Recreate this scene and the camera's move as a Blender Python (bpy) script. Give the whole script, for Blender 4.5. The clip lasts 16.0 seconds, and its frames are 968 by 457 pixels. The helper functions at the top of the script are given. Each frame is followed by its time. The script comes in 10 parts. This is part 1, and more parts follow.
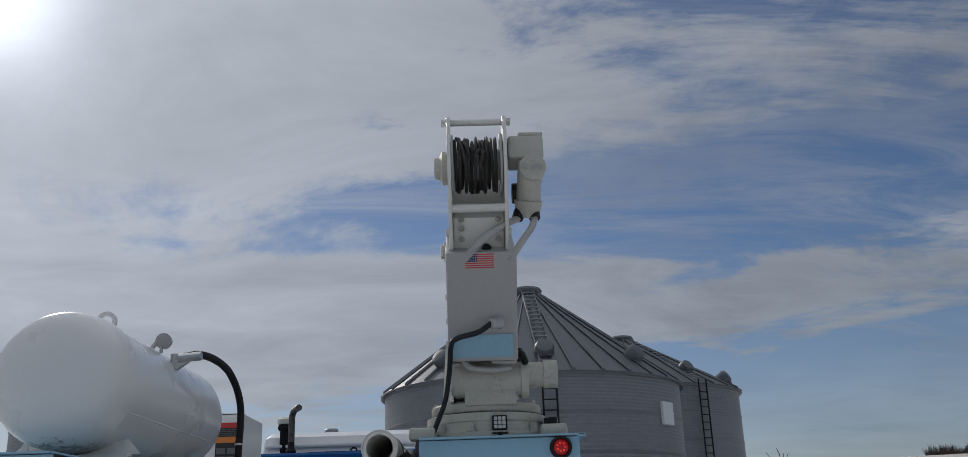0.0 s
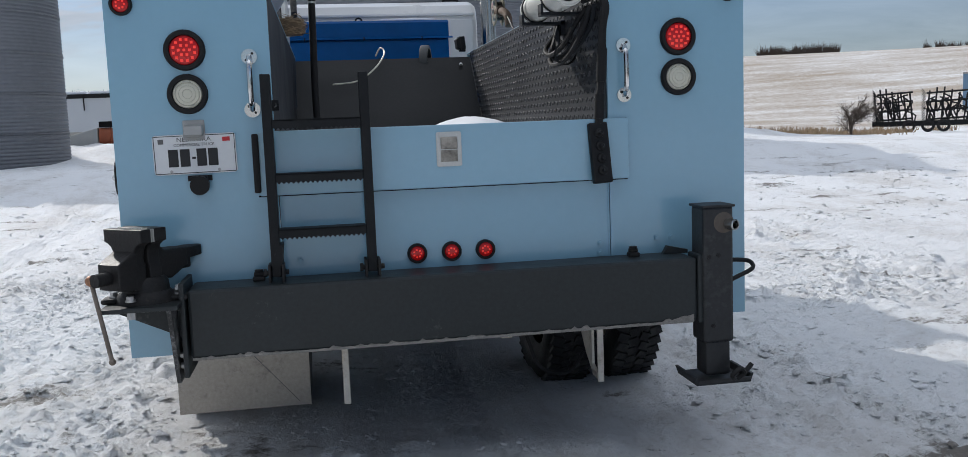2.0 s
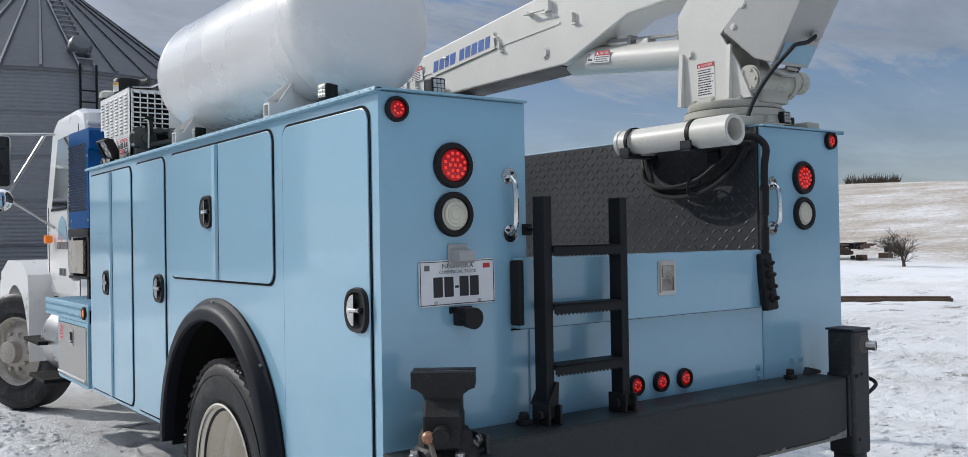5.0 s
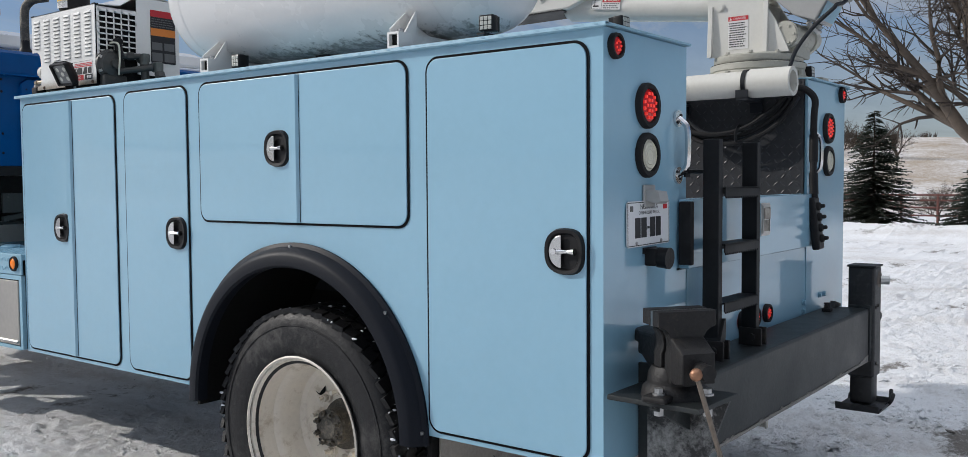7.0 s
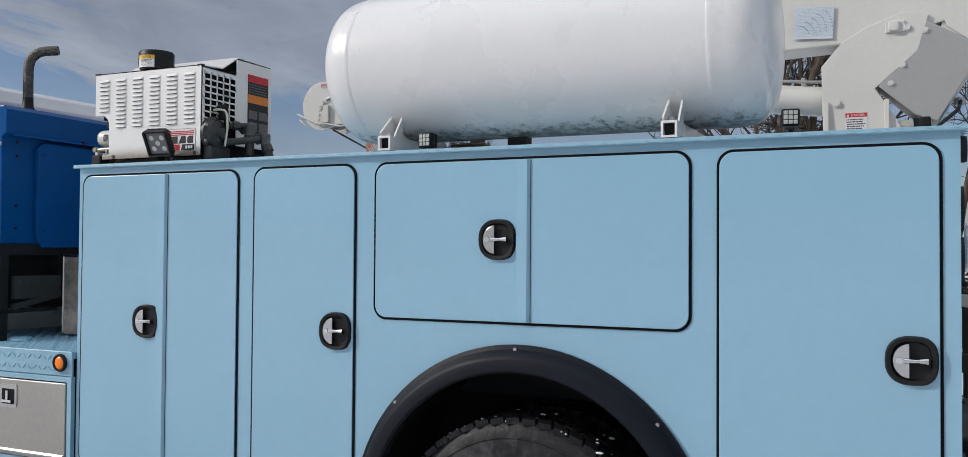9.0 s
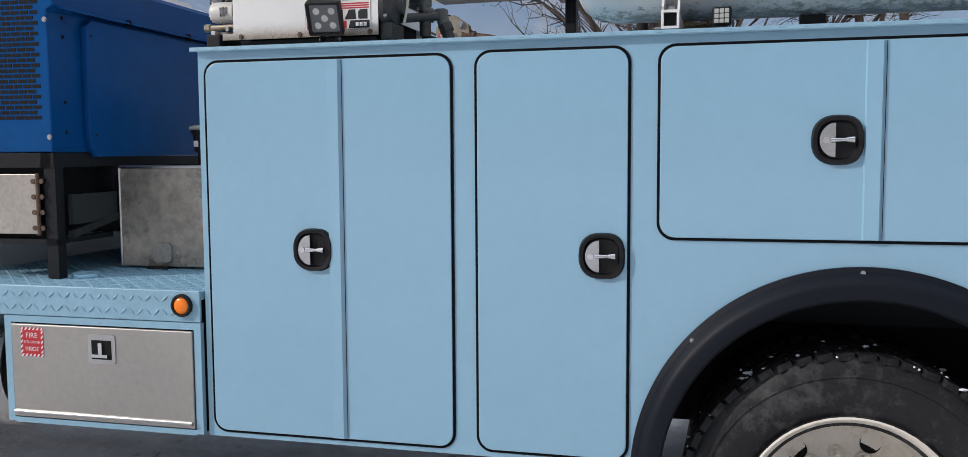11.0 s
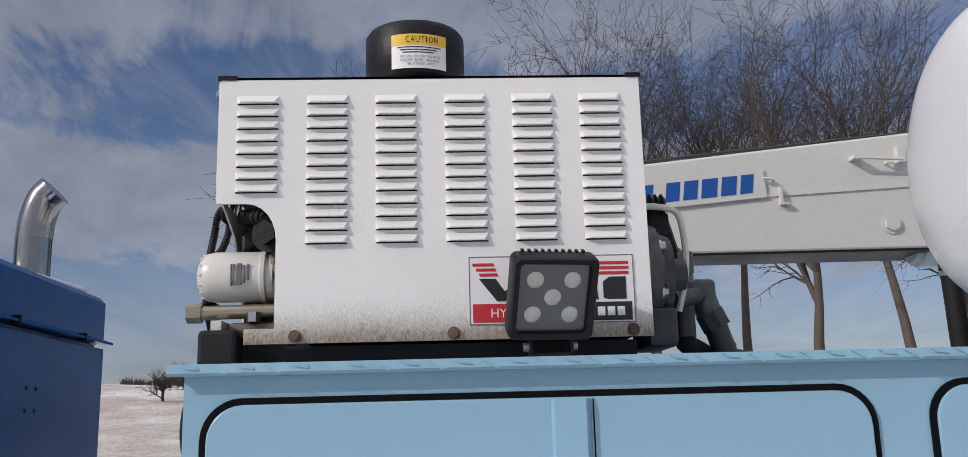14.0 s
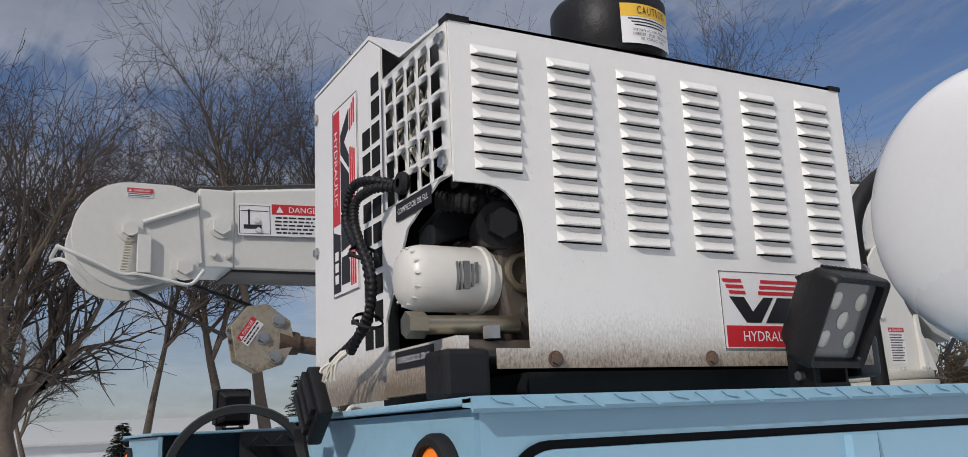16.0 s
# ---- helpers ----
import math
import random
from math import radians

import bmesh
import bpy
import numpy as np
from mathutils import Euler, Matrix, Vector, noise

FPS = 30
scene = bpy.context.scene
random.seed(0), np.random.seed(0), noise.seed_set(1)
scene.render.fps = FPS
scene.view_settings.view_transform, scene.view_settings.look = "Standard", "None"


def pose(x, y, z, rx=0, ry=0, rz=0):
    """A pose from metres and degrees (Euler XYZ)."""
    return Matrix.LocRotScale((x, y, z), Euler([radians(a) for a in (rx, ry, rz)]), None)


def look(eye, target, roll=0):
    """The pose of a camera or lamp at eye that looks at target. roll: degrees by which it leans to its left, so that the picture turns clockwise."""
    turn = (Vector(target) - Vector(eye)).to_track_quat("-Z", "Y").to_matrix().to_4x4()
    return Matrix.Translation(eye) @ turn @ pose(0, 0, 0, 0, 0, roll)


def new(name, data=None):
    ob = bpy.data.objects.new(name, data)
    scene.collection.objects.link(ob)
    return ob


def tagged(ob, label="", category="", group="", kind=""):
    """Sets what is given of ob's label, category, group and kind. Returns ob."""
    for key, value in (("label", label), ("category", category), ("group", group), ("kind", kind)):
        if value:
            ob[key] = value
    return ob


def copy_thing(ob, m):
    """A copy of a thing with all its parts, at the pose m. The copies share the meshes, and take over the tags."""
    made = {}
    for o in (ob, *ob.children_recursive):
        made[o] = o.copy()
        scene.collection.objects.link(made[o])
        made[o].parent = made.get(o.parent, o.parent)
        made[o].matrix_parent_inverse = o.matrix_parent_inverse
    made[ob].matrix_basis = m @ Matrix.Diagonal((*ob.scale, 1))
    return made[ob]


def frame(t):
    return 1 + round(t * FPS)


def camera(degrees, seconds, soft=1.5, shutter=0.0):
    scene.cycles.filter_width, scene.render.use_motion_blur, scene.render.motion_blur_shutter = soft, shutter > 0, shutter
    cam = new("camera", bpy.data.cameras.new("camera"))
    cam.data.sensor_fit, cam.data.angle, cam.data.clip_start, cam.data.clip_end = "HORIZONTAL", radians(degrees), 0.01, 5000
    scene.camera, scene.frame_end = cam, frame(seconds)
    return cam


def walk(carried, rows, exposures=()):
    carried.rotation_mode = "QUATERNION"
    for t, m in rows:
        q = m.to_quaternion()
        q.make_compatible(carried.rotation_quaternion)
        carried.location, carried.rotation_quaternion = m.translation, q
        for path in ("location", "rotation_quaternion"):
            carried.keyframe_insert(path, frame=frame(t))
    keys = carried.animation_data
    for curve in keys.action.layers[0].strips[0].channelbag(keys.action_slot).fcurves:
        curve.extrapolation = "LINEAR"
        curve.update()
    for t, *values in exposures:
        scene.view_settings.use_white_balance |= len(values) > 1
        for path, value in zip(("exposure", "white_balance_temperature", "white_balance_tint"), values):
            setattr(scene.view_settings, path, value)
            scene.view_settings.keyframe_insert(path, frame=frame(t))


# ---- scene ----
cam = camera(55.6, 16.0, 0.8, 0.0)
PATH = [
    (0, (0.844, -3.453, 1.61), (0.894, -1.556, 2.242), -2.1),
    (0.5, (0.493, -3.571, 1.587), (0.643, -1.643, 2.098), -3.1),
    (1, (0.187, -3.583, 1.529), (0.353, -1.61, 1.815), -2.9),
    (1.5, (-0.133, -3.585, 1.447), (0.113, -1.6, 1.474), -2.7),
    (2, (-0.478, -3.639, 1.404), (-0.148, -1.68, 1.175), -2.2),
    (2.5, (-0.837, -3.539, 1.405), (-0.413, -1.6, 1.157), -1.4),
    (3, (-1.263, -3.484, 1.417), (-0.616, -1.605, 1.194), -1.0),
    (3.5, (-1.657, -3.275, 1.415), (-0.87, -1.448, 1.211), -1.0),
    (4, (-2.063, -3.073, 1.42), (-1.137, -1.311, 1.221), -1.4),
    (4.5, (-2.392, -2.794, 1.435), (-1.33, -1.102, 1.329), -1.4),
    (4.7, (-2.514, -2.678, 1.455), (-1.402, -1.016, 1.432), -1.4),
    (6.8, (-3.692, -1.552, 1.503), (-2.129, -0.304, 1.464), -0.8),
    (7, (-3.737, -1.425, 1.466), (-2.148, -0.214, 1.366), -0.4),
    (7.5, (-4.029, -1.066, 1.493), (-2.368, 0.036, 1.332), -0.5),
    (8, (-4.174, -0.676, 1.471), (-2.498, 0.406, 1.335), -0.1),
    (8.5, (-4.328, -0.238, 1.533), (-2.596, 0.757, 1.433), -0.0),
    (9, (-4.337, 0.136, 1.568), (-2.524, 0.979, 1.617), 0.4),
    (9.5, (-4.347, 0.581, 1.58), (-2.514, 1.379, 1.649), 0.5),
    (9.7, (-4.356, 0.728, 1.525), (-2.515, 1.507, 1.507), 0.8),
    (11.8, (-3.913, 2.482, 1.636), (-1.939, 2.785, 1.532), -1.2),
    (12, (-3.814, 2.599, 1.651), (-1.83, 2.846, 1.582), -1.3),
    (12.2, (-3.684, 2.693, 1.679), (-1.695, 2.905, 1.693), -1.8),
    (12.5, (-3.447, 2.814, 1.731), (-1.458, 3.014, 1.81), -2.5),
    (13, (-3.114, 2.982, 1.818), (-1.121, 3.096, 1.934), -3.3),
    (13.5, (-2.774, 3.143, 1.839), (-0.8, 3.169, 2.159), -2.6),
    (14, (-2.52, 3.297, 1.872), (-0.564, 3.205, 2.279), -1.5),
    (14.5, (-2.368, 3.502, 1.898), (-0.426, 3.22, 2.282), -2.3),
    (15, (-2.189, 3.679, 1.92), (-0.314, 3.116, 2.328), -3.8),
    (15.5, (-2.131, 3.928, 1.921), (-0.371, 3.079, 2.348), -3.6),
    (16, (-2.067, 4.069, 1.921), (-0.35, 3.138, 2.349), -2.6),
]
EXPOSURES = ((0.0, -1.45, 6450, 10), (0.5, -1.65, 6450, 10), (1.0, -1.5, 6420, 10), (1.5, -1.32, 6380, 10), (2.0, -0.94, 6350, 10), (2.5, -0.86, 6330, 10), (3.5, -0.86, 6330, 10), (4.7, -0.90, 6330, 10), (7.0, -0.95, 6450, 11), (9.0, -1.0, 6470, 12), (12.0, -0.97, 6520, 17), (13.0, -0.99, 6480, 18), (14.0, -1.08, 6520, 16), (16.0, -1.12, 6580, 14))
walk(cam, [(t, look(eye, target, roll)) for t, eye, target, roll in PATH], EXPOSURES)

# ---- light ----
SUN_DIR = Vector((-0.436, 0.754, 0.492)).normalized()
world = bpy.data.worlds.new("winter_sky")
world.use_nodes = True
scene.world = world


def sky_nodes(tree):
    n, l = tree.nodes, tree.links
    n.clear()

    def nd(kind, **kw):
        o = n.new(kind)
        for k, v in kw.items():
            if k == "op":
                o.operation = v
            else:
                o.inputs[k].default_value = v
        return o

    sky = n.new("ShaderNodeTexSky")
    sky.sky_type = "NISHITA"
    sky.sun_disc = False
    sky.sun_elevation = math.asin(SUN_DIR.z)
    sky.sun_rotation = math.atan2(SUN_DIR.x, SUN_DIR.y)
    sky.altitude = 400.0
    sky.air_density, sky.dust_density, sky.ozone_density = 1.0, 0.4, 3.0
    tint = n.new("ShaderNodeVectorMath")
    tint.operation = "MULTIPLY"
    tint.inputs[1].default_value = (SKY_GAIN * 0.95, SKY_GAIN * 1.0, SKY_GAIN * 1.1)
    l.new(sky.outputs[0], tint.inputs[0])

    co = n.new("ShaderNodeTexCoord")
    sep = n.new("ShaderNodeSeparateXYZ")
    l.new(co.outputs["Generated"], sep.inputs[0])
    up = nd("ShaderNodeMath", op="MAXIMUM")
    up.inputs[1].default_value = 0.0
    l.new(sep.outputs[2], up.inputs[0])
    lift = nd("ShaderNodeMath", op="ADD")
    lift.inputs[1].default_value = 0.16
    l.new(up.outputs[0], lift.inputs[0])
    flat = n.new("ShaderNodeVectorMath")
    flat.operation = "DIVIDE"
    comb = n.new("ShaderNodeCombineXYZ")
    for k in range(3):
        l.new(lift.outputs[0], comb.inputs[k])
    l.new(co.outputs["Generated"], flat.inputs[0])
    l.new(comb.outputs[0], flat.inputs[1])

    def noise_at(scale, detail, rough, dist, stretch, shift):
        mp = n.new("ShaderNodeMapping")
        mp.inputs["Scale"].default_value = stretch
        mp.inputs["Location"].default_value = shift
        mp.inputs["Rotation"].default_value = (0, 0, 0.35)
        t = n.new("ShaderNodeTexNoise")
        t.inputs["Scale"].default_value = scale
        t.inputs["Detail"].default_value = detail
        t.inputs["Roughness"].default_value = rough
        t.inputs["Distortion"].default_value = dist
        l.new(flat.outputs[0], mp.inputs[0])
        l.new(mp.outputs[0], t.inputs[0])
        return t.outputs[0]

    def ramp(src, a, b):
        r = n.new("ShaderNodeMapRange")
        r.interpolation_type = "SMOOTHSTEP"
        r.inputs[1].default_value, r.inputs[2].default_value = a, b
        l.new(src, r.inputs[0])
        return r.outputs[0]

    def math_of(op, a, b):
        m = n.new("ShaderNodeMath")
        m.operation = op
        for k, v in enumerate((a, b)):
            if isinstance(v, float):
                m.inputs[k].default_value = v
            else:
                l.new(v, m.inputs[k])
        return m.outputs[0]

    # layers of cloud by height, stronger towards the sun's side
    layer = n.new("ShaderNodeValToRGB")
    e = layer.color_ramp.elements
    rows = ((0.0, 0.34), (0.14, 0.36), (0.185, 0.52), (0.225, 0.62), (0.262, 0.60), (0.295, 0.30), (0.345, 0.30), (0.40, 0.52), (1.0, 0.60))
    e[0].position, e[1].position = rows[0][0], rows[-1][0]
    e[0].color, e[1].color = (rows[0][1],) * 3 + (1,), (rows[-1][1],) * 3 + (1,)
    for p, v in rows[1:-1]:
        q = e.new(p)
        q.color = (v, v, v, 1)
    l.new(sep.outputs[2], layer.inputs[0])
    left = n.new("ShaderNodeMapRange")
    left.inputs[1].default_value, left.inputs[2].default_value, left.inputs[3].default_value, left.inputs[4].default_value = -0.40, 0.25, 0.24, -0.04
    l.new(sep.outputs[0], left.inputs[0])
    right = n.new("ShaderNodeMapRange")
    right.inputs[1].default_value, right.inputs[2].default_value, right.inputs[3].default_value, right.inputs[4].default_value = 0.52, 0.92, 0.0, 0.20
    l.new(sep.outputs[0], right.inputs[0])
    ripple = math_of("MULTIPLY", math_of("SUBTRACT", noise_at(6.5, 8, 0.6, 0.4, (1.0, 1.3, 1.0), (1.0, 7.0, 0.0)), 0.5), 0.22)
    sides = math_of("ADD", math_of("ADD", left.outputs[0], right.outputs[0]), ripple)
    field = math_of("ADD", noise_at(1.0, 12, 0.66, 0.8, (1.0, 1.9, 1.0), (3.1, 0.4, 0.0)), math_of("ADD", math_of("SUBTRACT", layer.outputs[0], 0.5), sides))
    veil = ramp(field, 0.41, 0.60)
    streak = ramp(noise_at(2.2, 12, 0.68, 0.9, (0.7, 2.6, 1.0), (0.7, 5.2, 0.0)), 0.40, 0.66)
    shade = noise_at(1.4, 10, 0.62, 0.5, (1.0, 1.7, 1.0), (8.0, 2.0, 0.0))
    # how near the sun lies: the veil is brighter there
    dot = n.new("ShaderNodeVectorMath")
    dot.operation = "DOT_PRODUCT"
    dot.inputs[1].default_value = SUN_DIR
    l.new(co.outputs["Generated"], dot.inputs[0])
    ahead = ramp(dot.outputs["Value"], -0.1, 1.0)
    glow = math_of("POWER", math_of("MAXIMUM", dot.outputs["Value"], 0.0), 420.0)
    halo = math_of("POWER", math_of("MAXIMUM", dot.outputs["Value"], 0.0), 6.0)
    amount = math_of("MULTIPLY", math_of("MAXIMUM", math_of("MULTIPLY", veil, 0.88), math_of("MULTIPLY", streak, 0.38)), math_of("ADD", math_of("MULTIPLY", ahead, 0.30), 0.70))
    # overhead, out of view, a brighter closed veil is added as fill for shaded sides
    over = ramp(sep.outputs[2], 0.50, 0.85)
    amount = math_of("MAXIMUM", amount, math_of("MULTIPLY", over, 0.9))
    low = ramp(sep.outputs[2], 0.02, 0.14)
    amount = math_of("MULTIPLY", amount, math_of("ADD", math_of("MULTIPLY", low, 0.75), 0.25))
    haze = math_of("MULTIPLY", math_of("SUBTRACT", 1.0, ramp(sep.outputs[2], 0.0, 0.26)), 0.55)
    amount = math_of("MAXIMUM", amount, haze)
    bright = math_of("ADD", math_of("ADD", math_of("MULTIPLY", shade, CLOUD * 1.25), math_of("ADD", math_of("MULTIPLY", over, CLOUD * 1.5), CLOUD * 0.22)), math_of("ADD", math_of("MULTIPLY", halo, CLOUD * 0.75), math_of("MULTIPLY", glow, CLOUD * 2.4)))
    cloud = n.new("ShaderNodeVectorMath")
    cloud.operation = "SCALE"
    cloud.inputs[0].default_value = (0.86, 0.915, 1.0)
    l.new(bright, cloud.inputs["Scale"])
    mix = n.new("ShaderNodeMix")
    mix.data_type = "RGBA"
    l.new(amount, mix.inputs[0])
    l.new(tint.outputs[0], mix.inputs[6])
    l.new(cloud.outputs[0], mix.inputs[7])
    bg = n.new("ShaderNodeBackground")
    bg.inputs[1].default_value = 1.0
    out = n.new("ShaderNodeOutputWorld")
    l.new(mix.outputs[2], bg.inputs[0])
    l.new(bg.outputs[0], out.inputs[0])


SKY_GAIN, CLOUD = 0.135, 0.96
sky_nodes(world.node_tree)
sun = new("sun", bpy.data.lights.new("sun", "SUN"))
sun.data.energy, sun.data.angle, sun.data.color = 5.0, radians(0.6), (1.0, 0.955, 0.89)
sun.matrix_world = look(SUN_DIR * 60, (0, 0, 0))


# ---- materials ----
def surface(name, col, rough=0.5, metal=0.0, var=0.08, scale=2.0, fine=60.0, bump=0.05, coat=0.0, dirt=None, spec=0.5):
    """A painted, rubber or metal surface. dirt: (colour, amount 0..1, scale)."""
    m = bpy.data.materials.new(name)
    m.use_nodes = True
    n, l = m.node_tree.nodes, m.node_tree.links
    bs = n["Principled BSDF"]
    co = n.new("ShaderNodeTexCoord")

    def tex(s, d, r=0.6):
        t = n.new("ShaderNodeTexNoise")
        t.inputs["Scale"].default_value, t.inputs["Detail"].default_value, t.inputs["Roughness"].default_value = s, d, r
        l.new(co.outputs["Object"], t.inputs[0])
        return t.outputs[0]

    big, small = tex(scale, 5), tex(fine, 4)
    add = n.new("ShaderNodeMath")
    add.operation = "ADD"
    l.new(big, add.inputs[0])
    l.new(small, add.inputs[1])
    rng = n.new("ShaderNodeMapRange")
    rng.inputs[1].default_value, rng.inputs[2].default_value = 0.6, 1.4
    rng.inputs[3].default_value, rng.inputs[4].default_value = 1 - var, 1 + var
    l.new(add.outputs[0], rng.inputs[0])
    mul = n.new("ShaderNodeVectorMath")
    mul.operation = "SCALE"
    mul.inputs[0].default_value = col[:3]
    l.new(rng.outputs[0], mul.inputs["Scale"])
    colour = mul.outputs[0]
    rr = n.new("ShaderNodeMapRange")
    rr.inputs[1].default_value, rr.inputs[2].default_value = 0.3, 0.7
    rr.inputs[3].default_value, rr.inputs[4].default_value = max(0.02, rough * 0.85), min(1.0, rough * 1.2)
    l.new(big, rr.inputs[0])
    roughness = rr.outputs[0]
    if dirt:
        dcol, amount, dscale = dirt
        d1, d2 = tex(dscale, 7, 0.7), tex(dscale * 9, 4, 0.7)
        s = n.new("ShaderNodeMath")
        s.operation = "MULTIPLY_ADD"
        s.inputs[1].default_value = 0.45
        l.new(d2, s.inputs[0])
        l.new(d1, s.inputs[2])
        dr = n.new("ShaderNodeMapRange")
        dr.inputs[1].default_value, dr.inputs[2].default_value = 1.02 - 0.55 * amount, 1.16 - 0.35 * amount
        l.new(s.outputs[0], dr.inputs[0])
        mx = n.new("ShaderNodeMix")
        mx.data_type = "RGBA"
        mx.inputs[7].default_value = (*dcol[:3], 1)
        l.new(dr.outputs[0], mx.inputs[0])
        l.new(colour, mx.inputs[6])
        colour = mx.outputs[2]
        mr = n.new("ShaderNodeMix")
        mr.inputs[3].default_value = 0.9
        l.new(dr.outputs[0], mr.inputs[0])
        l.new(roughness, mr.inputs[2])
        roughness = mr.outputs[0]
    l.new(colour, bs.inputs["Base Color"])
    l.new(roughness, bs.inputs["Roughness"])
    bs.inputs["Metallic"].default_value = metal
    bs.inputs["Coat Weight"].default_value = coat
    bs.inputs["Coat Roughness"].default_value = 0.06
    bs.inputs["Specular IOR Level"].default_value = spec
    if bump:
        b = n.new("ShaderNodeBump")
        b.inputs["Strength"].default_value, b.inputs["Distance"].default_value = bump, 0.01
        l.new(add.outputs[0], b.inputs["Height"])
        l.new(b.outputs[0], bs.inputs["Normal"])
    return m


def glow(name, col, strength, rough=0.25):
    m = surface(name, col, rough, bump=0.0)
    bs = m.node_tree.nodes["Principled BSDF"]
    bs.inputs["Emission Color"].default_value = (*col[:3], 1)
    bs.inputs["Emission Strength"].default_value = strength
    return m


def pane(name, col, rough=0.03):
    m = surface(name, col, rough, bump=0.0, var=0.0)
    m.node_tree.nodes["Principled BSDF"].inputs["Transmission Weight"].default_value = 1.0
    return m


BLUE = surface("light_blue_paint", (0.236, 0.432, 0.560), 0.34, var=0.03, scale=1.2, fine=25, bump=0.006, coat=0.9)
BLUE_DIRTY = surface("light_blue_paint_weathered", (0.24, 0.42, 0.53), 0.5, var=0.08, scale=4, bump=0.05, dirt=((0.20, 0.19, 0.16), 0.26, 9))
WELDER_BLUE = surface("welder_blue_paint", (0.002, 0.070, 0.235), 0.22, var=0.14, scale=2.5, fine=9, bump=0.02, spec=0.14)
WELDER_DARK = surface("welder_dark_blue_paint", (0.018, 0.05, 0.13), 0.3, var=0.1, bump=0.03, coat=0.3)
WHITE = surface("white_enamel", (0.74, 0.73, 0.71), 0.3, var=0.03, scale=3, bump=0.012, coat=0.4)
TANK_WHITE = surface("tank_white_enamel", (0.69, 0.685, 0.675), 0.28, var=0.03, scale=2.5, bump=0.015, coat=0.5, dirt=((0.10, 0.12, 0.10), 0.17, 22))
CRANE = surface("crane_cream_paint", (0.63, 0.62, 0.575), 0.4, var=0.05, scale=3, bump=0.03, coat=0.2)
CRANE_GREY = surface("crane_silver_grey_paint", (0.36, 0.36, 0.35), 0.38, var=0.06, bump=0.03)
CAST = surface("painted_cast_iron", (0.44, 0.43, 0.375), 0.55, var=0.12, fine=90, bump=0.25, dirt=((0.16, 0.13, 0.1), 0.35, 7))
HOUSING = surface("housing_white_grimy", (0.74, 0.73, 0.70), 0.36, var=0.03, scale=3, bump=0.02, coat=0.3)
BLACK = surface("satin_black_paint", (0.011, 0.012, 0.0135), 0.5, var=0.25, scale=4, bump=0.06, spec=0.22)
BLACK_WORN = surface("black_paint_worn", (0.021, 0.025, 0.026), 0.45, var=0.3, scale=4, bump=0.08, dirt=((0.13, 0.125, 0.12), 0.30, 7), spec=0.4)
BLACK_SCUFF = surface("black_paint_scuffed", (0.022, 0.022, 0.023), 0.45, var=0.3, scale=5, bump=0.2, dirt=((0.36, 0.36, 0.35), 0.62, 7))
RUBBER = surface("black_rubber", (0.014, 0.014, 0.015), 0.65, var=0.25, scale=5, bump=0.12, spec=0.25)
SEAL = surface("door_seal_rubber", (0.004, 0.0045, 0.006), 0.7, bump=0.0, spec=0.1)
FLARE = surface("fender_rubber", (0.007, 0.009, 0.014), 0.48, var=0.15, scale=4, bump=0.05, spec=0.16)
TYRE = surface("tyre_rubber", (0.014, 0.014, 0.015), 0.5, var=0.35, scale=5, bump=0.25, dirt=((0.085, 0.083, 0.08), 0.50, 3.2), spec=0.3)
RIM = surface("wheel_white_paint", (0.72, 0.67, 0.59), 0.45, var=0.08, scale=6, bump=0.06, dirt=((0.36, 0.28, 0.19), 0.52, 4))
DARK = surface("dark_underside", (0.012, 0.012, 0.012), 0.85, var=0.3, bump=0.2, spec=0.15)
DARK_GREY = surface("dark_slate_paint", (0.016, 0.019, 0.024), 0.55, var=0.12, bump=0.05, spec=0.25)
CHROME = surface("chrome", (0.66, 0.66, 0.66), 0.12, 1.0, var=0.04, bump=0.01)
STEEL = surface("brushed_steel", (0.50, 0.50, 0.49), 0.30, 1.0, var=0.1, fine=120, bump=0.05)
ALU = surface("mill_aluminium", (0.40, 0.365, 0.32), 0.45, 0.45, var=0.22, scale=3, fine=60, bump=0.08, dirt=((0.15, 0.14, 0.12), 0.38, 2.5))
LATCH_PLATE = surface("latch_plate_steel", (0.50, 0.50, 0.50), 0.14, 1.0, var=0.1, bump=0.02)
STAINLESS = surface("stainless_door", (0.42, 0.40, 0.37), 0.36, 0.8, var=0.1, fine=40, bump=0.04)
ZINC = surface("zinc_bolt", (0.42, 0.42, 0.42), 0.35, 0.9, var=0.2, bump=0.05)
FUEL_ALU = surface("stained_tank_aluminium", (0.42, 0.365, 0.305), 0.40, 0.40, var=0.45, scale=2.2, fine=25, bump=0.05, dirt=((0.10, 0.085, 0.07), 0.5, 3.5))
DULL_CHROME = surface("smoked_chrome", (0.36, 0.35, 0.34), 0.16, 1.0, var=0.15, scale=5, bump=0.02)
FILTER_WHITE = surface("filter_can_white", (0.60, 0.58, 0.53), 0.35, var=0.05, bump=0.02)


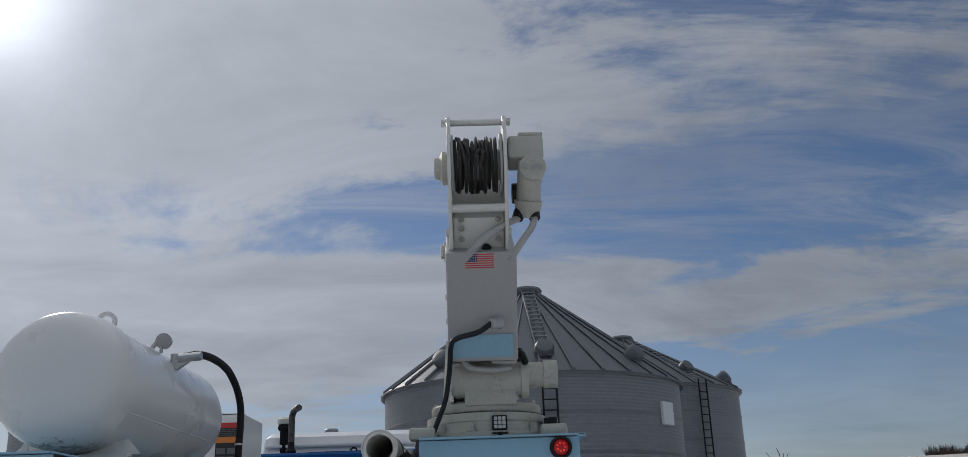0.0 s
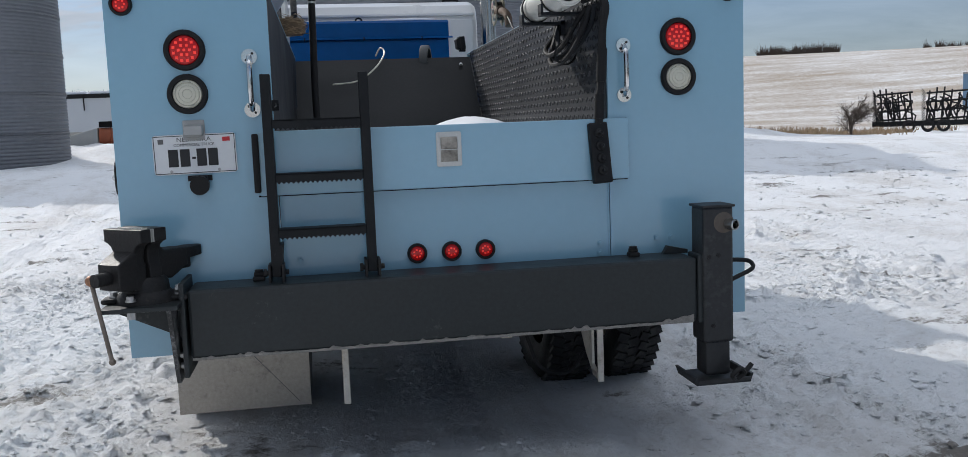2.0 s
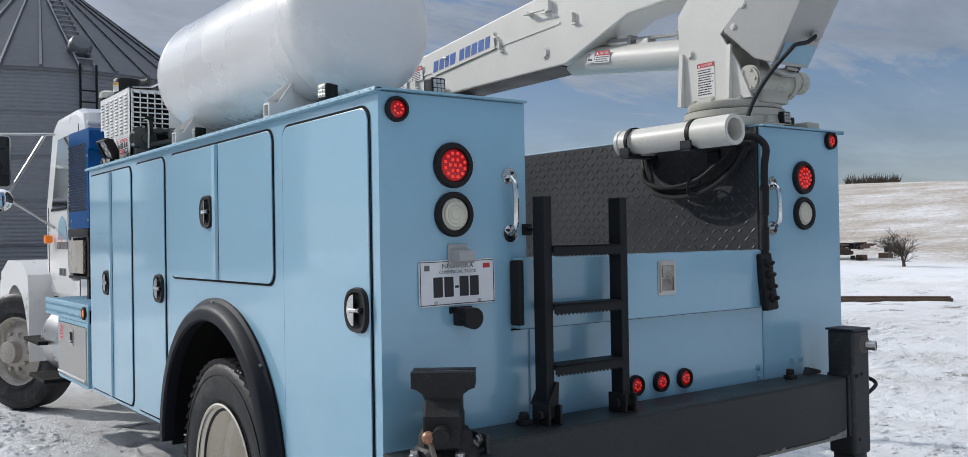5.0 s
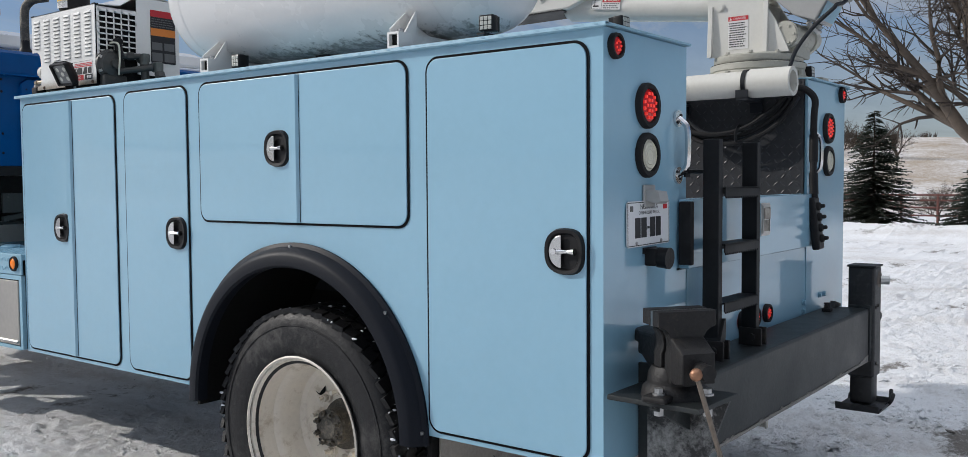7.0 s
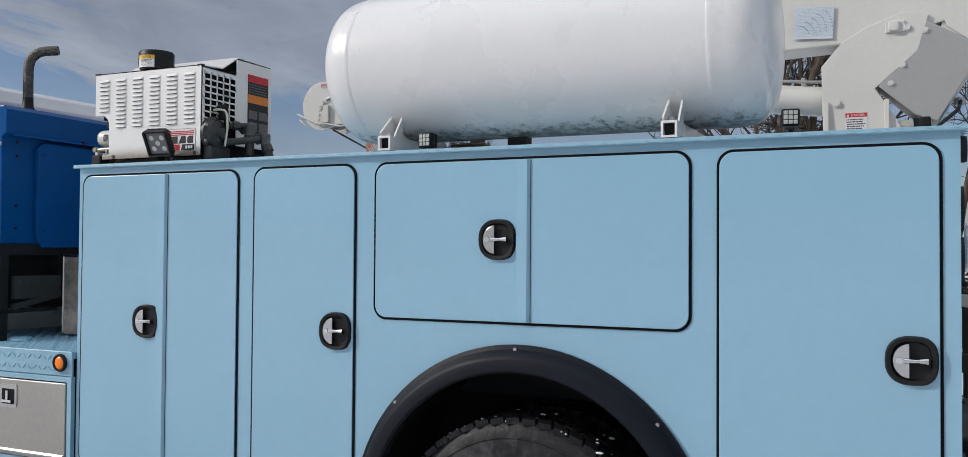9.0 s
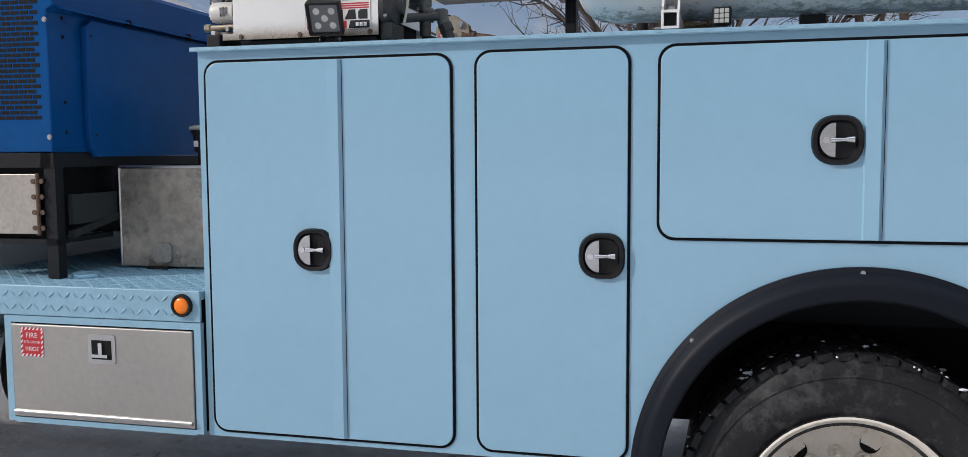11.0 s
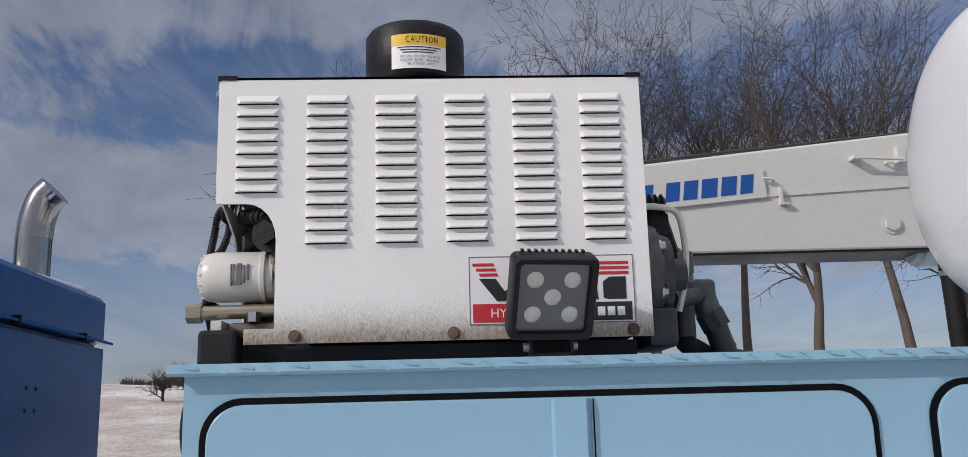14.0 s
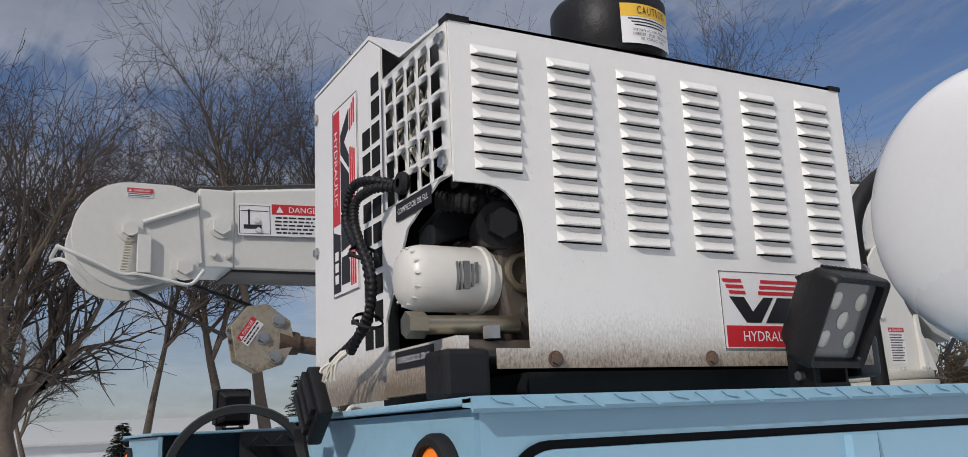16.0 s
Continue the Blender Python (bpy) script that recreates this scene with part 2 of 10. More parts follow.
def belly_grime(m, z0, z1):
    """Dark road spray in spots along the underside."""
    n, l = m.node_tree.nodes, m.node_tree.links
    bs = n["Principled BSDF"]
    old = bs.inputs["Base Color"].links[0].from_socket
    geo = n.new("ShaderNodeNewGeometry")
    sep = n.new("ShaderNodeSeparateXYZ")
    l.new(geo.outputs["Position"], sep.inputs[0])
    band = n.new("ShaderNodeMapRange")
    band.inputs[1].default_value, band.inputs[2].default_value, band.inputs[3].default_value, band.inputs[4].default_value = z0, z1, 0.30, 0.0
    l.new(sep.outputs[2], band.inputs[0])
    spots = n.new("ShaderNodeTexNoise")
    spots.inputs["Scale"].default_value, spots.inputs["Detail"].default_value, spots.inputs["Roughness"].default_value = 26, 8, 0.75
    l.new(geo.outputs["Position"], spots.inputs[0])
    add = n.new("ShaderNodeMath")
    l.new(band.outputs[0], add.inputs[0])
    l.new(spots.outputs[0], add.inputs[1])
    cut = n.new("ShaderNodeMapRange")
    cut.inputs[1].default_value, cut.inputs[2].default_value, cut.inputs[4].default_value = 0.72, 0.84, 0.7
    l.new(add.outputs[0], cut.inputs[0])
    mx = n.new("ShaderNodeMix")
    mx.data_type = "RGBA"
    l.new(cut.outputs[0], mx.inputs[0])
    l.new(old, mx.inputs[6])
    mx.inputs[7].default_value = (0.10, 0.105, 0.085, 1)
    l.new(mx.outputs[2], bs.inputs["Base Color"])


belly_grime(TANK_WHITE, 2.030, 2.10)
LEG_PAINT = surface("leg_worn_black_paint", (0.022, 0.023, 0.025), 0.45, var=0.35, scale=3.5, bump=0.08, dirt=((0.085, 0.085, 0.083), 0.5, 3.2), spec=0.4)
MUD_ICE = surface("dried_mud_ice", (0.24, 0.225, 0.205), 0.8, var=0.35, scale=30, fine=150, bump=0.5)
HUB_GREASE = surface("greasy_hub", (0.075, 0.07, 0.06), 0.5, 0.3, var=0.4, scale=30, fine=120, bump=0.4, dirt=((0.24, 0.21, 0.17), 0.5, 30))
PUMP_METAL = surface("oily_dark_metal", (0.045, 0.046, 0.044), 0.42, 0.35, var=0.25, scale=14, fine=90, bump=0.06, dirt=((0.11, 0.10, 0.085), 0.4, 20))
FITTING = surface("grey_green_fitting", (0.105, 0.115, 0.108), 0.45, 0.4, var=0.2, scale=12, fine=80, bump=0.05)
NEST = surface("dry_nest_straw", (0.155, 0.105, 0.062), 0.9, var=0.45, scale=40, bump=0.0)
CASTING = surface("brown_grey_casting", (0.115, 0.095, 0.078), 0.5, 0.35, var=0.25, scale=9, fine=70, bump=0.2, dirt=((0.24, 0.21, 0.17), 0.35, 12))
BRASS = surface("dull_bronze", (0.36, 0.31, 0.23), 0.35, 0.9, var=0.15, bump=0.05)
IRON = surface("vise_grey_iron", (0.020, 0.019, 0.019), 0.5, 0.2, var=0.35, scale=9, fine=80, bump=0.3, dirt=((0.085, 0.072, 0.058), 0.34, 8), spec=0.3)
RUST = surface("rusty_steel", (0.13, 0.085, 0.06), 0.75, 0.3, var=0.4, scale=12, bump=0.4, dirt=((0.07, 0.045, 0.03), 0.5, 14))
ROD_STEEL = surface("worn_steel_rod", (0.20, 0.165, 0.135), 0.5, 0.6, var=0.3, scale=12, bump=0.2)
COPPER = surface("worn_bronze_knob", (0.33, 0.17, 0.10), 0.45, 0.6, var=0.2, bump=0.1)
PLASTIC = surface("black_plastic", (0.009, 0.009, 0.010), 0.45, var=0.2, fine=90, bump=0.1, spec=0.25)
ROPE = surface("wire_rope", (0.055, 0.052, 0.048), 0.5, 0.5, var=0.35, fine=160, bump=0.4)
RED_LENS = glow("red_lens", (0.42, 0.006, 0.008), 0.22)
RED_LED = glow("red_led", (1.0, 0.05, 0.035), 0.8)
RED_DARK = surface("red_lens_unlit", (0.33, 0.010, 0.012), 0.22, var=0.15, fine=90, bump=0.1, coat=0.5)
CLEAR_LENS = surface("white_lens", (0.60, 0.58, 0.48), 0.25, var=0.06, fine=50, bump=0.05, coat=0.3)
AMBER = glow("amber_lens", (0.85, 0.20, 0.01), 0.25)
LED_FACE = surface("led_reflector", (0.55, 0.55, 0.50), 0.2, 0.4, var=0.1, bump=0.1)
# dark colour in place of the dark reflection in the cab mirror
MIRROR_DARK = surface("mirror_dark_reflection", (0.02, 0.021, 0.022), 0.25, var=0.05, bump=0.0, spec=0.3)
HOOK_CAST = surface("hook_block_worn_paint", (0.34, 0.30, 0.23), 0.5, 0.2, var=0.2, scale=8, bump=0.2, dirt=((0.13, 0.075, 0.035), 0.6, 9))
LENS_DARK = surface("lamp_glass", (0.11, 0.115, 0.12), 0.15, var=0.05, bump=0.0, coat=0.4)
PLATE = surface("plate_white", (0.70, 0.71, 0.72), 0.4, var=0.03, bump=0.02)
INK = surface("ink_black", (0.012, 0.012, 0.014), 0.5, bump=0.0)
INK_GREY = surface("ink_grey", (0.12, 0.12, 0.12), 0.6, bump=0.0)
INK_RED = surface("ink_red", (0.50, 0.022, 0.03), 0.4, bump=0.0)
INK_BLUE = surface("ink_blue", (0.008, 0.085, 0.34), 0.4, bump=0.0)
INK_NAVY = surface("ink_navy", (0.025, 0.035, 0.12), 0.4, bump=0.0)
INK_YELLOW = surface("ink_yellow", (0.75, 0.45, 0.05), 0.4, bump=0.0)
INK_ORANGE = surface("ink_orange", (0.65, 0.2, 0.03), 0.4, bump=0.0)
PAPER = surface("sticker_white", (0.72, 0.71, 0.70), 0.4, var=0.03, bump=0.0)
CHART_INK = surface("chart_ink", (0.16, 0.30, 0.46), 0.5, bump=0.0)
CHART = surface("chart_paper", (0.62, 0.67, 0.70), 0.45, var=0.05, bump=0.0)
DUCT_WHITE = surface("dirty_white_pipe", (0.62, 0.61, 0.56), 0.42, var=0.06, bump=0.03, dirt=((0.24, 0.21, 0.17), 0.28, 7))
SNOW_LOOSE = surface("loose_snow", (0.80, 0.82, 0.86), 0.85, var=0.04, scale=4, fine=40, bump=0.4, spec=0.2)
CABGLASS = surface("dark_cab_glass", (0.012, 0.014, 0.016), 0.05, var=0.0, bump=0.0, coat=0.6)
MIRROR = surface("mirror_glass", (0.75, 0.76, 0.78), 0.02, 1.0, var=0.0, bump=0.0)
BARK = surface("tree_bark", (0.105, 0.082, 0.064), 0.9, var=0.35, scale=1.2, fine=9, bump=0.8)
BARK_DARK = surface("bush_bark", (0.075, 0.058, 0.046), 0.9, var=0.35, scale=1.2, fine=9, bump=0.5)
TWIG = surface("tree_twig", (0.062, 0.050, 0.043), 0.9, var=0.25, bump=0.0)
NEEDLE = surface("spruce_needles", (0.026, 0.038, 0.026), 0.85, var=0.5, scale=3, bump=0.0)
SEDGE = surface("dry_grass", (0.33, 0.24, 0.15), 0.95, var=0.4, scale=1, bump=0.0)
ORANGE_PAINT = surface("faded_orange_paint", (0.33, 0.085, 0.035), 0.6, var=0.2, bump=0.1)
TRAILER_WHITE = surface("trailer_white", (0.54, 0.56, 0.58), 0.4, var=0.05, scale=0.6, bump=0.02)
TRAILER_BLUE = surface("trailer_blue_faded", (0.14, 0.24, 0.36), 0.45, var=0.08, scale=0.5, bump=0.02)
GREEN_GREY = surface("far_shed_grey", (0.42, 0.43, 0.42), 0.6, var=0.1, bump=0.02)
FENCE_RED = surface("fence_dark_red", (0.13, 0.05, 0.04), 0.7, var=0.2, bump=0.05)


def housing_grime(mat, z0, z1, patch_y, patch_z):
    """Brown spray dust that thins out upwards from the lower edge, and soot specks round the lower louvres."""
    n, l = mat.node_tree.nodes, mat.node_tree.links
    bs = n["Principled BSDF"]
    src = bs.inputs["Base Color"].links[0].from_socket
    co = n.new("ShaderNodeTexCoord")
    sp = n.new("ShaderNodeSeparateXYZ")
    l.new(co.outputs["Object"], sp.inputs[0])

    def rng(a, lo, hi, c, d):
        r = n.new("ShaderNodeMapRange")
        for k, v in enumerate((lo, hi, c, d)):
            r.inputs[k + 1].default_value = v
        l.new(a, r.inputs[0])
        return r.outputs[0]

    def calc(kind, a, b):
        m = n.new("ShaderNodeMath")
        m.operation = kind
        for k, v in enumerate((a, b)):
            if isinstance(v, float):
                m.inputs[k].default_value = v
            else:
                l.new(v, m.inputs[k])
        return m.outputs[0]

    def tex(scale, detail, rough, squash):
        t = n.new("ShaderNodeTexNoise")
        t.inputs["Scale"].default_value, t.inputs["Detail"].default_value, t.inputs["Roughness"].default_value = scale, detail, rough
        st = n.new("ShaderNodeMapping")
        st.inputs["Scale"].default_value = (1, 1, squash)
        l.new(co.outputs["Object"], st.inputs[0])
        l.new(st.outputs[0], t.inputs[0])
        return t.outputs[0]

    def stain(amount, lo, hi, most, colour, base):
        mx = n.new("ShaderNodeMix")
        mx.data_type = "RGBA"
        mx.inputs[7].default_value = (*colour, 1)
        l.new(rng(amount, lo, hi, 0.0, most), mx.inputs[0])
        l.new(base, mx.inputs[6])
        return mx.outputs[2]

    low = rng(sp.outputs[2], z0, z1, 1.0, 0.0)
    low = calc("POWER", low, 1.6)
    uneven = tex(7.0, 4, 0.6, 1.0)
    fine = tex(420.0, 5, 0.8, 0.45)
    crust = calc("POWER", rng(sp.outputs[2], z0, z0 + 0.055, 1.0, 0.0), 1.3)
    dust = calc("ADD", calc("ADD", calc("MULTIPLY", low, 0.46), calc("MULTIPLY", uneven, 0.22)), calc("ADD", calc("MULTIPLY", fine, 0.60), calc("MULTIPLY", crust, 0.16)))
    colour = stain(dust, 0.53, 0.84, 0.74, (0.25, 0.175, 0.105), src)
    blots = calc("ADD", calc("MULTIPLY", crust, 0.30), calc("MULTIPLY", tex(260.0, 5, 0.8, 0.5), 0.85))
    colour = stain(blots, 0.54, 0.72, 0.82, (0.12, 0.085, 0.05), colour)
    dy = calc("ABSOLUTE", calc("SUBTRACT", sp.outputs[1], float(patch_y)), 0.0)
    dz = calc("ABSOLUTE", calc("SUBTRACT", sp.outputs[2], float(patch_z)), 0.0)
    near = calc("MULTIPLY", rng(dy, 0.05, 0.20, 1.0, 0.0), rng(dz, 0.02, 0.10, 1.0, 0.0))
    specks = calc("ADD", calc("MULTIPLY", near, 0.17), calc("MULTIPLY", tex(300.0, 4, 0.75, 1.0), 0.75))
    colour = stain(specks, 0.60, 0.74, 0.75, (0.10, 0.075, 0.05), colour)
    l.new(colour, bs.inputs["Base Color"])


def tread_plate(name, col, rough, metal=0.0, size=0.055):
    """Raised-diamond plate: slanted lugs in rows, alternating direction, on the surface."""
    m = surface(name, col, rough, metal, var=0.15, bump=0.05)
    return m


PLATE_DARK = tread_plate("dark_tread_plate", (0.040, 0.042, 0.046), 0.42, 0.2)
PLATE_BLUE = tread_plate("blue_tread_plate", (0.24, 0.42, 0.53), 0.4)


def snow_ground():
    m = bpy.data.materials.new("packed_snow")
    m.use_nodes = True
    n, l = m.node_tree.nodes, m.node_tree.links
    bs = n["Principled BSDF"]
    co = n.new("ShaderNodeTexCoord")
    sep = n.new("ShaderNodeSeparateXYZ")
    l.new(co.outputs["Object"], sep.inputs[0])

    def tex(s, d, r, stretch=(1, 1, 1), rot=0.0):
        mp = n.new("ShaderNodeMapping")
        mp.inputs["Scale"].default_value = stretch
        mp.inputs["Rotation"].default_value = (0, 0, rot)
        t = n.new("ShaderNodeTexNoise")
        t.inputs["Scale"].default_value, t.inputs["Detail"].default_value, t.inputs["Roughness"].default_value = s, d, r
        l.new(co.outputs["Object"], mp.inputs[0])
        l.new(mp.outputs[0], t.inputs[0])
        return t.outputs[0]

    def rng(src, a, b, c=0.0, d=1.0):
        r = n.new("ShaderNodeMapRange")
        for k, v in enumerate((a, b, c, d)):
            r.inputs[k + 1].default_value = v
        l.new(src, r.inputs[0])
        return r.outputs[0]

    def op(o, a, b):
        k = n.new("ShaderNodeMath")
        k.operation = o
        for i, v in enumerate((a, b)):
            if isinstance(v, float):
                k.inputs[i].default_value = v
            else:
                l.new(v, k.inputs[i])
        return k.outputs[0]

    def mix(f, a, b):
        x = n.new("ShaderNodeMix")
        x.data_type = "RGBA"
        l.new(f, x.inputs[0])
        for k, v in ((6, a), (7, b)):
            if isinstance(v, tuple):
                x.inputs[k].default_value = (*v, 1)
            else:
                l.new(v, x.inputs[k])
        return x.outputs[2]

    # distance from the yard's middle
    dist = n.new("ShaderNodeVectorMath")
    dist.operation = "LENGTH"
    l.new(co.outputs["Object"], dist.inputs[0])
    yard = rng(dist.outputs["Value"], 14.0, 55.0, 1.0, 0.25)
    far = rng(dist.outputs["Value"], 62.0, 80.0, 0.0, 1.0)
    snow = mix(tex(0.8, 6, 0.6), (0.84, 0.85, 0.865), (0.92, 0.925, 0.935))
    # churned crust: grey specks in the colour mimic shaded pits between the crumbs
    near = rng(dist.outputs["Value"], 25.0, 60.0, 1.0, 0.25)
    pit_shade = op("MULTIPLY", rng(op("ADD", op("MULTIPLY", tex(19, 9, 0.8), 0.8), op("MULTIPLY", tex(1.1, 4, 0.6), 0.35)), 0.62, 0.72), near)
    snow = mix(op("MULTIPLY", pit_shade, 0.55), snow, (0.60, 0.575, 0.55))
    # driven-over patches: grey slush with gravel showing
    worn = op("MULTIPLY", rng(op("ADD", op("MULTIPLY", tex(0.55, 6, 0.65, (1.6, 0.5, 1)), 0.8), op("MULTIPLY", tex(7, 6, 0.75), 0.35)), 0.56, 0.72), yard)
    slush = mix(tex(22, 5, 0.7), (0.30, 0.25, 0.20), (0.62, 0.58, 0.53))
    c1 = mix(op("MULTIPLY", worn, 0.42), snow, slush)
    # under the truck the snow turns grey-brown in patches
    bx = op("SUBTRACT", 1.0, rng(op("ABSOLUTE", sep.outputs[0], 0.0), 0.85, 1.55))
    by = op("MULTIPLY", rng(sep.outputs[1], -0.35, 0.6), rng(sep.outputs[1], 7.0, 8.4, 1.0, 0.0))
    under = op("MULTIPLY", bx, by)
    # two worn tracks where the truck drove in
    tr = op("MULTIPLY", rng(op("ADD", op("MULTIPLY", tex(1.0, 6, 0.65, (3.4, 0.22, 1)), 0.75), op("MULTIPLY", tex(9.0, 7, 0.75, (1, 0.5, 1)), 0.42)), 0.56, 0.70), op("SUBTRACT", 1.0, rng(op("ABSOLUTE", sep.outputs[0], 0.0), 1.3, 2.1)))
    c1 = mix(op("MULTIPLY", tr, 0.26), c1, mix(tex(30, 6, 0.75), (0.24, 0.205, 0.17), (0.62, 0.58, 0.53)))
    # dark mud and gravel kicked up through the crust, and small flecks round it
    mud = op("MULTIPLY", rng(op("ADD", op("MULTIPLY", tex(1.15, 4, 0.6, (0.6, 1.3, 1), 0.35), 0.80), op("MULTIPLY", tex(10, 7, 0.8), 0.40)), 0.685, 0.75), rng(dist.outputs["Value"], 16.0, 30.0, 1.0, 0.0))
    fleck = op("MULTIPLY", rng(op("ADD", op("MULTIPLY", tex(38, 3, 0.6, (1, 0.7, 1)), 0.9), op("MULTIPLY", tex(1.6, 4, 0.65), 0.35)), 0.835, 0.86), rng(dist.outputs["Value"], 9.0, 18.0, 0.7, 0.0))
    c1 = mix(op("MAXIMUM", op("MULTIPLY", mud, 0.85), fleck), c1, mix(tex(60, 5, 0.7), (0.055, 0.045, 0.036), (0.20, 0.165, 0.13)))
    under_mix = rng(op("ADD", op("MULTIPLY", under, 0.45), op("MULTIPLY", tex(2.6, 8, 0.75), 0.95)), 1.02, 1.26)
    c2 = mix(under_mix, c1, mix(tex(22, 6, 0.75), (0.42, 0.38, 0.335), (0.80, 0.775, 0.745)))
    # stubble fields on the slopes: straw rows between the snow
    stub = rng(op("ADD", op("MULTIPLY", tex(0.035, 6, 0.7, (1, 2.2, 1), 0.5), 0.45), op("MULTIPLY", tex(1.3, 8, 0.9, (1, 1.6, 1), 0.5), 0.75)), 0.475, 0.66)
    straw = mix(tex(0.05, 5, 0.7), (0.30, 0.225, 0.155), (0.42, 0.34, 0.25))
    c3 = mix(op("MULTIPLY", op("MULTIPLY", stub, far), 0.95), c2, straw)
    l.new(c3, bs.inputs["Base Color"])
    bs.inputs["Roughness"].default_value = 0.75
    bs.inputs["Specular IOR Level"].default_value = 0.25
    vor = n.new("ShaderNodeTexVoronoi")
    vor.inputs["Scale"].default_value, vor.inputs["Detail"].default_value, vor.inputs["Roughness"].default_value = 24, 2, 0.6
    warp = n.new("ShaderNodeMix")
    warp.data_type = "VECTOR"
    warp.inputs[0].default_value = 0.10
    wn = n.new("ShaderNodeTexNoise")
    wn.inputs["Scale"].default_value, wn.inputs["Detail"].default_value = 6, 5
    l.new(co.outputs["Object"], wn.inputs[0])
    l.new(co.outputs["Object"], warp.inputs[4])
    l.new(wn.outputs["Color"], warp.inputs[5])
    l.new(warp.outputs[1], vor.inputs["Vector"])
    lumps = rng(vor.outputs["Distance"], 0.0, 0.8, 1.0, 0.0)
    h = op("ADD", op("MULTIPLY", tex(9, 9, 0.86), 1.0), op("ADD", op("MULTIPLY", lumps, op("MULTIPLY", rng(tex(1.7, 4, 0.6), 0.36, 0.52), 0.85)), op("ADD", op("MULTIPLY", tex(48, 6, 0.8), 0.42), op("MULTIPLY", tex(1.6, 7, 0.7, (1.0, 0.4, 1), 0.6), 0.35))))
    b = n.new("ShaderNodeBump")
    b.inputs["Strength"].default_value, b.inputs["Distance"].default_value = 0.75, 0.038
    l.new(h, b.inputs["Height"])
    l.new(b.outputs[0], bs.inputs["Normal"])
    return m


SNOW = snow_ground()

# ---- building tools ----
ROOT = {}


class Shape:
    """A bmesh in world metres, filled piece by piece."""

    def __init__(self):
        self.bm = bmesh.new()

    def _bevel(self, faces, bev, seg=2):
        if bev > 0:
            edges = list({e for f in faces for e in f.edges})
            bmesh.ops.bevel(self.bm, geom=edges, offset=bev, segments=seg, affect="EDGES", profile=0.5, clamp_overlap=True)

    def box(self, x0, x1, y0, y1, z0, z1, bev=0.0, m=None):
        return self.block((x0 + x1) / 2, (y0 + y1) / 2, (z0 + z1) / 2, abs(x1 - x0), abs(y1 - y0), abs(z1 - z0), bev, m)

    def block(self, cx, cy, cz, sx, sy, sz, bev=0.0, m=None):
        mat = Matrix.Translation((cx, cy, cz)) @ Matrix.Diagonal((sx, sy, sz, 1))
        r = bmesh.ops.create_cube(self.bm, size=1.0, matrix=(m @ mat) if m else mat)
        self._bevel(list({f for v in r["verts"] for f in v.link_faces}), bev)
        return self

    def prism(self, pts, axis, a, b, bev=0.0, m=None):
        """A flat outline pulled along an axis; the outline's two coordinates are the other axes in order."""
        def at(p, h):
            v = {"x": (h, p[0], p[1]), "y": (p[0], h, p[1]), "z": (p[0], p[1], h)}[axis]
            return (m @ Vector(v)) if m else v
        lo = [self.bm.verts.new(at(p, a)) for p in pts]
        hi = [self.bm.verts.new(at(p, b)) for p in pts]
        n = len(pts)
        faces = [self.bm.faces.new(lo), self.bm.faces.new(hi[::-1])]
        faces += [self.bm.faces.new((lo[i], hi[i], hi[(i + 1) % n], lo[(i + 1) % n])) for i in range(n)]
        bmesh.ops.recalc_face_normals(self.bm, faces=faces)
        if bev > 0:
            edges = list({e for f in faces[:2] for e in f.edges})
            bmesh.ops.bevel(self.bm, geom=edges, offset=bev, segments=2, affect="EDGES", profile=0.5, clamp_overlap=True)
        return self

    def rod(self, a, b, r, r2=None, n=16, cap=True):
        a, b = Vector(a), Vector(b)
        d = b - a
        m = Matrix.Translation((a + b) / 2) @ d.to_track_quat("Z", "Y").to_matrix().to_4x4()
        bmesh.ops.create_cone(self.bm, cap_ends=cap, segments=n, radius1=r, radius2=r if r2 is None else r2, depth=d.length, matrix=m)
        return self

    def lathe(self, profile, origin, axis, n=32):
        """profile: rows of (radius, height along axis)."""
        m = Matrix.Translation(origin) @ Vector(axis).to_track_quat("Z", "Y").to_matrix().to_4x4()
        rings = []
        for r, h in profile:
            if r < 1e-6:
                rings.append([self.bm.verts.new(m @ Vector((0, 0, h)))])
            else:
                rings.append([self.bm.verts.new(m @ Vector((r * math.cos(2 * math.pi * k / n), r * math.sin(2 * math.pi * k / n), h))) for k in range(n)])
        made = []
        for p, q in zip(rings, rings[1:]):
            for k in range(n):
                j = (k + 1) % n
                if len(p) == 1 and len(q) == 1:
                    continue
                if len(p) == 1:
                    made.append(self.bm.faces.new((p[0], q[k], q[j])))
                elif len(q) == 1:
                    made.append(self.bm.faces.new((p[k], q[0], p[j])))
                else:
                    made.append(self.bm.faces.new((p[k], q[k], q[j], p[j])))
        bmesh.ops.recalc_face_normals(self.bm, faces=made)
        return self

    def tube(self, pts, r, n=10, smooth=6, r_end=None):
        """A round hose or bar through points."""
        P = [Vector(p) for p in pts]
        if smooth and len(P) > 2:
            Q = [P[0] * 2 - P[1], *P, P[-1] * 2 - P[-2]]
            out = []
            for i in range(1, len(Q) - 2):
                for s in range(smooth):
                    t = s / smooth
                    a, b, c, d = Q[i - 1], Q[i], Q[i + 1], Q[i + 2]
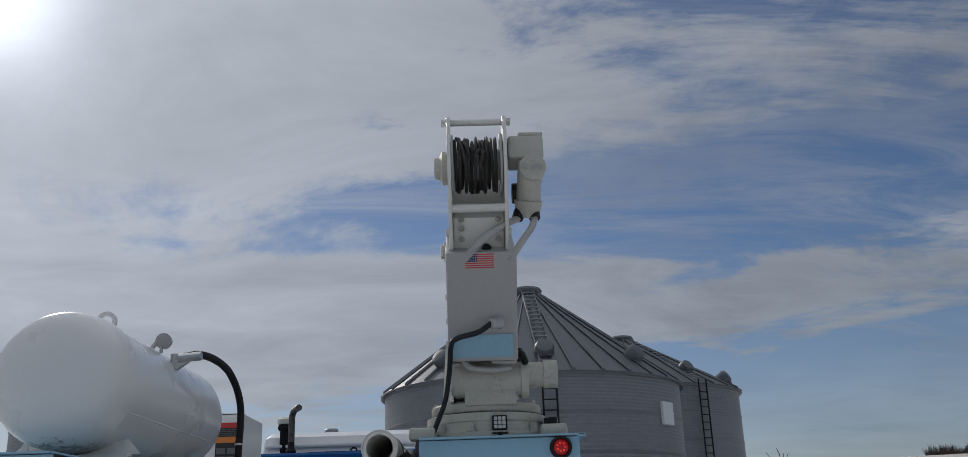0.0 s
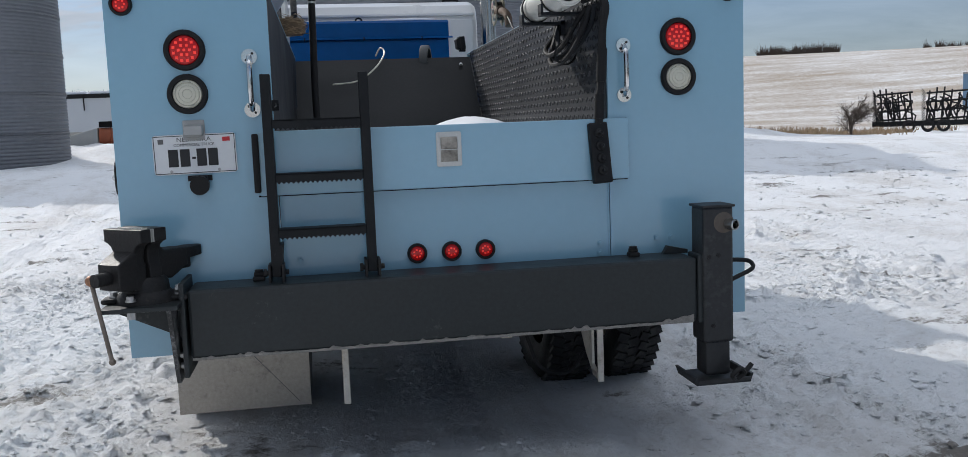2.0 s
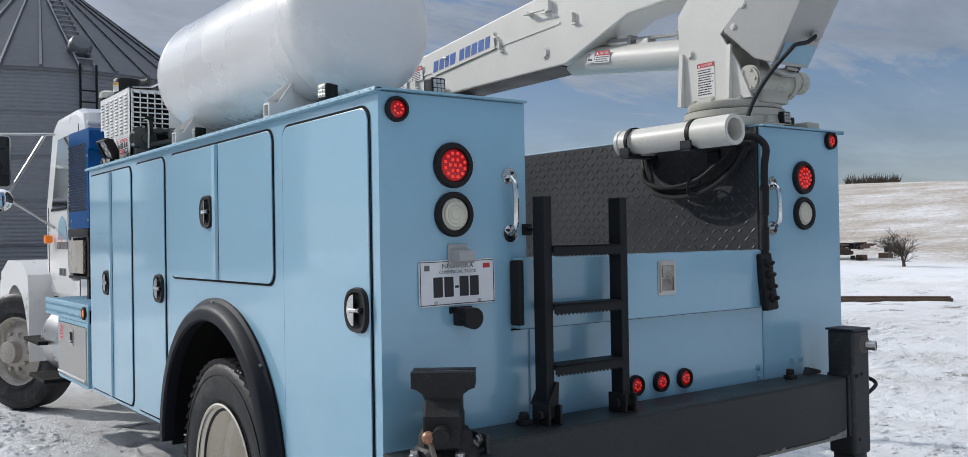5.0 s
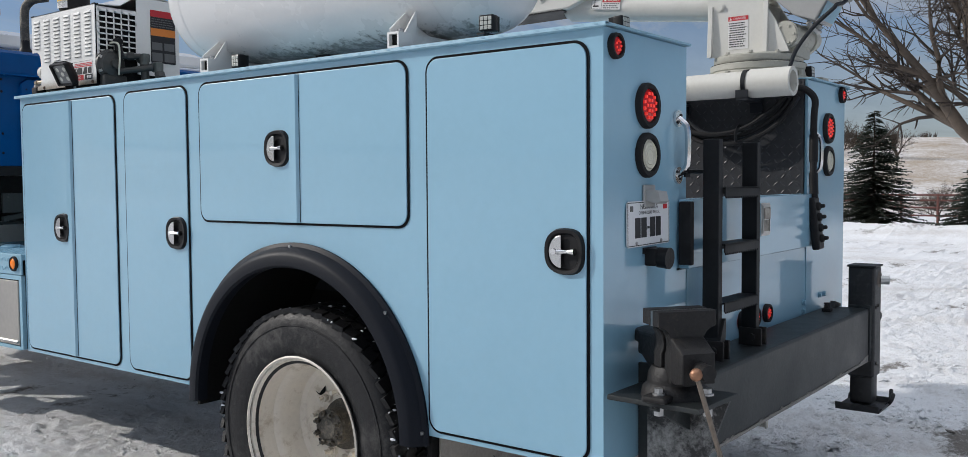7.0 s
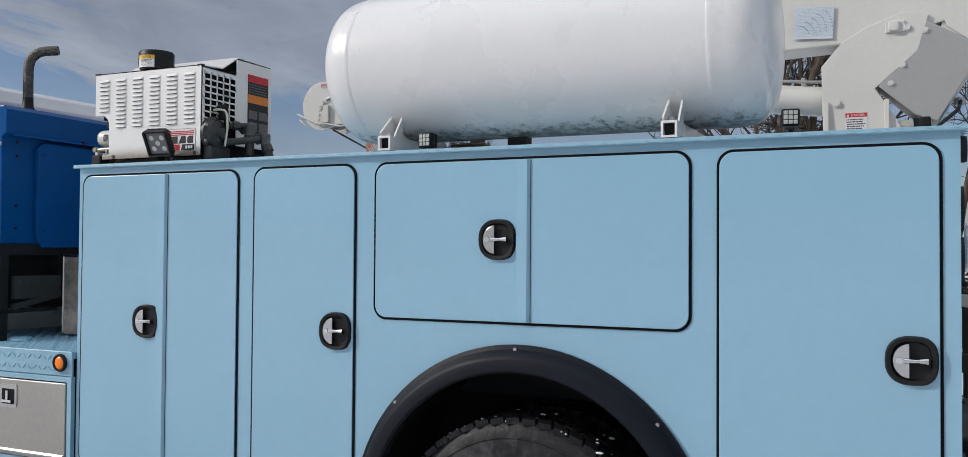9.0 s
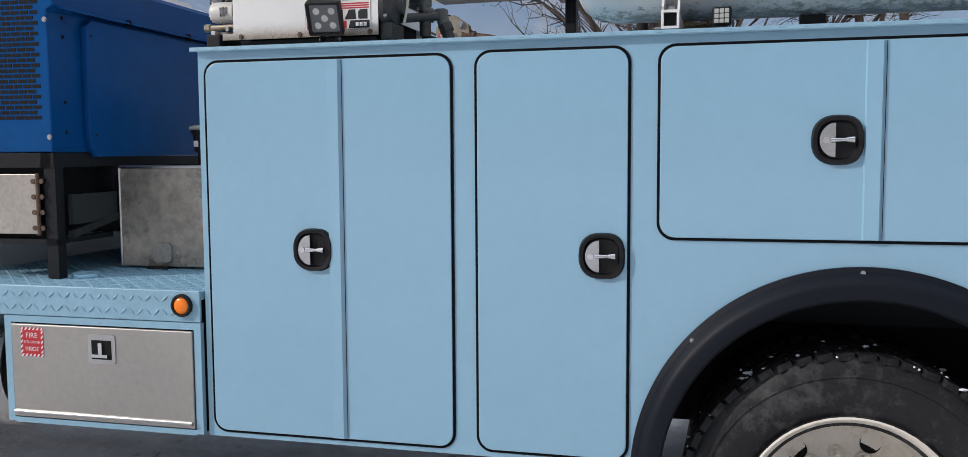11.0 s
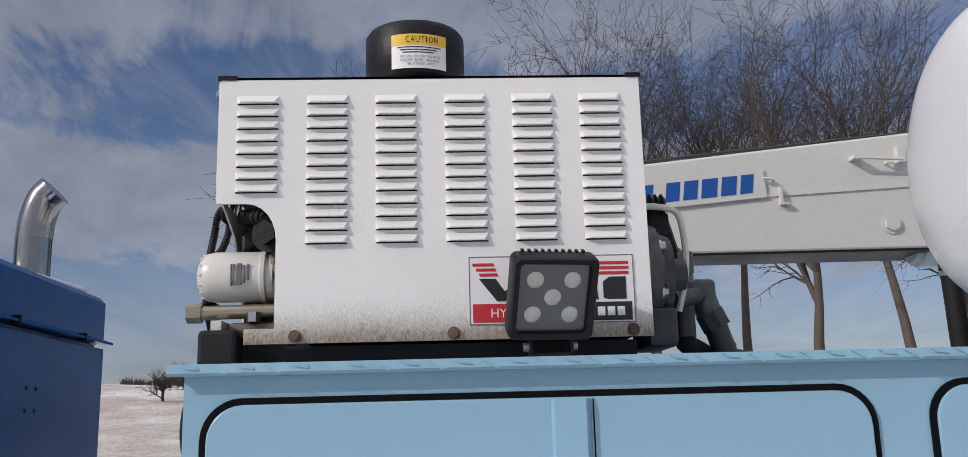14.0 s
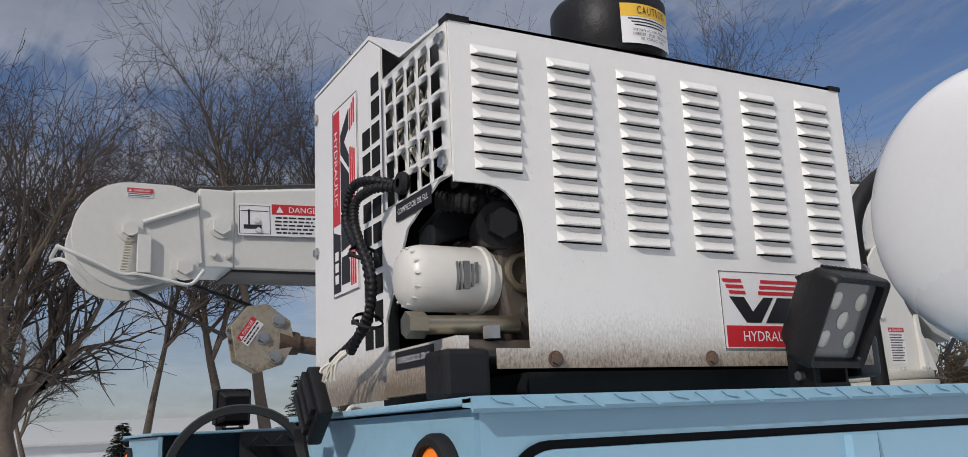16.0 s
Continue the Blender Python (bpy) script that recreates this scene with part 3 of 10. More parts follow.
                    out.append(0.5 * ((2 * b) + (c - a) * t + (2 * a - 5 * b + 4 * c - d) * t * t + (3 * b - a - 3 * c + d) * t ** 3))
            P = [*out, P[-1]]
        up = Vector((0.31, 0.17, 0.94)).normalized()
        rings = []
        for i, p in enumerate(P):
            d = (P[min(i + 1, len(P) - 1)] - P[max(i - 1, 0)]).normalized()
            s = d.cross(up)
            s = s.normalized() if s.length > 1e-4 else d.orthogonal().normalized()
            u = s.cross(d).normalized()
            up = u
            rr = r if r_end is None else r + (r_end - r) * i / (len(P) - 1)
            rings.append([self.bm.verts.new(p + rr * (math.cos(2 * math.pi * k / n) * s + math.sin(2 * math.pi * k / n) * u)) for k in range(n)])
        faces = [self.bm.faces.new(rings[0][::-1]), self.bm.faces.new(rings[-1])]
        for p, q in zip(rings, rings[1:]):
            faces += [self.bm.faces.new((p[k], p[(k + 1) % n], q[(k + 1) % n], q[k])) for k in range(n)]
        bmesh.ops.recalc_face_normals(self.bm, faces=faces)
        return self

    def ball(self, c, r, n=12, squash=(1, 1, 1)):
        m = Matrix.Translation(c) @ Matrix.Diagonal((r * squash[0], r * squash[1], r * squash[2], 1))
        bmesh.ops.create_uvsphere(self.bm, u_segments=n, v_segments=max(6, n * 2 // 3), radius=1.0, matrix=m)
        return self


def mesh_of(name, shape, origin, angle=35):
    me = bpy.data.meshes.new(name)
    if any(origin):
        bmesh.ops.translate(shape.bm, verts=shape.bm.verts, vec=-Vector(origin))
    limit = radians(angle)
    for f in shape.bm.faces:
        f.smooth = True
    shape.bm.normal_update()
    # round surfaces run smooth; a broad flat keeps its own edge against a narrow bevel
    for e in shape.bm.edges:
        if len(e.link_faces) != 2:
            continue
        a, b = (f.calc_area() for f in e.link_faces)
        turn = e.calc_face_angle(0.0)
        e.smooth = turn < limit and not (turn > 0.14 and max(a, b) > 8 * min(a, b))
    shape.bm.to_mesh(me)
    shape.bm.free()
    return me


def thing(name, base, label, category, group="", kind=""):
    ob = new(name)
    ob.location = base
    ob.empty_display_size = 0.1
    ROOT[ob.name] = Vector(base)
    return tagged(ob, label, category, group, kind)


def part(name, shape, material, parent, label="", angle=35):
    """One mesh object under a thing or under a part of it; shapes are in world metres."""
    base = ROOT[parent.name]
    ob = new(name, mesh_of(name, shape, base, angle))
    ob.data.materials.append(material)
    ob.parent = parent
    ROOT[ob.name] = base
    return tagged(ob, label)


def solid(name, shape, material, label, category, group="", kind="", angle=35, base=(0, 0, 0)):
    """A thing or a piece of the setting that is one mesh."""
    ob = new(name, mesh_of(name, shape, base, angle))
    ob.location = base
    ob.data.materials.append(material)
    ROOT[ob.name] = Vector(base)
    return tagged(ob, label, category, group, kind)


def rounded(x0, y0, x1, y1, r, n=5, corners=(1, 1, 1, 1)):
    """Outline of a rectangle with round corners (lower left, lower right, upper right, upper left)."""
    pts = []
    for k, (cx, cy, a) in enumerate(((x0 + r, y0 + r, 180), (x1 - r, y0 + r, 270), (x1 - r, y1 - r, 0), (x0 + r, y1 - r, 90))):
        if corners[k]:
            pts += [(cx + r * math.cos(radians(a + 90 * i / n)), cy + r * math.sin(radians(a + 90 * i / n))) for i in range(n + 1)]
        else:
            pts.append(((x0, y0), (x1, y0), (x1, y1), (x0, y1))[k])
    return pts


class Face:
    """A flat place on a surface: labels and lettering lie on it. u runs right, v up, the third out of it."""

    def __init__(self, origin, right, up):
        r, u = Vector(right).normalized(), Vector(up).normalized()
        n = r.cross(u).normalized()
        u = n.cross(r)
        self.m = Matrix.Translation(origin) @ Matrix((r, u, n)).transposed().to_4x4()

    def rect(self, s, u0, v0, u1, v1, d0=0.0, d1=0.002):
        return s.box(u0, u1, v0, v1, d0, d1, m=self.m)

    def poly(self, s, pts, d0=0.0, d1=0.002):
        return s.prism(pts, "z", d0, d1, m=self.m)


def letters(name, text, face, u, v, height, material, parent, d=0.003, width=None, label=""):
    """Raised lettering in the built-in font, centred at u, v on a face."""
    cu = bpy.data.curves.new(name, "FONT")
    cu.body, cu.size, cu.align_x, cu.align_y, cu.extrude, cu.resolution_u = text, 1.0, "CENTER", "CENTER", 0.0, 2
    tmp = bpy.data.objects.new(name, cu)
    scene.collection.objects.link(tmp)
    me = bpy.data.meshes.new_from_object(tmp.evaluated_get(bpy.context.evaluated_depsgraph_get()))
    bpy.data.objects.remove(tmp)
    xs, ys = [q.co.x for q in me.vertices], [q.co.y for q in me.vertices]
    sy = height / (max(ys) - min(ys))
    sx = width / (max(xs) - min(xs)) if width else sy
    cx, cy = (max(xs) + min(xs)) / 2, (max(ys) + min(ys)) / 2
    base = ROOT[parent.name]
    me.transform(Matrix.Translation(-base) @ face.m @ Matrix.Translation((u, v, d)) @ Matrix.Diagonal((sx, sy, 1, 1)) @ Matrix.Translation((-cx, -cy, 0)))
    ob = new(name, me)
    me.materials.clear()
    me.materials.append(material)
    ob.parent = parent
    ROOT[ob.name] = base
    return tagged(ob, label)


def lines_of_writing(s, face, u0, u1, v0, v1, rows, d=0.002, fill=0.5, seed=1):
    rnd = random.Random(seed)
    step = (v1 - v0) / rows
    for k in range(rows):
        v = v0 + (k + 0.5) * step
        u = u0 + rnd.uniform(0, 0.04) * (u1 - u0)
        end = u1 - rnd.uniform(0, 0.25) * (u1 - u0)
        while u < end - 1e-4:
            w = min(rnd.uniform(0.05, 0.16) * (u1 - u0), end - u)
            face.rect(s, u, v - fill * step / 2, u + w, v + fill * step / 2, d, d + 0.0008)
            u += w + 0.03 * (u1 - u0)
    return s


def danger_label(parent, face, w, h, head="DANGER", head_mat=None, pictogram=False, rows=5, seed=1, name="warning_label", tall=0.28):
    """A warning sticker: white sheet, coloured head with its word, lines of small writing."""
    s = Shape()
    face.rect(s, -w / 2, -h / 2, w / 2, h / 2, 0.0005, 0.0015)
    lab = part(name, s, PAPER, parent, "white warning sticker with a coloured head")
    left = -w / 2
    if pictogram:
        left = -w * 0.12
        s = Shape()
        pl, pr, pb, pt = -w / 2 + 0.01 * w, left - 0.02 * w, -h / 2 + 0.06 * h, h / 2 - 0.06 * h
        for a, b, c, d in ((pl, pb, pr, pb + 0.01 * h), (pl, pt - 0.01 * h, pr, pt), (pl, pb, pl + 0.006 * w, pt), (pr - 0.006 * w, pb, pr, pt), (pl + 0.05 * w, pb + 0.15 * h, pl + 0.25 * w, pb + 0.28 * h), (pl + 0.1 * w, pb + 0.28 * h, pl + 0.12 * w, pb + 0.75 * h), (pl + 0.02 * w, pb + 0.7 * h, pr - 0.02 * w, pb + 0.72 * h)):
            face.rect(s, a, b, c, d, 0.0015, 0.0024)
        part("pictogram", s, INK, lab)
    s = Shape()
    face.rect(s, left, h / 2 - tall * h, w / 2, h / 2, 0.0015, 0.0022)
    part("label_head", s, head_mat or INK_RED, lab)
    cu = (left + w / 2) / 2
    letters("label_word", head, face, cu + 0.08 * w, h / 2 - tall * h / 2, tall * h * 0.55, PAPER if head_mat is None else INK, lab, 0.0027, width=(w / 2 - left) * 0.62)
    s = Shape()
    tri = [(left + 0.05 * w, h / 2 - tall * h * 0.8), (left + 0.05 * w + tall * h * 0.7, h / 2 - tall * h * 0.8), (left + 0.05 * w + tall * h * 0.35, h / 2 - tall * h * 0.2)]
    face.poly(s, tri, 0.0022, 0.0028)
    part("label_triangle", s, PAPER if head_mat is None else INK, lab)
    s = lines_of_writing(Shape(), face, left + 0.03 * w, w / 2 - 0.03 * w, -h / 2 + 0.05 * h, h / 2 - tall * h - 0.04 * h, rows, 0.0015, 0.45, seed)
    tagged(part("small_print", s, INK, lab), kind="stuff")
    return lab


def bolt(parent, at, axis, r=0.012, h=0.012, material=None, name="bolt"):
    a, d = Vector(at), Vector(axis).normalized()
    s = Shape().rod(a, a + d * h * 0.3, r * 1.35, n=12).rod(a, a + d * h, r, n=6)
    return part(name, s, material or ZINC, parent)


def lug_mesh(name, face, w, h, pitch, length, width, height, material, parent, label=""):
    """Raised lugs of tread plate over a w by h patch, alternating slants."""
    verts, faces = [], []
    rows, cols = int(h / pitch), int(w / pitch)
    for i in range(rows):
        for j in range(cols):
            a = radians(45 if (i + j) % 2 else -45)
            ca, sa = math.cos(a), math.sin(a)
            cu, cv = (j + 0.5) * w / cols, (i + 0.5) * h / rows
            k = len(verts)
            for lu, lv, d in ((-length / 2, 0, 0), (0, -width / 2, 0), (length / 2, 0, 0), (0, width / 2, 0), (-length * 0.28, 0, height), (length * 0.28, 0, height)):
                verts.append(face.m @ Vector((cu + lu * ca - lv * sa, cv + lu * sa + lv * ca, d)) - ROOT[parent.name])
            faces += [(k, k + 1, k + 5, k + 4), (k + 1, k + 2, k + 5), (k + 2, k + 3, k + 4, k + 5), (k + 3, k, k + 4)]
    me = bpy.data.meshes.new(name)
    me.from_pydata([tuple(v) for v in verts], [], faces)
    me.materials.append(material)
    ob = new(name, me)
    ob.parent = parent
    ROOT[ob.name] = ROOT[parent.name]
    return tagged(ob, label, kind="stuff")

# ---- ground, sky line and far buildings ----
def smooth(a, b, t):
    t = min(1.0, max(0.0, (t - a) / (b - a)))
    return t * t * (3 - 2 * t)


def skyline(az):
    """Height angle of the land's edge, in degrees, by bearing from the yard."""
    rows = ((-180, 1.6), (-60, 1.9), (-20, 2.35), (0, 2.5), (14, 3.0), (22, 3.5), (40, 3.35), (60, 3.0), (79, 2.6), (88, 1.2), (100, 0.8), (180, 0.9))
    for (a, p), (b, q) in zip(rows, rows[1:]):
        if a <= az <= b:
            return p + (q - p) * smooth(a, b, az)
    return 1.6


def land(x, y):
    r, az = math.hypot(x, y), math.degrees(math.atan2(x, y))
    z = 0.62 * smooth(9, 24, y) * smooth(30, 12, x) * smooth(-60, -30, x)
    z -= 1.05 * smooth(22, 48, x) * smooth(50, 20, y) * smooth(-40, -15, y)
    z -= 0.35 * smooth(25, 60, x) * smooth(20, 45, y)
    z += smooth(66, 330, r) ** 1.15 * 330 * math.tan(radians(skyline(az)))
    z -= 26 * smooth(520, 1500, r)
    if r < 40:
        # tramped, thrown-up snow, thinner where the truck stands
        under = smooth(1.6, 1.1, abs(x)) * smooth(0.0, 0.9, y) * smooth(8.2, 7.4, y)
        rough = 0.016 * noise.noise(Vector((x * 1.7, y * 1.7, 3.0))) + 0.013 * noise.noise(Vector((x * 4.3, y * 4.3, 9.0)))
        if r > 12:
            rough += smooth(12, 17, r) * (0.055 * noise.noise(Vector((x * 0.9, y * 0.9, 14.0))) + 0.045 * abs(noise.noise(Vector((x * 1.6, y * 1.6, 15.0)))))
        if r < 16:
            rough += 0.014 * abs(noise.noise(Vector((x * 8.3, y * 8.3, 5.0)))) + 0.016 * abs(noise.noise(Vector((x * 15.7, y * 15.7, 7.0)))) + 0.013 * noise.noise(Vector((x * 27.0, y * 27.0, 8.0)))
        clods = max(0.0, noise.noise(Vector((x * 3.2, y * 3.2, 21.0))) - 0.22) * 0.045 + max(0.0, noise.noise(Vector((x * 8.4, y * 8.4, 31.0))) - 0.20) * 0.055
        if r < 13:
            clods += max(0.0, noise.noise(Vector((x * 15.0, y * 15.0, 41.0))) - 0.12) * 0.05
        churn = 0.55 + 0.85 * smooth(-0.22, 0.20, noise.noise(Vector((x * 0.8, y * 0.5, 71.0))))
        rough *= churn
        clods *= churn
        rut = 0.0
        for cx, wob in ((-0.15, 0.12), (0.75, 0.10), (-2.25, 0.25), (-3.9, 0.3), (2.9, 0.4), (4.6, 0.3)):
            d = x - cx - wob * math.sin(y * 0.22 + cx)
            rut -= 0.04 * math.exp(-(d / 0.17) ** 2) - 0.018 * math.exp(-((abs(d) - 0.30) / 0.10) ** 2)
        # pressed tread marks of other wheels
        for ax, ay, kx, w in ((-3.1, 0.0, 0.35, 0.13), (-4.6, 2.0, 0.5, 0.13), (2.1, -0.5, -0.3, 0.12), (0.1, -1.4, 0.05, 0.13)):
            d = x - ax - kx * math.sin((y - ay) * 0.35)
            if abs(d) < w:
                rut += (-0.032 + 0.024 * math.sin((y + abs(d) * 1.4) * 2 * math.pi / 0.115)) * smooth(w, w * 0.75, abs(d))
        z += (rough + clods + rut * 0.6) * (1 - 0.45 * under) * smooth(40, 25, r) - 0.03 * under
    # drifts and shovelled heaps
    for hx, hy, sx, sy, hz in ((11.0, 25.0, 2.6, 1.6, 0.62), (8.5, 17.5, 5.0, 1.3, 0.26), (14.0, 14.5, 4.5, 0.8, 0.16), (-7.0, 16.5, 5.0, 1.8, 0.16), (-4.0, 19.5, 4.0, 1.6, 0.16), (-9.0, 12.0, 3.0, 1.5, 0.1), (-7.6, 28.4, 4.0, 2.6, 0.55), (21.0, 3.0, 1.1, 13.0, 0.34)):
        e = math.exp(-((x - hx) / sx) ** 2 - ((y - hy) / sy) ** 2)
        if e > 0.01:
            z += hz * e * (1 + 0.28 * noise.noise(Vector((x * 1.3, y * 1.3, 2.0))))
    return z


def spread(dense0, dense1, step, reach, grow, grow_back):
    out = list(np.arange(dense0, dense1 + 1e-6, step))
    s, v = step, dense1
    while v < reach:
        s *= grow
        v += s
        out.append(v)
    s, v = step, dense0
    while v > -reach:
        s *= grow_back
        v -= s
        out.insert(0, v)
    return out


def build_ground():
    xs, ys = spread(-4.4, 4.4, 0.028, 1600, 1.032, 1.05), spread(-2.4, 6.0, 0.029, 1600, 1.033, 1.09)
    verts = [(x, y, land(x, y)) for y in ys for x in xs]
    w = len(xs)
    faces = [(j * w + i, j * w + i + 1, (j + 1) * w + i + 1, (j + 1) * w + i) for j in range(len(ys) - 1) for i in range(w - 1)]
    me = bpy.data.meshes.new("ground")
    me.from_pydata(verts, [], faces)
    me.shade_smooth()
    me.materials.append(SNOW)
    return tagged(new("ground", me), "trampled, rutted snow over a gravel yard, rising to stubble fields", "snow ground", kind="structure")


build_ground()


def build_clods():
    """Loose lumps of thrown-up snow lying over the yard."""
    rnd = random.Random(77)
    verts, faces = [], []
    ball = [Vector(p).normalized() for p in ((0, 0, 1), (0.9, 0, 0.35), (0.28, 0.85, 0.35), (-0.72, 0.53, 0.35), (-0.72, -0.53, 0.35), (0.28, -0.85, 0.35), (0.9, 0.3, -0.3), (-0.2, 0.95, -0.3), (-0.95, 0, -0.3), (-0.2, -0.95, -0.3))]
    tris = [(0, 1, 2), (0, 2, 3), (0, 3, 4), (0, 4, 5), (0, 5, 1), (1, 6, 2), (2, 6, 7), (2, 7, 3), (3, 7, 8), (3, 8, 4), (4, 8, 9), (4, 9, 5), (5, 9, 6), (5, 6, 1)]
    fields = ((-4.6, -1.15, -2.4, 6.5, 13000), (-3.5, 3.5, -2.4, 0.1, 11000), (1.1, 4.8, -1.5, 5.0, 9000), (-1.1, 1.1, 0.1, 4.0, 2500), (-10.0, 4.0, 4.0, 13.0, 7000), (3.2, 12.0, -1.5, 14.0, 9000))
    spots = [(rnd.uniform(a, b), rnd.uniform(c, d)) for a, b, c, d, n in fields for _ in range(n)]
    for x, y in spots:
        if noise.noise(Vector((x * 0.9, y * 0.9, 55.0))) + 0.7 * noise.noise(Vector((x * 3.1, y * 3.1, 65.0))) < rnd.uniform(-0.45, 0.30):
            continue
        size = rnd.uniform(0.005, 0.013) * (1 + 2.2 * rnd.random() ** 5) * (1.0 + 0.06 * max(0.0, math.hypot(x, y) - 3.5))
        z = land(x, y) - size * 0.15
        turn = rnd.uniform(0, 6.28)
        c, s = math.cos(turn), math.sin(turn)
        sx, sy, sz = rnd.uniform(0.8, 1.7), rnd.uniform(0.8, 1.3), rnd.uniform(0.38, 0.7)
        b = len(verts)
        for p in ball:
            j = size * rnd.uniform(0.7, 1.25)
            u, v = p.x * sx * j, p.y * sy * j
            verts.append((x + u * c - v * s, y + u * s + v * c, z + p.z * sz * j))
        faces += [(b + i, b + j, b + k2) for i, j, k2 in tris]
    me = bpy.data.meshes.new("snow_clods")
    me.from_pydata(verts, [], faces)
    me.materials.append(SNOW)
    tagged(new("snow_clods", me), "loose crumbs and lumps of thrown-up snow", "snow", kind="stuff")


build_clods()


def corrugated(name, dark):
    """Galvanised sheet with close horizontal ribs."""
    m = surface(name, dark, 0.5, 0.35, var=0.12, scale=0.5, fine=6, bump=0.0)
    n, l = m.node_tree.nodes, m.node_tree.links
    bs = n["Principled BSDF"]
    co = n.new("ShaderNodeTexCoord")
    sp = n.new("ShaderNodeSeparateXYZ")
    l.new(co.outputs["Object"], sp.inputs[0])
    k = n.new("ShaderNodeMath")
    k.operation = "MULTIPLY"
    k.inputs[1].default_value = 2 * math.pi / 0.102
    l.new(sp.outputs[2], k.inputs[0])
    s = n.new("ShaderNodeMath")
    s.operation = "SINE"
    l.new(k.outputs[0], s.inputs[0])
    b = n.new("ShaderNodeBump")
    b.inputs["Strength"].default_value, b.inputs["Distance"].default_value = 0.9, 0.02
    l.new(s.outputs[0], b.inputs["Height"])
    l.new(b.outputs[0], bs.inputs["Normal"])
    return m


BIN = corrugated("galvanised_bin_sheet", (0.21, 0.22, 0.24))
BIN_LIGHT = surface("galvanised_light", (0.33, 0.345, 0.37), 0.45, 0.5, var=0.12, scale=0.7, bump=0.02)
ROOF = surface("galvanised_roof", (0.10, 0.107, 0.12), 0.5, 0.25, var=0.2, scale=0.8, fine=5, bump=0.05)
ROOF_DARK = surface("weathered_roof", (0.20, 0.21, 0.23), 0.5, 0.6, var=0.25, scale=0.8, fine=5, bump=0.05)


def grain_bin(cx, cy, r, z0, eave, peak, label, ribs=28, ladder=None, vents=(), wall=BIN, roof=ROOF, stair=False, group="grain bins"):
    t = thing("grain_bin", (cx, cy, z0), label, "grain bin", group)
    # wall of real corrugations, ring by ring
    prof = []
    steps = int((eave - z0) / 0.051)
    for i in range(steps + 1):
        prof.append((r + (0.013 if i % 2 else -0.013), i * (eave - z0) / steps))
    part("wall", Shape().lathe(prof, (cx, cy, z0), (0, 0, 1), 96), wall, t, "ribbed galvanised sheet", angle=20)
    s = Shape()
    for i in range(1, int((eave - z0) / 1.12) + 1):
        z = z0 + i * 1.12
        if z < eave - 0.2:
            s.lathe([(r + 0.010, -0.02), (r + 0.026, -0.02), (r + 0.026, 0.02), (r + 0.010, 0.02)], (cx, cy, z), (0, 0, 1), 64)
    part("ring_seam", s, wall, t)
    cap_r = r * 0.085
    part("roof", Shape().lathe([(r - 0.02, -0.06), (r + 0.14, -0.10), (r + 0.14, -0.05), (cap_r, peak - eave - 0.25), (cap_r, peak - eave - 0.12)], (cx, cy, eave), (0, 0, 1), ribs * 3), roof, t, "conical sheet-metal roof", angle=15)
    for k in range(ribs):
        a = 2 * math.pi * (k + 0.5) / ribs
        d = Vector((math.cos(a), math.sin(a), 0))
        p0, p1 = Vector((cx, cy, eave)) + d * (r + 0.14), Vector((cx, cy, peak - 0.24)) + d * cap_r
        q = Shape().tube([p0 + Vector((0, 0, -0.02)), p1 + Vector((0, 0, 0.03))], 0.055, 4, 0, 0.03)
        part("roof_rib", q, roof, t)
    part("cap", Shape().lathe([(cap_r * 1.25, 0.0), (cap_r * 1.35, 0.12), (cap_r * 1.2, 0.2), (0, 0.26)], (cx, cy, peak - 0.26), (0, 0, 1), 20), roof, t)
    for a, f in vents:
        d = Vector((math.sin(radians(a)), math.cos(radians(a)), 0))
        rr = r * f
        z = eave + (peak - eave) * (1 - f) + 0.1
        p = Vector((cx, cy, z)) + d * rr
        v = Shape().lathe([(0.3, -0.25), (0.3, 0.22), (0.24, 0.32), (0, 0.36)], p, d * 0.75 + Vector((0, 0, 0.5)), 14)
        v.rod(p + d * 0.1, p - d * 0.3 - Vector((0, 0, 0.1)), 0.2, n=10)
        part("roof_vent", v, roof, t)
    if ladder is not None:
        d = Vector((math.sin(radians(ladder)), math.cos(radians(ladder)), 0))
        side = Vector((d.y, -d.x, 0))
        b = Vector((cx, cy, 0)) + d * (r + 0.16)
        s = Shape()
        for q in (-0.2, 0.2):
            s.rod(b + side * q + Vector((0, 0, z0 + 0.6)), b + side * q + Vector((0, 0, eave + 0.1)), 0.03, n=6)
        n = int((eave - z0) / 0.3)
        for i in range(2, n):
            z = z0 + i * 0.3
            s.rod(b - side * 0.2 + Vector((0, 0, z)), b + side * 0.2 + Vector((0, 0, z)), 0.02, n=5)
        part("wall_ladder", s, DARK, t, "dark steel ladder")
        s = Shape()
        p0, p1 = Vector((cx, cy, eave + 0.06)) + d * (r + 0.1), Vector((cx, cy, peak - 0.2)) + d * cap_r
        for q in (-0.2, 0.2):
            s.rod(p0 + side * q, p1 + side * q, 0.03, n=5)
        for i in range(1, 18):
            c = p0.lerp(p1, i / 18) + Vector((0, 0, 0.05))
            s.rod(c - side * 0.2, c + side * 0.2, 0.025, n=5)
        part("roof_ladder", s, ROOF_DARK, t, "steel ladder up the roof")
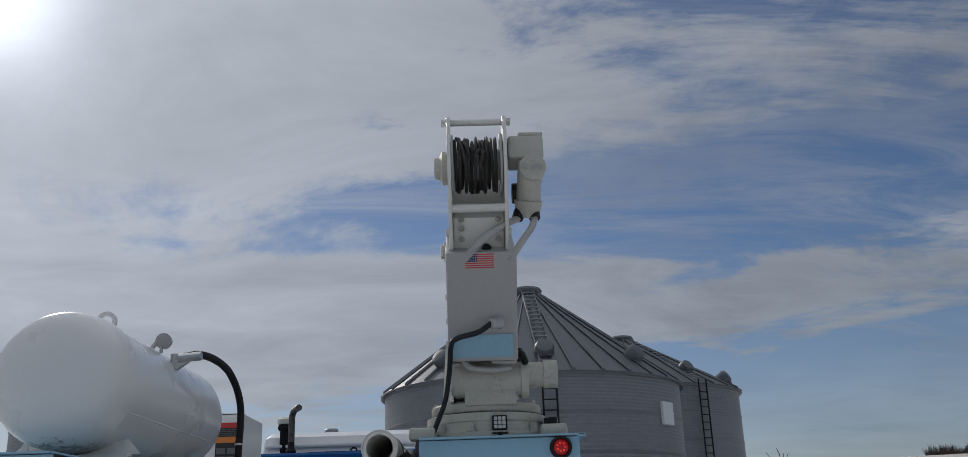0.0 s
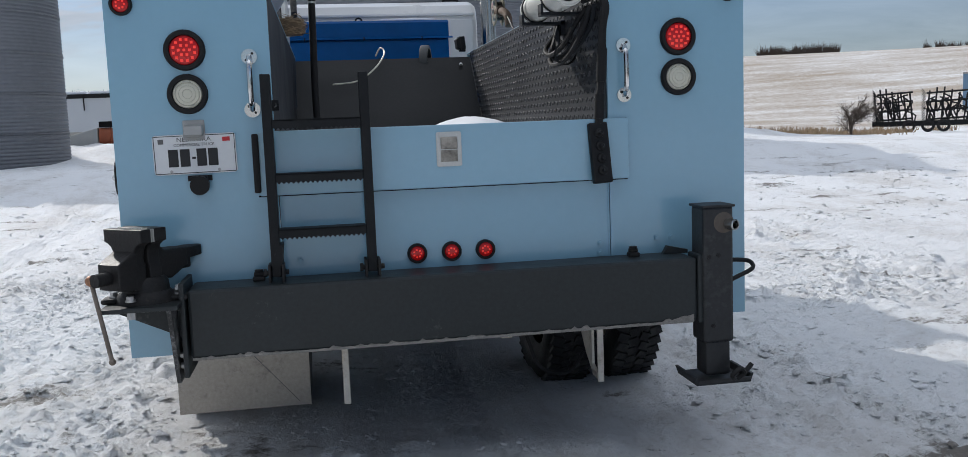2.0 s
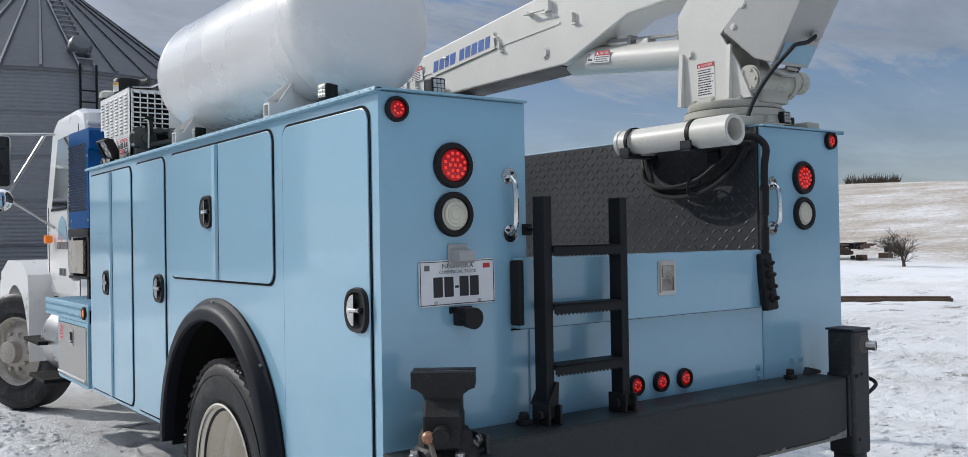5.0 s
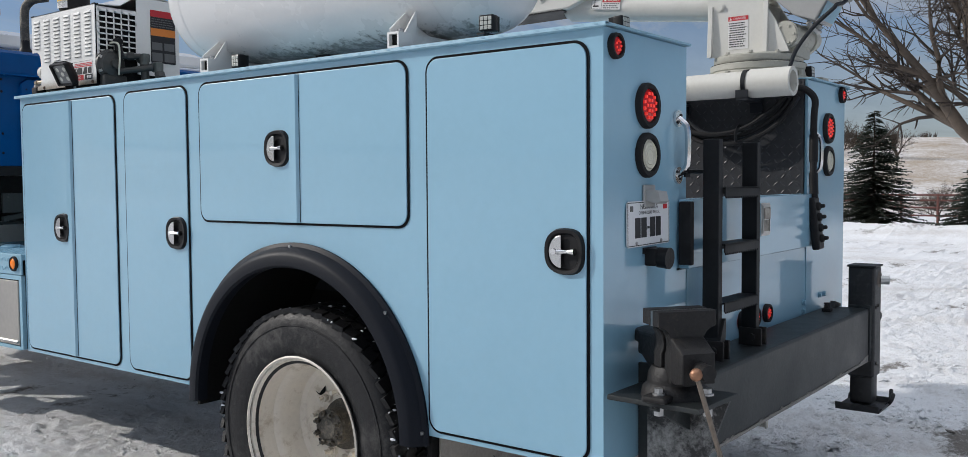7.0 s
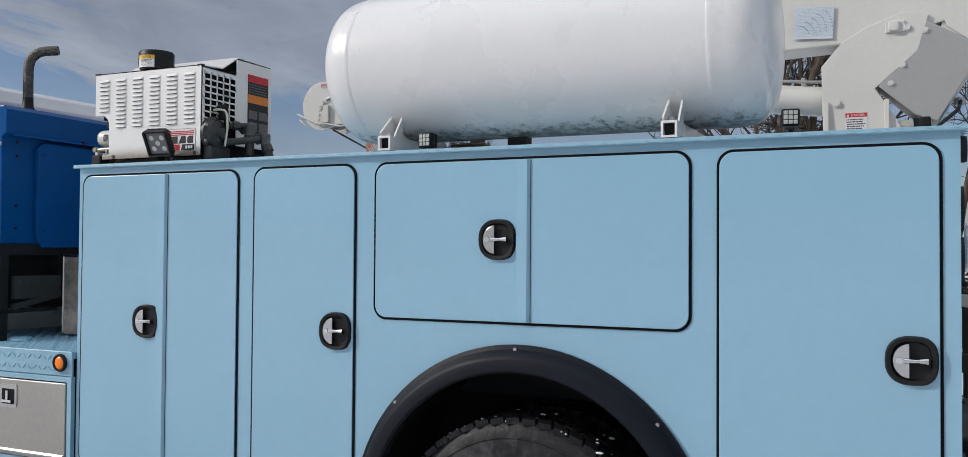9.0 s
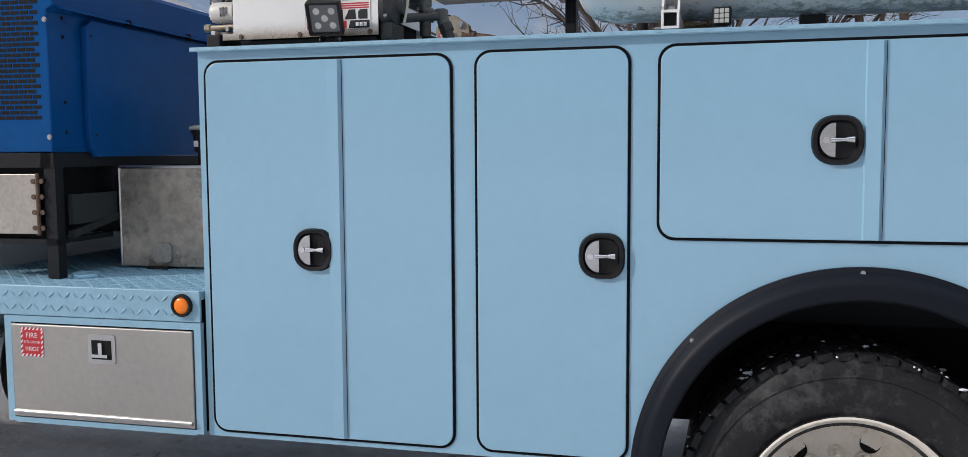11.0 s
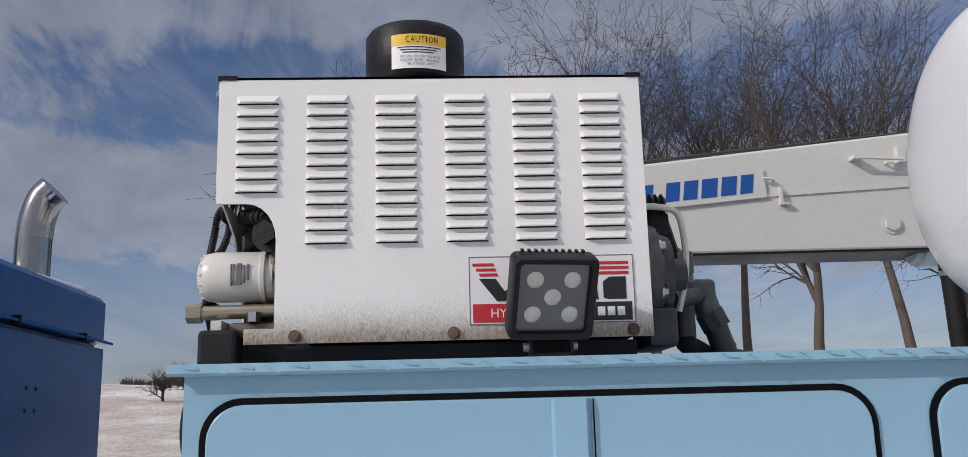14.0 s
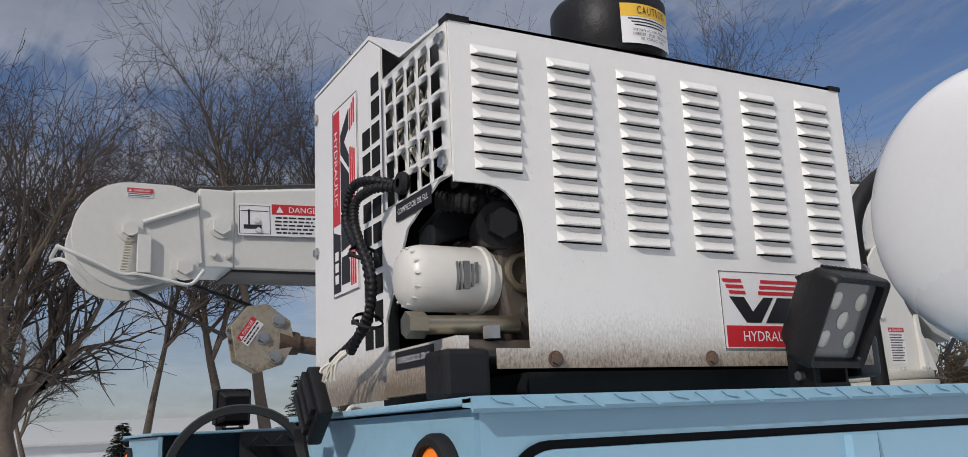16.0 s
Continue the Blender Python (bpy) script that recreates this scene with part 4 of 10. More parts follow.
    if stair:
        s = Shape()
        for i in range(26):
            a = radians(200 + i * 2.6)
            d = Vector((math.sin(a), math.cos(a), 0))
            p = Vector((cx, cy, z0 + 1.6 + i * (eave - z0 - 1.6) / 26)) + d * (r + 0.4)
            s.block(p.x, p.y, p.z, 0.55, 0.55, 0.06)
            s.rod(p + d * 0.3, p + d * 0.3 + Vector((0, 0, 1.0)), 0.025, n=4)
        d = Vector((math.sin(radians(270)), math.cos(radians(270)), 0))
        p = Vector((cx, cy, eave)) + d * (r + 0.5)
        s.block(p.x, p.y, p.z, 0.9, 0.9, 0.06)
        for q in (-0.45, 0.45):
            for w in (-0.45, 0.45):
                s.rod(p + Vector((q, w, 0)), p + Vector((q, w, 1.1)), 0.025, n=4)
        part("stairway", s, ROOF_DARK, t, "steel stairway with a railed landing")
    return t


binA = grain_bin(3.05, 27.7, 4.9, land(3.05, 22.8) - 0.25, 6.05, 9.75, "large grey corrugated grain bin with a ribbed cone roof", 34, ladder=178, vents=((222, 0.86), (135, 0.86), (178, 0.86)))
s = Shape()
fc = Face((3.05 + 4.93 * math.sin(radians(130)), 27.7 + 4.93 * math.cos(radians(130)), 4.85), (math.cos(radians(130)), -math.sin(radians(130)), 0), (0, 0, 1))
fc.m = Matrix.Translation((3.05 + 4.95 * math.sin(radians(128)), 27.7 + 4.95 * math.cos(radians(128)), 4.9)) @ Matrix.Rotation(radians(-128 + 180), 4, "Z") @ Matrix.Rotation(radians(90), 4, "X")
fc.rect(s, -0.34, -0.34, 0.34, 0.34, -0.06, 0.03)
part("inspection_panel", s, TRAILER_WHITE, binA, "white square panel on the wall")
grain_bin(8.0, 37.9, 4.9, land(8.0, 33) - 0.2, 7.15, 10.0, "grey corrugated grain bin with a wall ladder", 30, ladder=152, vents=((120, 0.9), (150, 0.8), (100, 0.88)))
grain_bin(-10.45, 25.4, 2.45, land(-10.45, 23) - 0.2, 5.95, 7.65, "small grey corrugated grain bin with a cone roof", 18)
grain_bin(-10.6, 76.0, 4.9, land(-10.6, 71) - 0.2, 7.5, 10.6, "distant light grey grain bin with an outside stairway", 26, wall=BIN_LIGHT, roof=BIN_LIGHT, vents=((215, 0.85), (235, 0.85), (180, 0.85)), stair=True)


def wheel_simple(s, c, r, w, axis):
    a = Vector(axis).normalized()
    c = Vector(c)
    s.lathe([(r * 0.55, -w / 2), (r * 0.9, -w / 2), (r, -w * 0.35), (r, w * 0.35), (r * 0.9, w / 2), (r * 0.55, w / 2)], c, a, 20)


def semi_trailer(a, b, z0, label, height, low, body_mat, roll_top=False, hopper=False):
    """A parked trailer from its front a to its rear b."""
    a, b = Vector((a[0], a[1], 0)), Vector((b[0], b[1], 0))
    d = (b - a).normalized()
    ang = math.atan2(d.y, d.x)
    L = (b - a).length
    t = thing("trailer", (a.x, a.y, z0), label, "trailer", "parked trailers")
    m = Matrix.Translation((a.x, a.y, z0)) @ Matrix.Rotation(ang, 4, "Z")
    W = 1.28
    part("box", Shape().box(0, L, -W, W, low, height, 0.03, m=m), body_mat, t)
    s = Shape()
    for v in (-W - 0.02, W + 0.02):
        s.box(0, L, v - 0.02, v + 0.02, low - 0.06, low + 0.10, m=m)
        s.box(0, L, v - 0.02, v + 0.02, height - 0.10, height + 0.02, m=m)
    part("rail", s, STAINLESS, t)
    if not roll_top:
        for k in range(12):
            x = L * (k + 0.5) / 12
            for v in (-W - 0.012, W + 0.012):
                part("side_post", Shape().box(x - 0.012, x + 0.012, v - 0.01, v + 0.01, low + 0.1, height - 0.1, m=m), body_mat, t)
        s = Shape()
        for k in range(14):
            x = L * (k + 0.3) / 14
            for v in (-W - 0.045, W + 0.045):
                s.box(x, x + 0.3, v - 0.004, v + 0.004, low - 0.02, low + 0.04, m=m)
        part("marker_tape", s, PAPER, t, "white reflective tape")
        s = Shape()
        for k in range(5):
            v = -W + 0.25 + k * 0.52
            s.box(L, L + 0.05, v - 0.02, v + 0.02, low, height - 0.1, m=m)
        part("rear_door_bar", s, DARK_GREY, t)
        s = Shape().box(L, L + 0.03, -W + 0.05, W - 0.05, low + 0.05, height - 0.12, m=m)
        part("rear_door", s, TRAILER_WHITE, t, "white ribbed rear doors")
    else:
        s = Shape()
        for k in range(7):
            x = L * k / 7
            s.box(x + 0.06, x + L / 7 - 0.06, -W + 0.05, W - 0.05, height, height + 0.16, 0.07, m=m)
        part("snow_cover", s, SNOW_LOOSE, t, "snow lying on the tarpaulin")
        s = Shape()
        for v in (-W - 0.03, W + 0.03):
            s.box(0, L, v - 0.03, v + 0.03, height - 0.16, height + 0.03, m=m)
            for k in range(6):
                x = L * (k + 0.5) / 6
                s.box(x - 0.02, x + 0.02, v - 0.03, v + 0.03, height - 0.7, height, m=m)
        part("tarpaulin_edge", s, RUBBER, t, "black tarpaulin edge")
    s = Shape().box(0.6, L - 0.3, -0.5, 0.5, low - 0.28, low, m=m)
    if hopper:
        for f in (0.32, 0.66):
            s.prism([(L * f - 1.6, low), (L * f + 1.6, low), (L * f + 0.35, low - 0.75), (L * f - 0.35, low - 0.75)], "y", -1.0, 1.0, m=m)
    part("underframe", s, DARK, t)
    for x in (L - 1.7, L - 2.95):
        for v in (-W + 0.25, W - 0.25):
            q = Shape()
            wheel_simple(q, m @ Vector((x, v, 0.5)), 0.5, 0.48, m.to_3x3() @ Vector((0, 1, 0)))
            wh = part("wheel", q, TYRE, t, "black tyre")
            q = Shape()
            for o in (-0.25, 0.25):
                q.rod(m @ Vector((x, v + o * 0.9, 0.5)), m @ Vector((x, v + o * 0.98, 0.5)), 0.28, n=16)
            part("rim", q, BIN_LIGHT, wh, "pale metal rim")
    s = Shape()
    for v in (-0.7, 0.7):
        s.box(2.2, 2.34, v - 0.06, v + 0.06, 0.0, low - 0.1, m=m)
        s.box(2.1, 2.44, v - 0.15, v + 0.15, 0.0, 0.05, m=m)
    part("landing_leg", s, DARK, t)
    return t


blue_tr = semi_trailer((47.0, 58.5), (57.6, 45.2), land(52, 52) - 0.05, "faded blue box semi-trailer parked on snow", 4.05, 1.25, TRAILER_BLUE)
semi_trailer((-17.0, 41.5), (-2.6, 41.5), land(-9, 41) - 0.05, "white grain hopper trailer with snow on its cover", 2.75, 1.0, TRAILER_WHITE, True, True)
semi_trailer((-1.6, 44.5), (11.0, 44.5), land(3, 44) - 0.05, "second white grain hopper trailer behind the bin", 2.7, 1.0, TRAILER_WHITE, True, True)

# bin fan with its heater can and tapered duct
fx, fy = -7.55, 28.9
fz = land(fx, fy) - 0.05
fan = thing("bin_fan", (fx, fy, fz), "rusty orange bin fan with a grey tapered duct", "bin fan")
part("fan_can", Shape().lathe([(0.0, 0.0), (0.42, 0.0), (0.47, 0.02), (0.47, 0.5), (0.50, 0.52), (0.50, 0.56), (0.45, 0.6), (0.45, 1.35), (0.48, 1.37), (0.48, 1.42), (0.36, 1.42), (0.0, 1.2)], (fx - 0.5, fy, fz + 0.52), (1, 0.1, 0), 24), ORANGE_PAINT, fan)
part("duct", Shape().prism([(fx - 0.5, fz + 0.06), (fx - 0.5, fz + 0.98), (fx - 2.3, fz + 0.5), (fx - 2.3, fz + 0.1)], "y", fy - 0.45, fy + 0.45, 0.02), GREEN_GREY, fan, "grey sheet-metal duct")
part("control_box", Shape().box(fx - 0.45, fx + 0.25, fy - 0.25, fy + 0.25, fz + 1.0, fz + 1.3, 0.02), DARK, fan, "dark control box")
part("skid", Shape().box(fx - 0.6, fx + 1.0, fy - 0.4, fy + 0.4, fz - 0.02, fz + 0.1, 0.01), DARK, fan)
fan.scale = (0.65, 0.65, 0.65)

# folded disc harrow before the blue trailer
hx, hy = 33.5, 44.5
hz = land(hx, hy)
har = thing("disc_harrow", (hx, hy, hz), "black folded disc harrow standing in snow", "farm implement")
right = Vector((0.80, -0.60, 0))
for off, wid in ((-1.5, 1.9), (1.3, 2.3)):
    c = Vector((hx, hy, hz)) + right * off
    for k in range(7):
        p = c + right * (wid * (k / 6 - 0.5))
        lean = right * (0.35 * (1 if off > 0 else -1)) * 0.5
        part("wing_upright", Shape().rod(p + Vector((0, 0, 0.5)), p + lean + Vector((0, 0, 2.35 + 0.2 * math.sin(k))), 0.05, n=5), BLACK, har)
    for k in range(4):
        z = 0.7 + 0.5 * k
        part("wing_bar", Shape().rod(c - right * wid / 2 + Vector((0, 0, z)), c + right * wid / 2 + Vector((0, 0, z + 0.1)), 0.06, n=5), BLACK, har)
    rnd = random.Random(int(off * 10) + 40)
    for k in range(26):
        p = c + right * (wid * rnd.uniform(-0.5, 0.5)) + Vector((0, rnd.uniform(-0.4, 0.4), rnd.uniform(0.2, 1.6)))
        part("tine", Shape().tube([p, p + right * rnd.uniform(-0.3, 0.3) + Vector((0, 0, 0.5)), p + right * rnd.uniform(-0.5, 0.5) + Vector((0, -0.1, 0.75))], 0.045, 5, 2), BLACK, har)
    for k in range(14):
        p = c - right * (wid / 2 + 0.15) + Vector((0, 0, 0.5 + k * 0.14))
        part("disc", Shape().lathe([(0, 0.02), (0.24, 0.0), (0.24, 0.015), (0, 0.04)], p, right + Vector((0, 0, 0.6)), 12), BLACK, har)
part("harrow_frame", Shape().block(hx, hy, hz + 0.5, 5.4, 0.35, 0.3, 0.02, m=Matrix.Translation((hx, hy, 0)) @ Matrix.Rotation(math.atan2(-0.6, 0.8), 4, "Z") @ Matrix.Translation((-hx, -hy, 0))), BLACK, har)
for o in (-0.8, 0.2, 1.0):
    q = Shape()
    wheel_simple(q, Vector((hx, hy - 0.1, hz + 0.35)) + right * o, 0.36, 0.25, right.cross(Vector((0, 0, 1))))
    part("wheel", q, TYRE, har)

# rusty scrap in the snow beyond the yard, and a dark iron heap
heap = thing("scrap_heap", (63, 37.5, land(63, 37.5)), "heap of rusty machine parts in the snow", "scrap")
rnd = random.Random(5)
for k in range(26):
    turn = Matrix.Translation((63, 37.5, 0)) @ Matrix.Rotation(rnd.uniform(-0.7, 0.7), 4, "Z") @ Matrix.Translation((-63, -37.5, 0))
    s = Shape().block(63 + rnd.uniform(-2.6, 2.6), 37.5 + rnd.uniform(-2.0, 2.0), land(63, 37.5) + rnd.uniform(0.05, 1.2), rnd.uniform(0.3, 2.1), rnd.uniform(0.2, 0.8), rnd.uniform(0.1, 0.5), 0.02, turn)
    part("scrap_piece", s, RUST if k % 3 else BLACK, heap)

# a small gas tank and a board lying out in the snow
gx, gy = 57.4, 44.0
gz = land(gx, gy)
gas = thing("gas_tank", (gx, gy, gz), "small white gas tank lying on feet in snow", "gas tank")
part("shell", Shape().lathe([(0, 0), (0.28, 0.05), (0.46, 0.2), (0.5, 0.35), (0.5, 2.0), (0.46, 2.15), (0.28, 2.3), (0, 2.35)], (gx - 0.8, gy + 0.8, gz + 0.75), (0.7, -0.7, 0), 24), TRAILER_WHITE, gas)
for q in (0.3, 1.2):
    part("foot", Shape().block(gx - 0.8 + q, gy + 0.8 - q, gz + 0.15, 0.12, 0.9, 0.4, 0.0, None), DARK, gas)
part("dome", Shape().rod((gx, gy, gz + 1.2), (gx, gy, gz + 1.42), 0.2, n=14), TRAILER_WHITE, gas)
for x, y, L, a, label in ((15.2, 8.3, 3.4, -52, "rusty brown steel beam lying in the snow"),):
    m = Matrix.Translation((x, y, land(x, y) + 0.03)) @ Matrix.Rotation(radians(a), 4, "Z")
    solid("beam", Shape().block(0, 0, 0, L, 0.16, 0.07, 0.008, m).block(0, 0, 0.05, L * 0.98, 0.05, 0.04, 0.004, m), RUST, label, "beam")

# far white shed and pipe fence
sx, sy = 66.0, -4.0
sz = land(sx, sy)
shed = thing("farm_shed", (sx, sy, sz), "long pale grey farm shed behind trees", "shed")
part("wall", Shape().box(sx, sx + 12, sy - 14, sy + 8, sz - 0.5, sz + 3.3), TRAILER_WHITE, shed)
part("roof", Shape().prism([(sx - 0.5, sz + 3.2), (sx + 6, sz + 4.7), (sx + 12.5, sz + 3.2), (sx + 12.5, sz + 3.35), (sx + 6, sz + 4.9), (sx - 0.5, sz + 3.35)], "y", sy - 14.4, sy + 8.4), GREEN_GREY, shed, "pale grey metal roof")
part("shed_door", Shape().box(sx - 0.06, sx + 0.02, sy - 4, sy, sz, sz + 2.8), GREEN_GREY, shed, "grey sliding door")
gx, gy = 52.0, 8.8
fence = thing("pipe_fence", (gx, gy, land(gx, gy)), "dark red pipe corral fence", "fence")
for k in range(9):
    y = gy - 7 + k * 1.9
    z = land(gx, y)
    part("post", Shape().rod((gx, y, z - 0.2), (gx, y, z + 1.7), 0.07, n=6), FENCE_RED, fence)
for h in (0.5, 0.95, 1.35, 1.65):
    part("rail", Shape().rod((gx, gy - 7.2, land(gx, gy - 7) + h), (gx, gy + 8.4, land(gx, gy + 8) + h), 0.05, n=6), FENCE_RED, fence)

# ---- trees and bushes ----
def grow_tree(height, seed, lean=(0.0, 0.0), spread_by=0.62, levels=5, trunk_r=0.38, fork=0.32, first=4, twig=0.0065, more=5, stem=0.46, reach=1.0):
    """Branches as tapered tubes: the heavy wood and the fine twigs apart, as vertex and face lists."""
    rnd = random.Random(seed)
    wood, twigs = ([], []), ([], [])

    def limb(p, d, length, r0, r1, segs, sides, store, bend):
        verts, faces = store
        rings = []
        for i in range(segs + 1):
            rr = r0 + (r1 - r0) * i / segs
            s = d.orthogonal().normalized()
            u = d.cross(s)
            k = len(verts)
            for j in range(sides):
                a = 2 * math.pi * j / sides
                verts.append(tuple(p + rr * (math.cos(a) * s + math.sin(a) * u)))
            rings.append(k)
            if i < segs:
                p = p + d * (length / segs)
                d = (d + Vector((rnd.gauss(0, bend), rnd.gauss(0, bend), rnd.gauss(0.02, bend)))).normalized()
        for a, b in zip(rings, rings[1:]):
            for j in range(sides):
                faces.append((a + j, a + (j + 1) % sides, b + (j + 1) % sides, b + j))
        return p, d

    def branch(p, d, length, r, level):
        if level >= levels:
            return
        big = level < 3
        segs = (7, 5, 4, 3, 2, 1)[level]
        sides = (9, 7, 5, 3, 3, 3)[level]
        store = wood if big else twigs
        ends = []
        q, e, step = p, d, length / segs
        rr = r
        for i in range(segs):
            r_next = max(twig, r * (1 - 0.62 * (i + 1) / segs))
            q0 = q
            q, e = limb(q, e, step, rr, r_next, 1, sides, store, (0.06, 0.11, 0.16, 0.22, 0.28, 0.28)[level])
            rr = r_next
            ends.append((q, e, rr))
        count = (first, 7, 8, more, 3, 2)[level]
        for k in range(count):
            t = 0.0
            if level == 0:
                i = rnd.randint(max(1, int(segs * fork)), segs - 1)
            else:
                i = rnd.randint(0, segs - 1)
            q, e, rr = ends[i]
            az = rnd.uniform(0, 2 * math.pi)
            s = e.orthogonal().normalized()
            out = math.cos(az) * s + math.sin(az) * e.cross(s)
            tilt = rnd.uniform(0.45, 1.0) * spread_by * (1.25, 1.0, 1.15, 1.5, 1.6, 1.6)[level]
            nd = (e * math.cos(tilt) + out * math.sin(tilt) + Vector((0, 0, (0.20, 0.14, 0.04, -0.02, -0.04, 0.0)[level]))).normalized()
            f = (rnd.uniform(0.55, 0.8), rnd.uniform(0.48, 0.74), rnd.uniform(0.40, 0.64), rnd.uniform(0.28, 0.5), 0.4, 0.4)[level]
            branch(q, nd, length * f * (reach if level == 0 else 1.0), max(twig, rr * rnd.uniform(0.55, 0.8)), level + 1)
        q, e, rr = ends[-1]
        branch(q, e, length * 0.6 * (reach if level == 0 else 1.0), rr, level + 1)

    branch(Vector((0, 0, -0.4)), Vector((lean[0], lean[1], 1)).normalized(), height * stem, trunk_r, 0)
    return wood, twigs


def plant(name, label, category, wood, twigs, wood_mat, twig_mat, group):
    t = thing(name, (0, 0, 0), label, category, group)
    for nm, (v, f), mat in (("trunk", wood, wood_mat), ("crown", twigs, twig_mat)):
        me = bpy.data.meshes.new(nm)
        me.from_pydata(v, [], f)
        me.shade_smooth()
        me.materials.append(mat)
        ob = new(nm, me)
        ob.parent = t
    return t


def at_bearing(az, d, x0=-2.4, y0=3.6):
    x, y = x0 + d * math.sin(radians(az)), y0 + d * math.cos(radians(az))
    return x, y, land(x, y)


TREE_LABEL = "tall bare deciduous tree with fine twigs on snow"
KINDS = [plant("tree", TREE_LABEL, "tree", *grow_tree(19.5, sd, ln, sp, 5, tr, fk, fs, stem=st, reach=rc), BARK, TWIG, "bare trees")
         for sd, ln, sp, tr, fk, fs, st, rc in ((3, (0.02, 0.0), 0.80, 0.34, 0.70, 7, 0.52, 0.78), (11, (-0.05, 0.05), 0.84, 0.35, 0.55, 7, 0.42, 1.0), (23, (0.04, 0.02), 0.80, 0.31, 0.80, 8, 0.58, 0.66))]
SPOTS = [(88.9, 38.0, 0.84, 0, 215), (91.6, 46.0, 0.50, 0, 40), (96.9, 40.0, 0.70, 2, 300), (101.8, 40.0, 0.86, 0, 10), (104.5, 38.0, 0.98, 2, 80), (108.6, 46.0, 1.04, 2, 200), (112.6, 41.0, 0.98, 0, 150), (118.6, 40.0, 0.96, 2, 60), (121.4, 46.0, 0.84, 2, 20), (127.6, 42.0, 0.84, 0, 100), (129.6, 39.0, 0.96, 2, 330), (132.2, 38.0, 0.90, 1, 250), (137.0, 46.0, 0.80, 0, 270)]
for i, (az, d, sc, kd, turn) in enumerate(SPOTS):
    x, y, z = at_bearing(az, d)
    m = Matrix.Translation((x, y, z)) @ Matrix.Rotation(radians(turn), 4, "Z")
    ob = copy_thing(KINDS[kd], m)
    ob.scale = (sc, sc, sc)
for o in KINDS:
    for c in list(o.children):
        bpy.data.objects.remove(c)
    bpy.data.objects.remove(o)

# the old leaning cottonwood by the corral
big = plant("tree", "old leaning bare cottonwood with a thick pale trunk", "tree", *grow_tree(15.5, 41, (0.03, 0.27), 0.80, 5, 0.47, 0.35, 7, 0.0085, 6), BARK, TWIG, "bare trees")
x, y = 29.8, 2.9
big.location = (x, y, land(x, y))

# brush on the far side of the yard
bush = plant("bush", "dark bare many-stemmed bush in the snow", "bush", *grow_tree(6.0, 71, (0.1, 0.0), 1.0, 4, 0.22, 0.05, 12, 0.016), BARK_DARK, BARK_DARK, "bare bushes")
bx, by = 11.7, 27.0
bush.location = (bx, by, land(bx, by))
bush.scale = (0.60, 0.60, 0.60)
for x, y, sc, turn in ((9.7, 26.6, 0.25, 50), (14.6, 28.8, 0.16, 120), (13.3, 27.6, 0.22, 80), (25.0, 38.0, 0.42, 200), (56.0, 30.0, 0.55, 10), (58.0, 10.5, 0.5, 90), (60.0, 15.0, 0.6, 33), (77.0, 51.5, 0.8, 70), (183.0, 42.0, 1.5, 20), (190.0, 55.0, 1.8, 290), (186.0, 49.0, 1.4, 40), (195.0, 62.0, 1.7, 120), (23.5, -17.0, 0.95, 15), (26.5, -21.5, 1.05, 140), (21.0, -20.5, 1.1, 260), (29.0, -17.5, 1.0, 75), (34.0, -15.5, 1.0, 210), (37.0, -11.0, 0.9, 300), (18.0, -24.0, 1.1, 20)):
    ob = copy_thing(bush, Matrix.Translation((x, y, land(x, y))) @ Matrix.Rotation(radians(turn), 4, "Z"))
    ob.scale = (sc * 1.05, sc * 1.05, sc * 0.9)


def spruce(x, y, height, width, seed):
    rnd = random.Random(seed)
    z = land(x, y)
    t = thing("spruce_tree", (x, y, z), "small dark green spruce standing in snow", "spruce tree", "spruces")
    part("trunk", Shape().tube([(x, y, z - 0.2), (x, y, z + height)], 0.12, 7, 0, 0.015), BARK_DARK, t)
    verts, faces = [], []
    tiers = 52
    for i in range(tiers):
        f = i / (tiers - 1)
        h = 0.05 * height + 0.93 * height * f
        reach = width / 2 * (1 - f) ** 0.85 + 0.06
        for k in range(int(9 + 12 * (1 - f))):
            az = rnd.uniform(0, 2 * math.pi)
            L = reach * rnd.uniform(0.7, 1.12)
            d = Vector((math.cos(az), math.sin(az), rnd.uniform(-0.32, -0.02)))
            p = Vector((0, 0, h + rnd.uniform(-0.06, 0.06) * height * 0.4))
            side = Vector((-math.sin(az), math.cos(az), 0))
            n = max(3, int(L / 0.13))
            for j in range(n):
                q = p + d * L * (j + 0.5) / n
                w = 0.24 * (1.1 - 0.6 * j / n) * rnd.uniform(0.7, 1.3)
                for sgn in (-1, 1):
                    e = q + (side * sgn * w + d * w * 0.9) + Vector((0, 0, rnd.uniform(-0.07, 0.05)))
                    b = len(verts)
                    verts += [tuple(q - d * 0.03), tuple(e), tuple(q + d * 0.11 + Vector((0, 0, 0.03)))]
                    faces.append((b, b + 1, b + 2))
            b = len(verts)
            verts += [tuple(p), tuple(p + d * L + side * 0.02), tuple(p + d * L * 1.04)]
            faces.append((b, b + 1, b + 2))
    me = bpy.data.meshes.new("crown")
    me.from_pydata(verts, [], faces)
    me.materials.append(NEEDLE)
    ob = new("crown", me)
    ob.parent = t
    return t


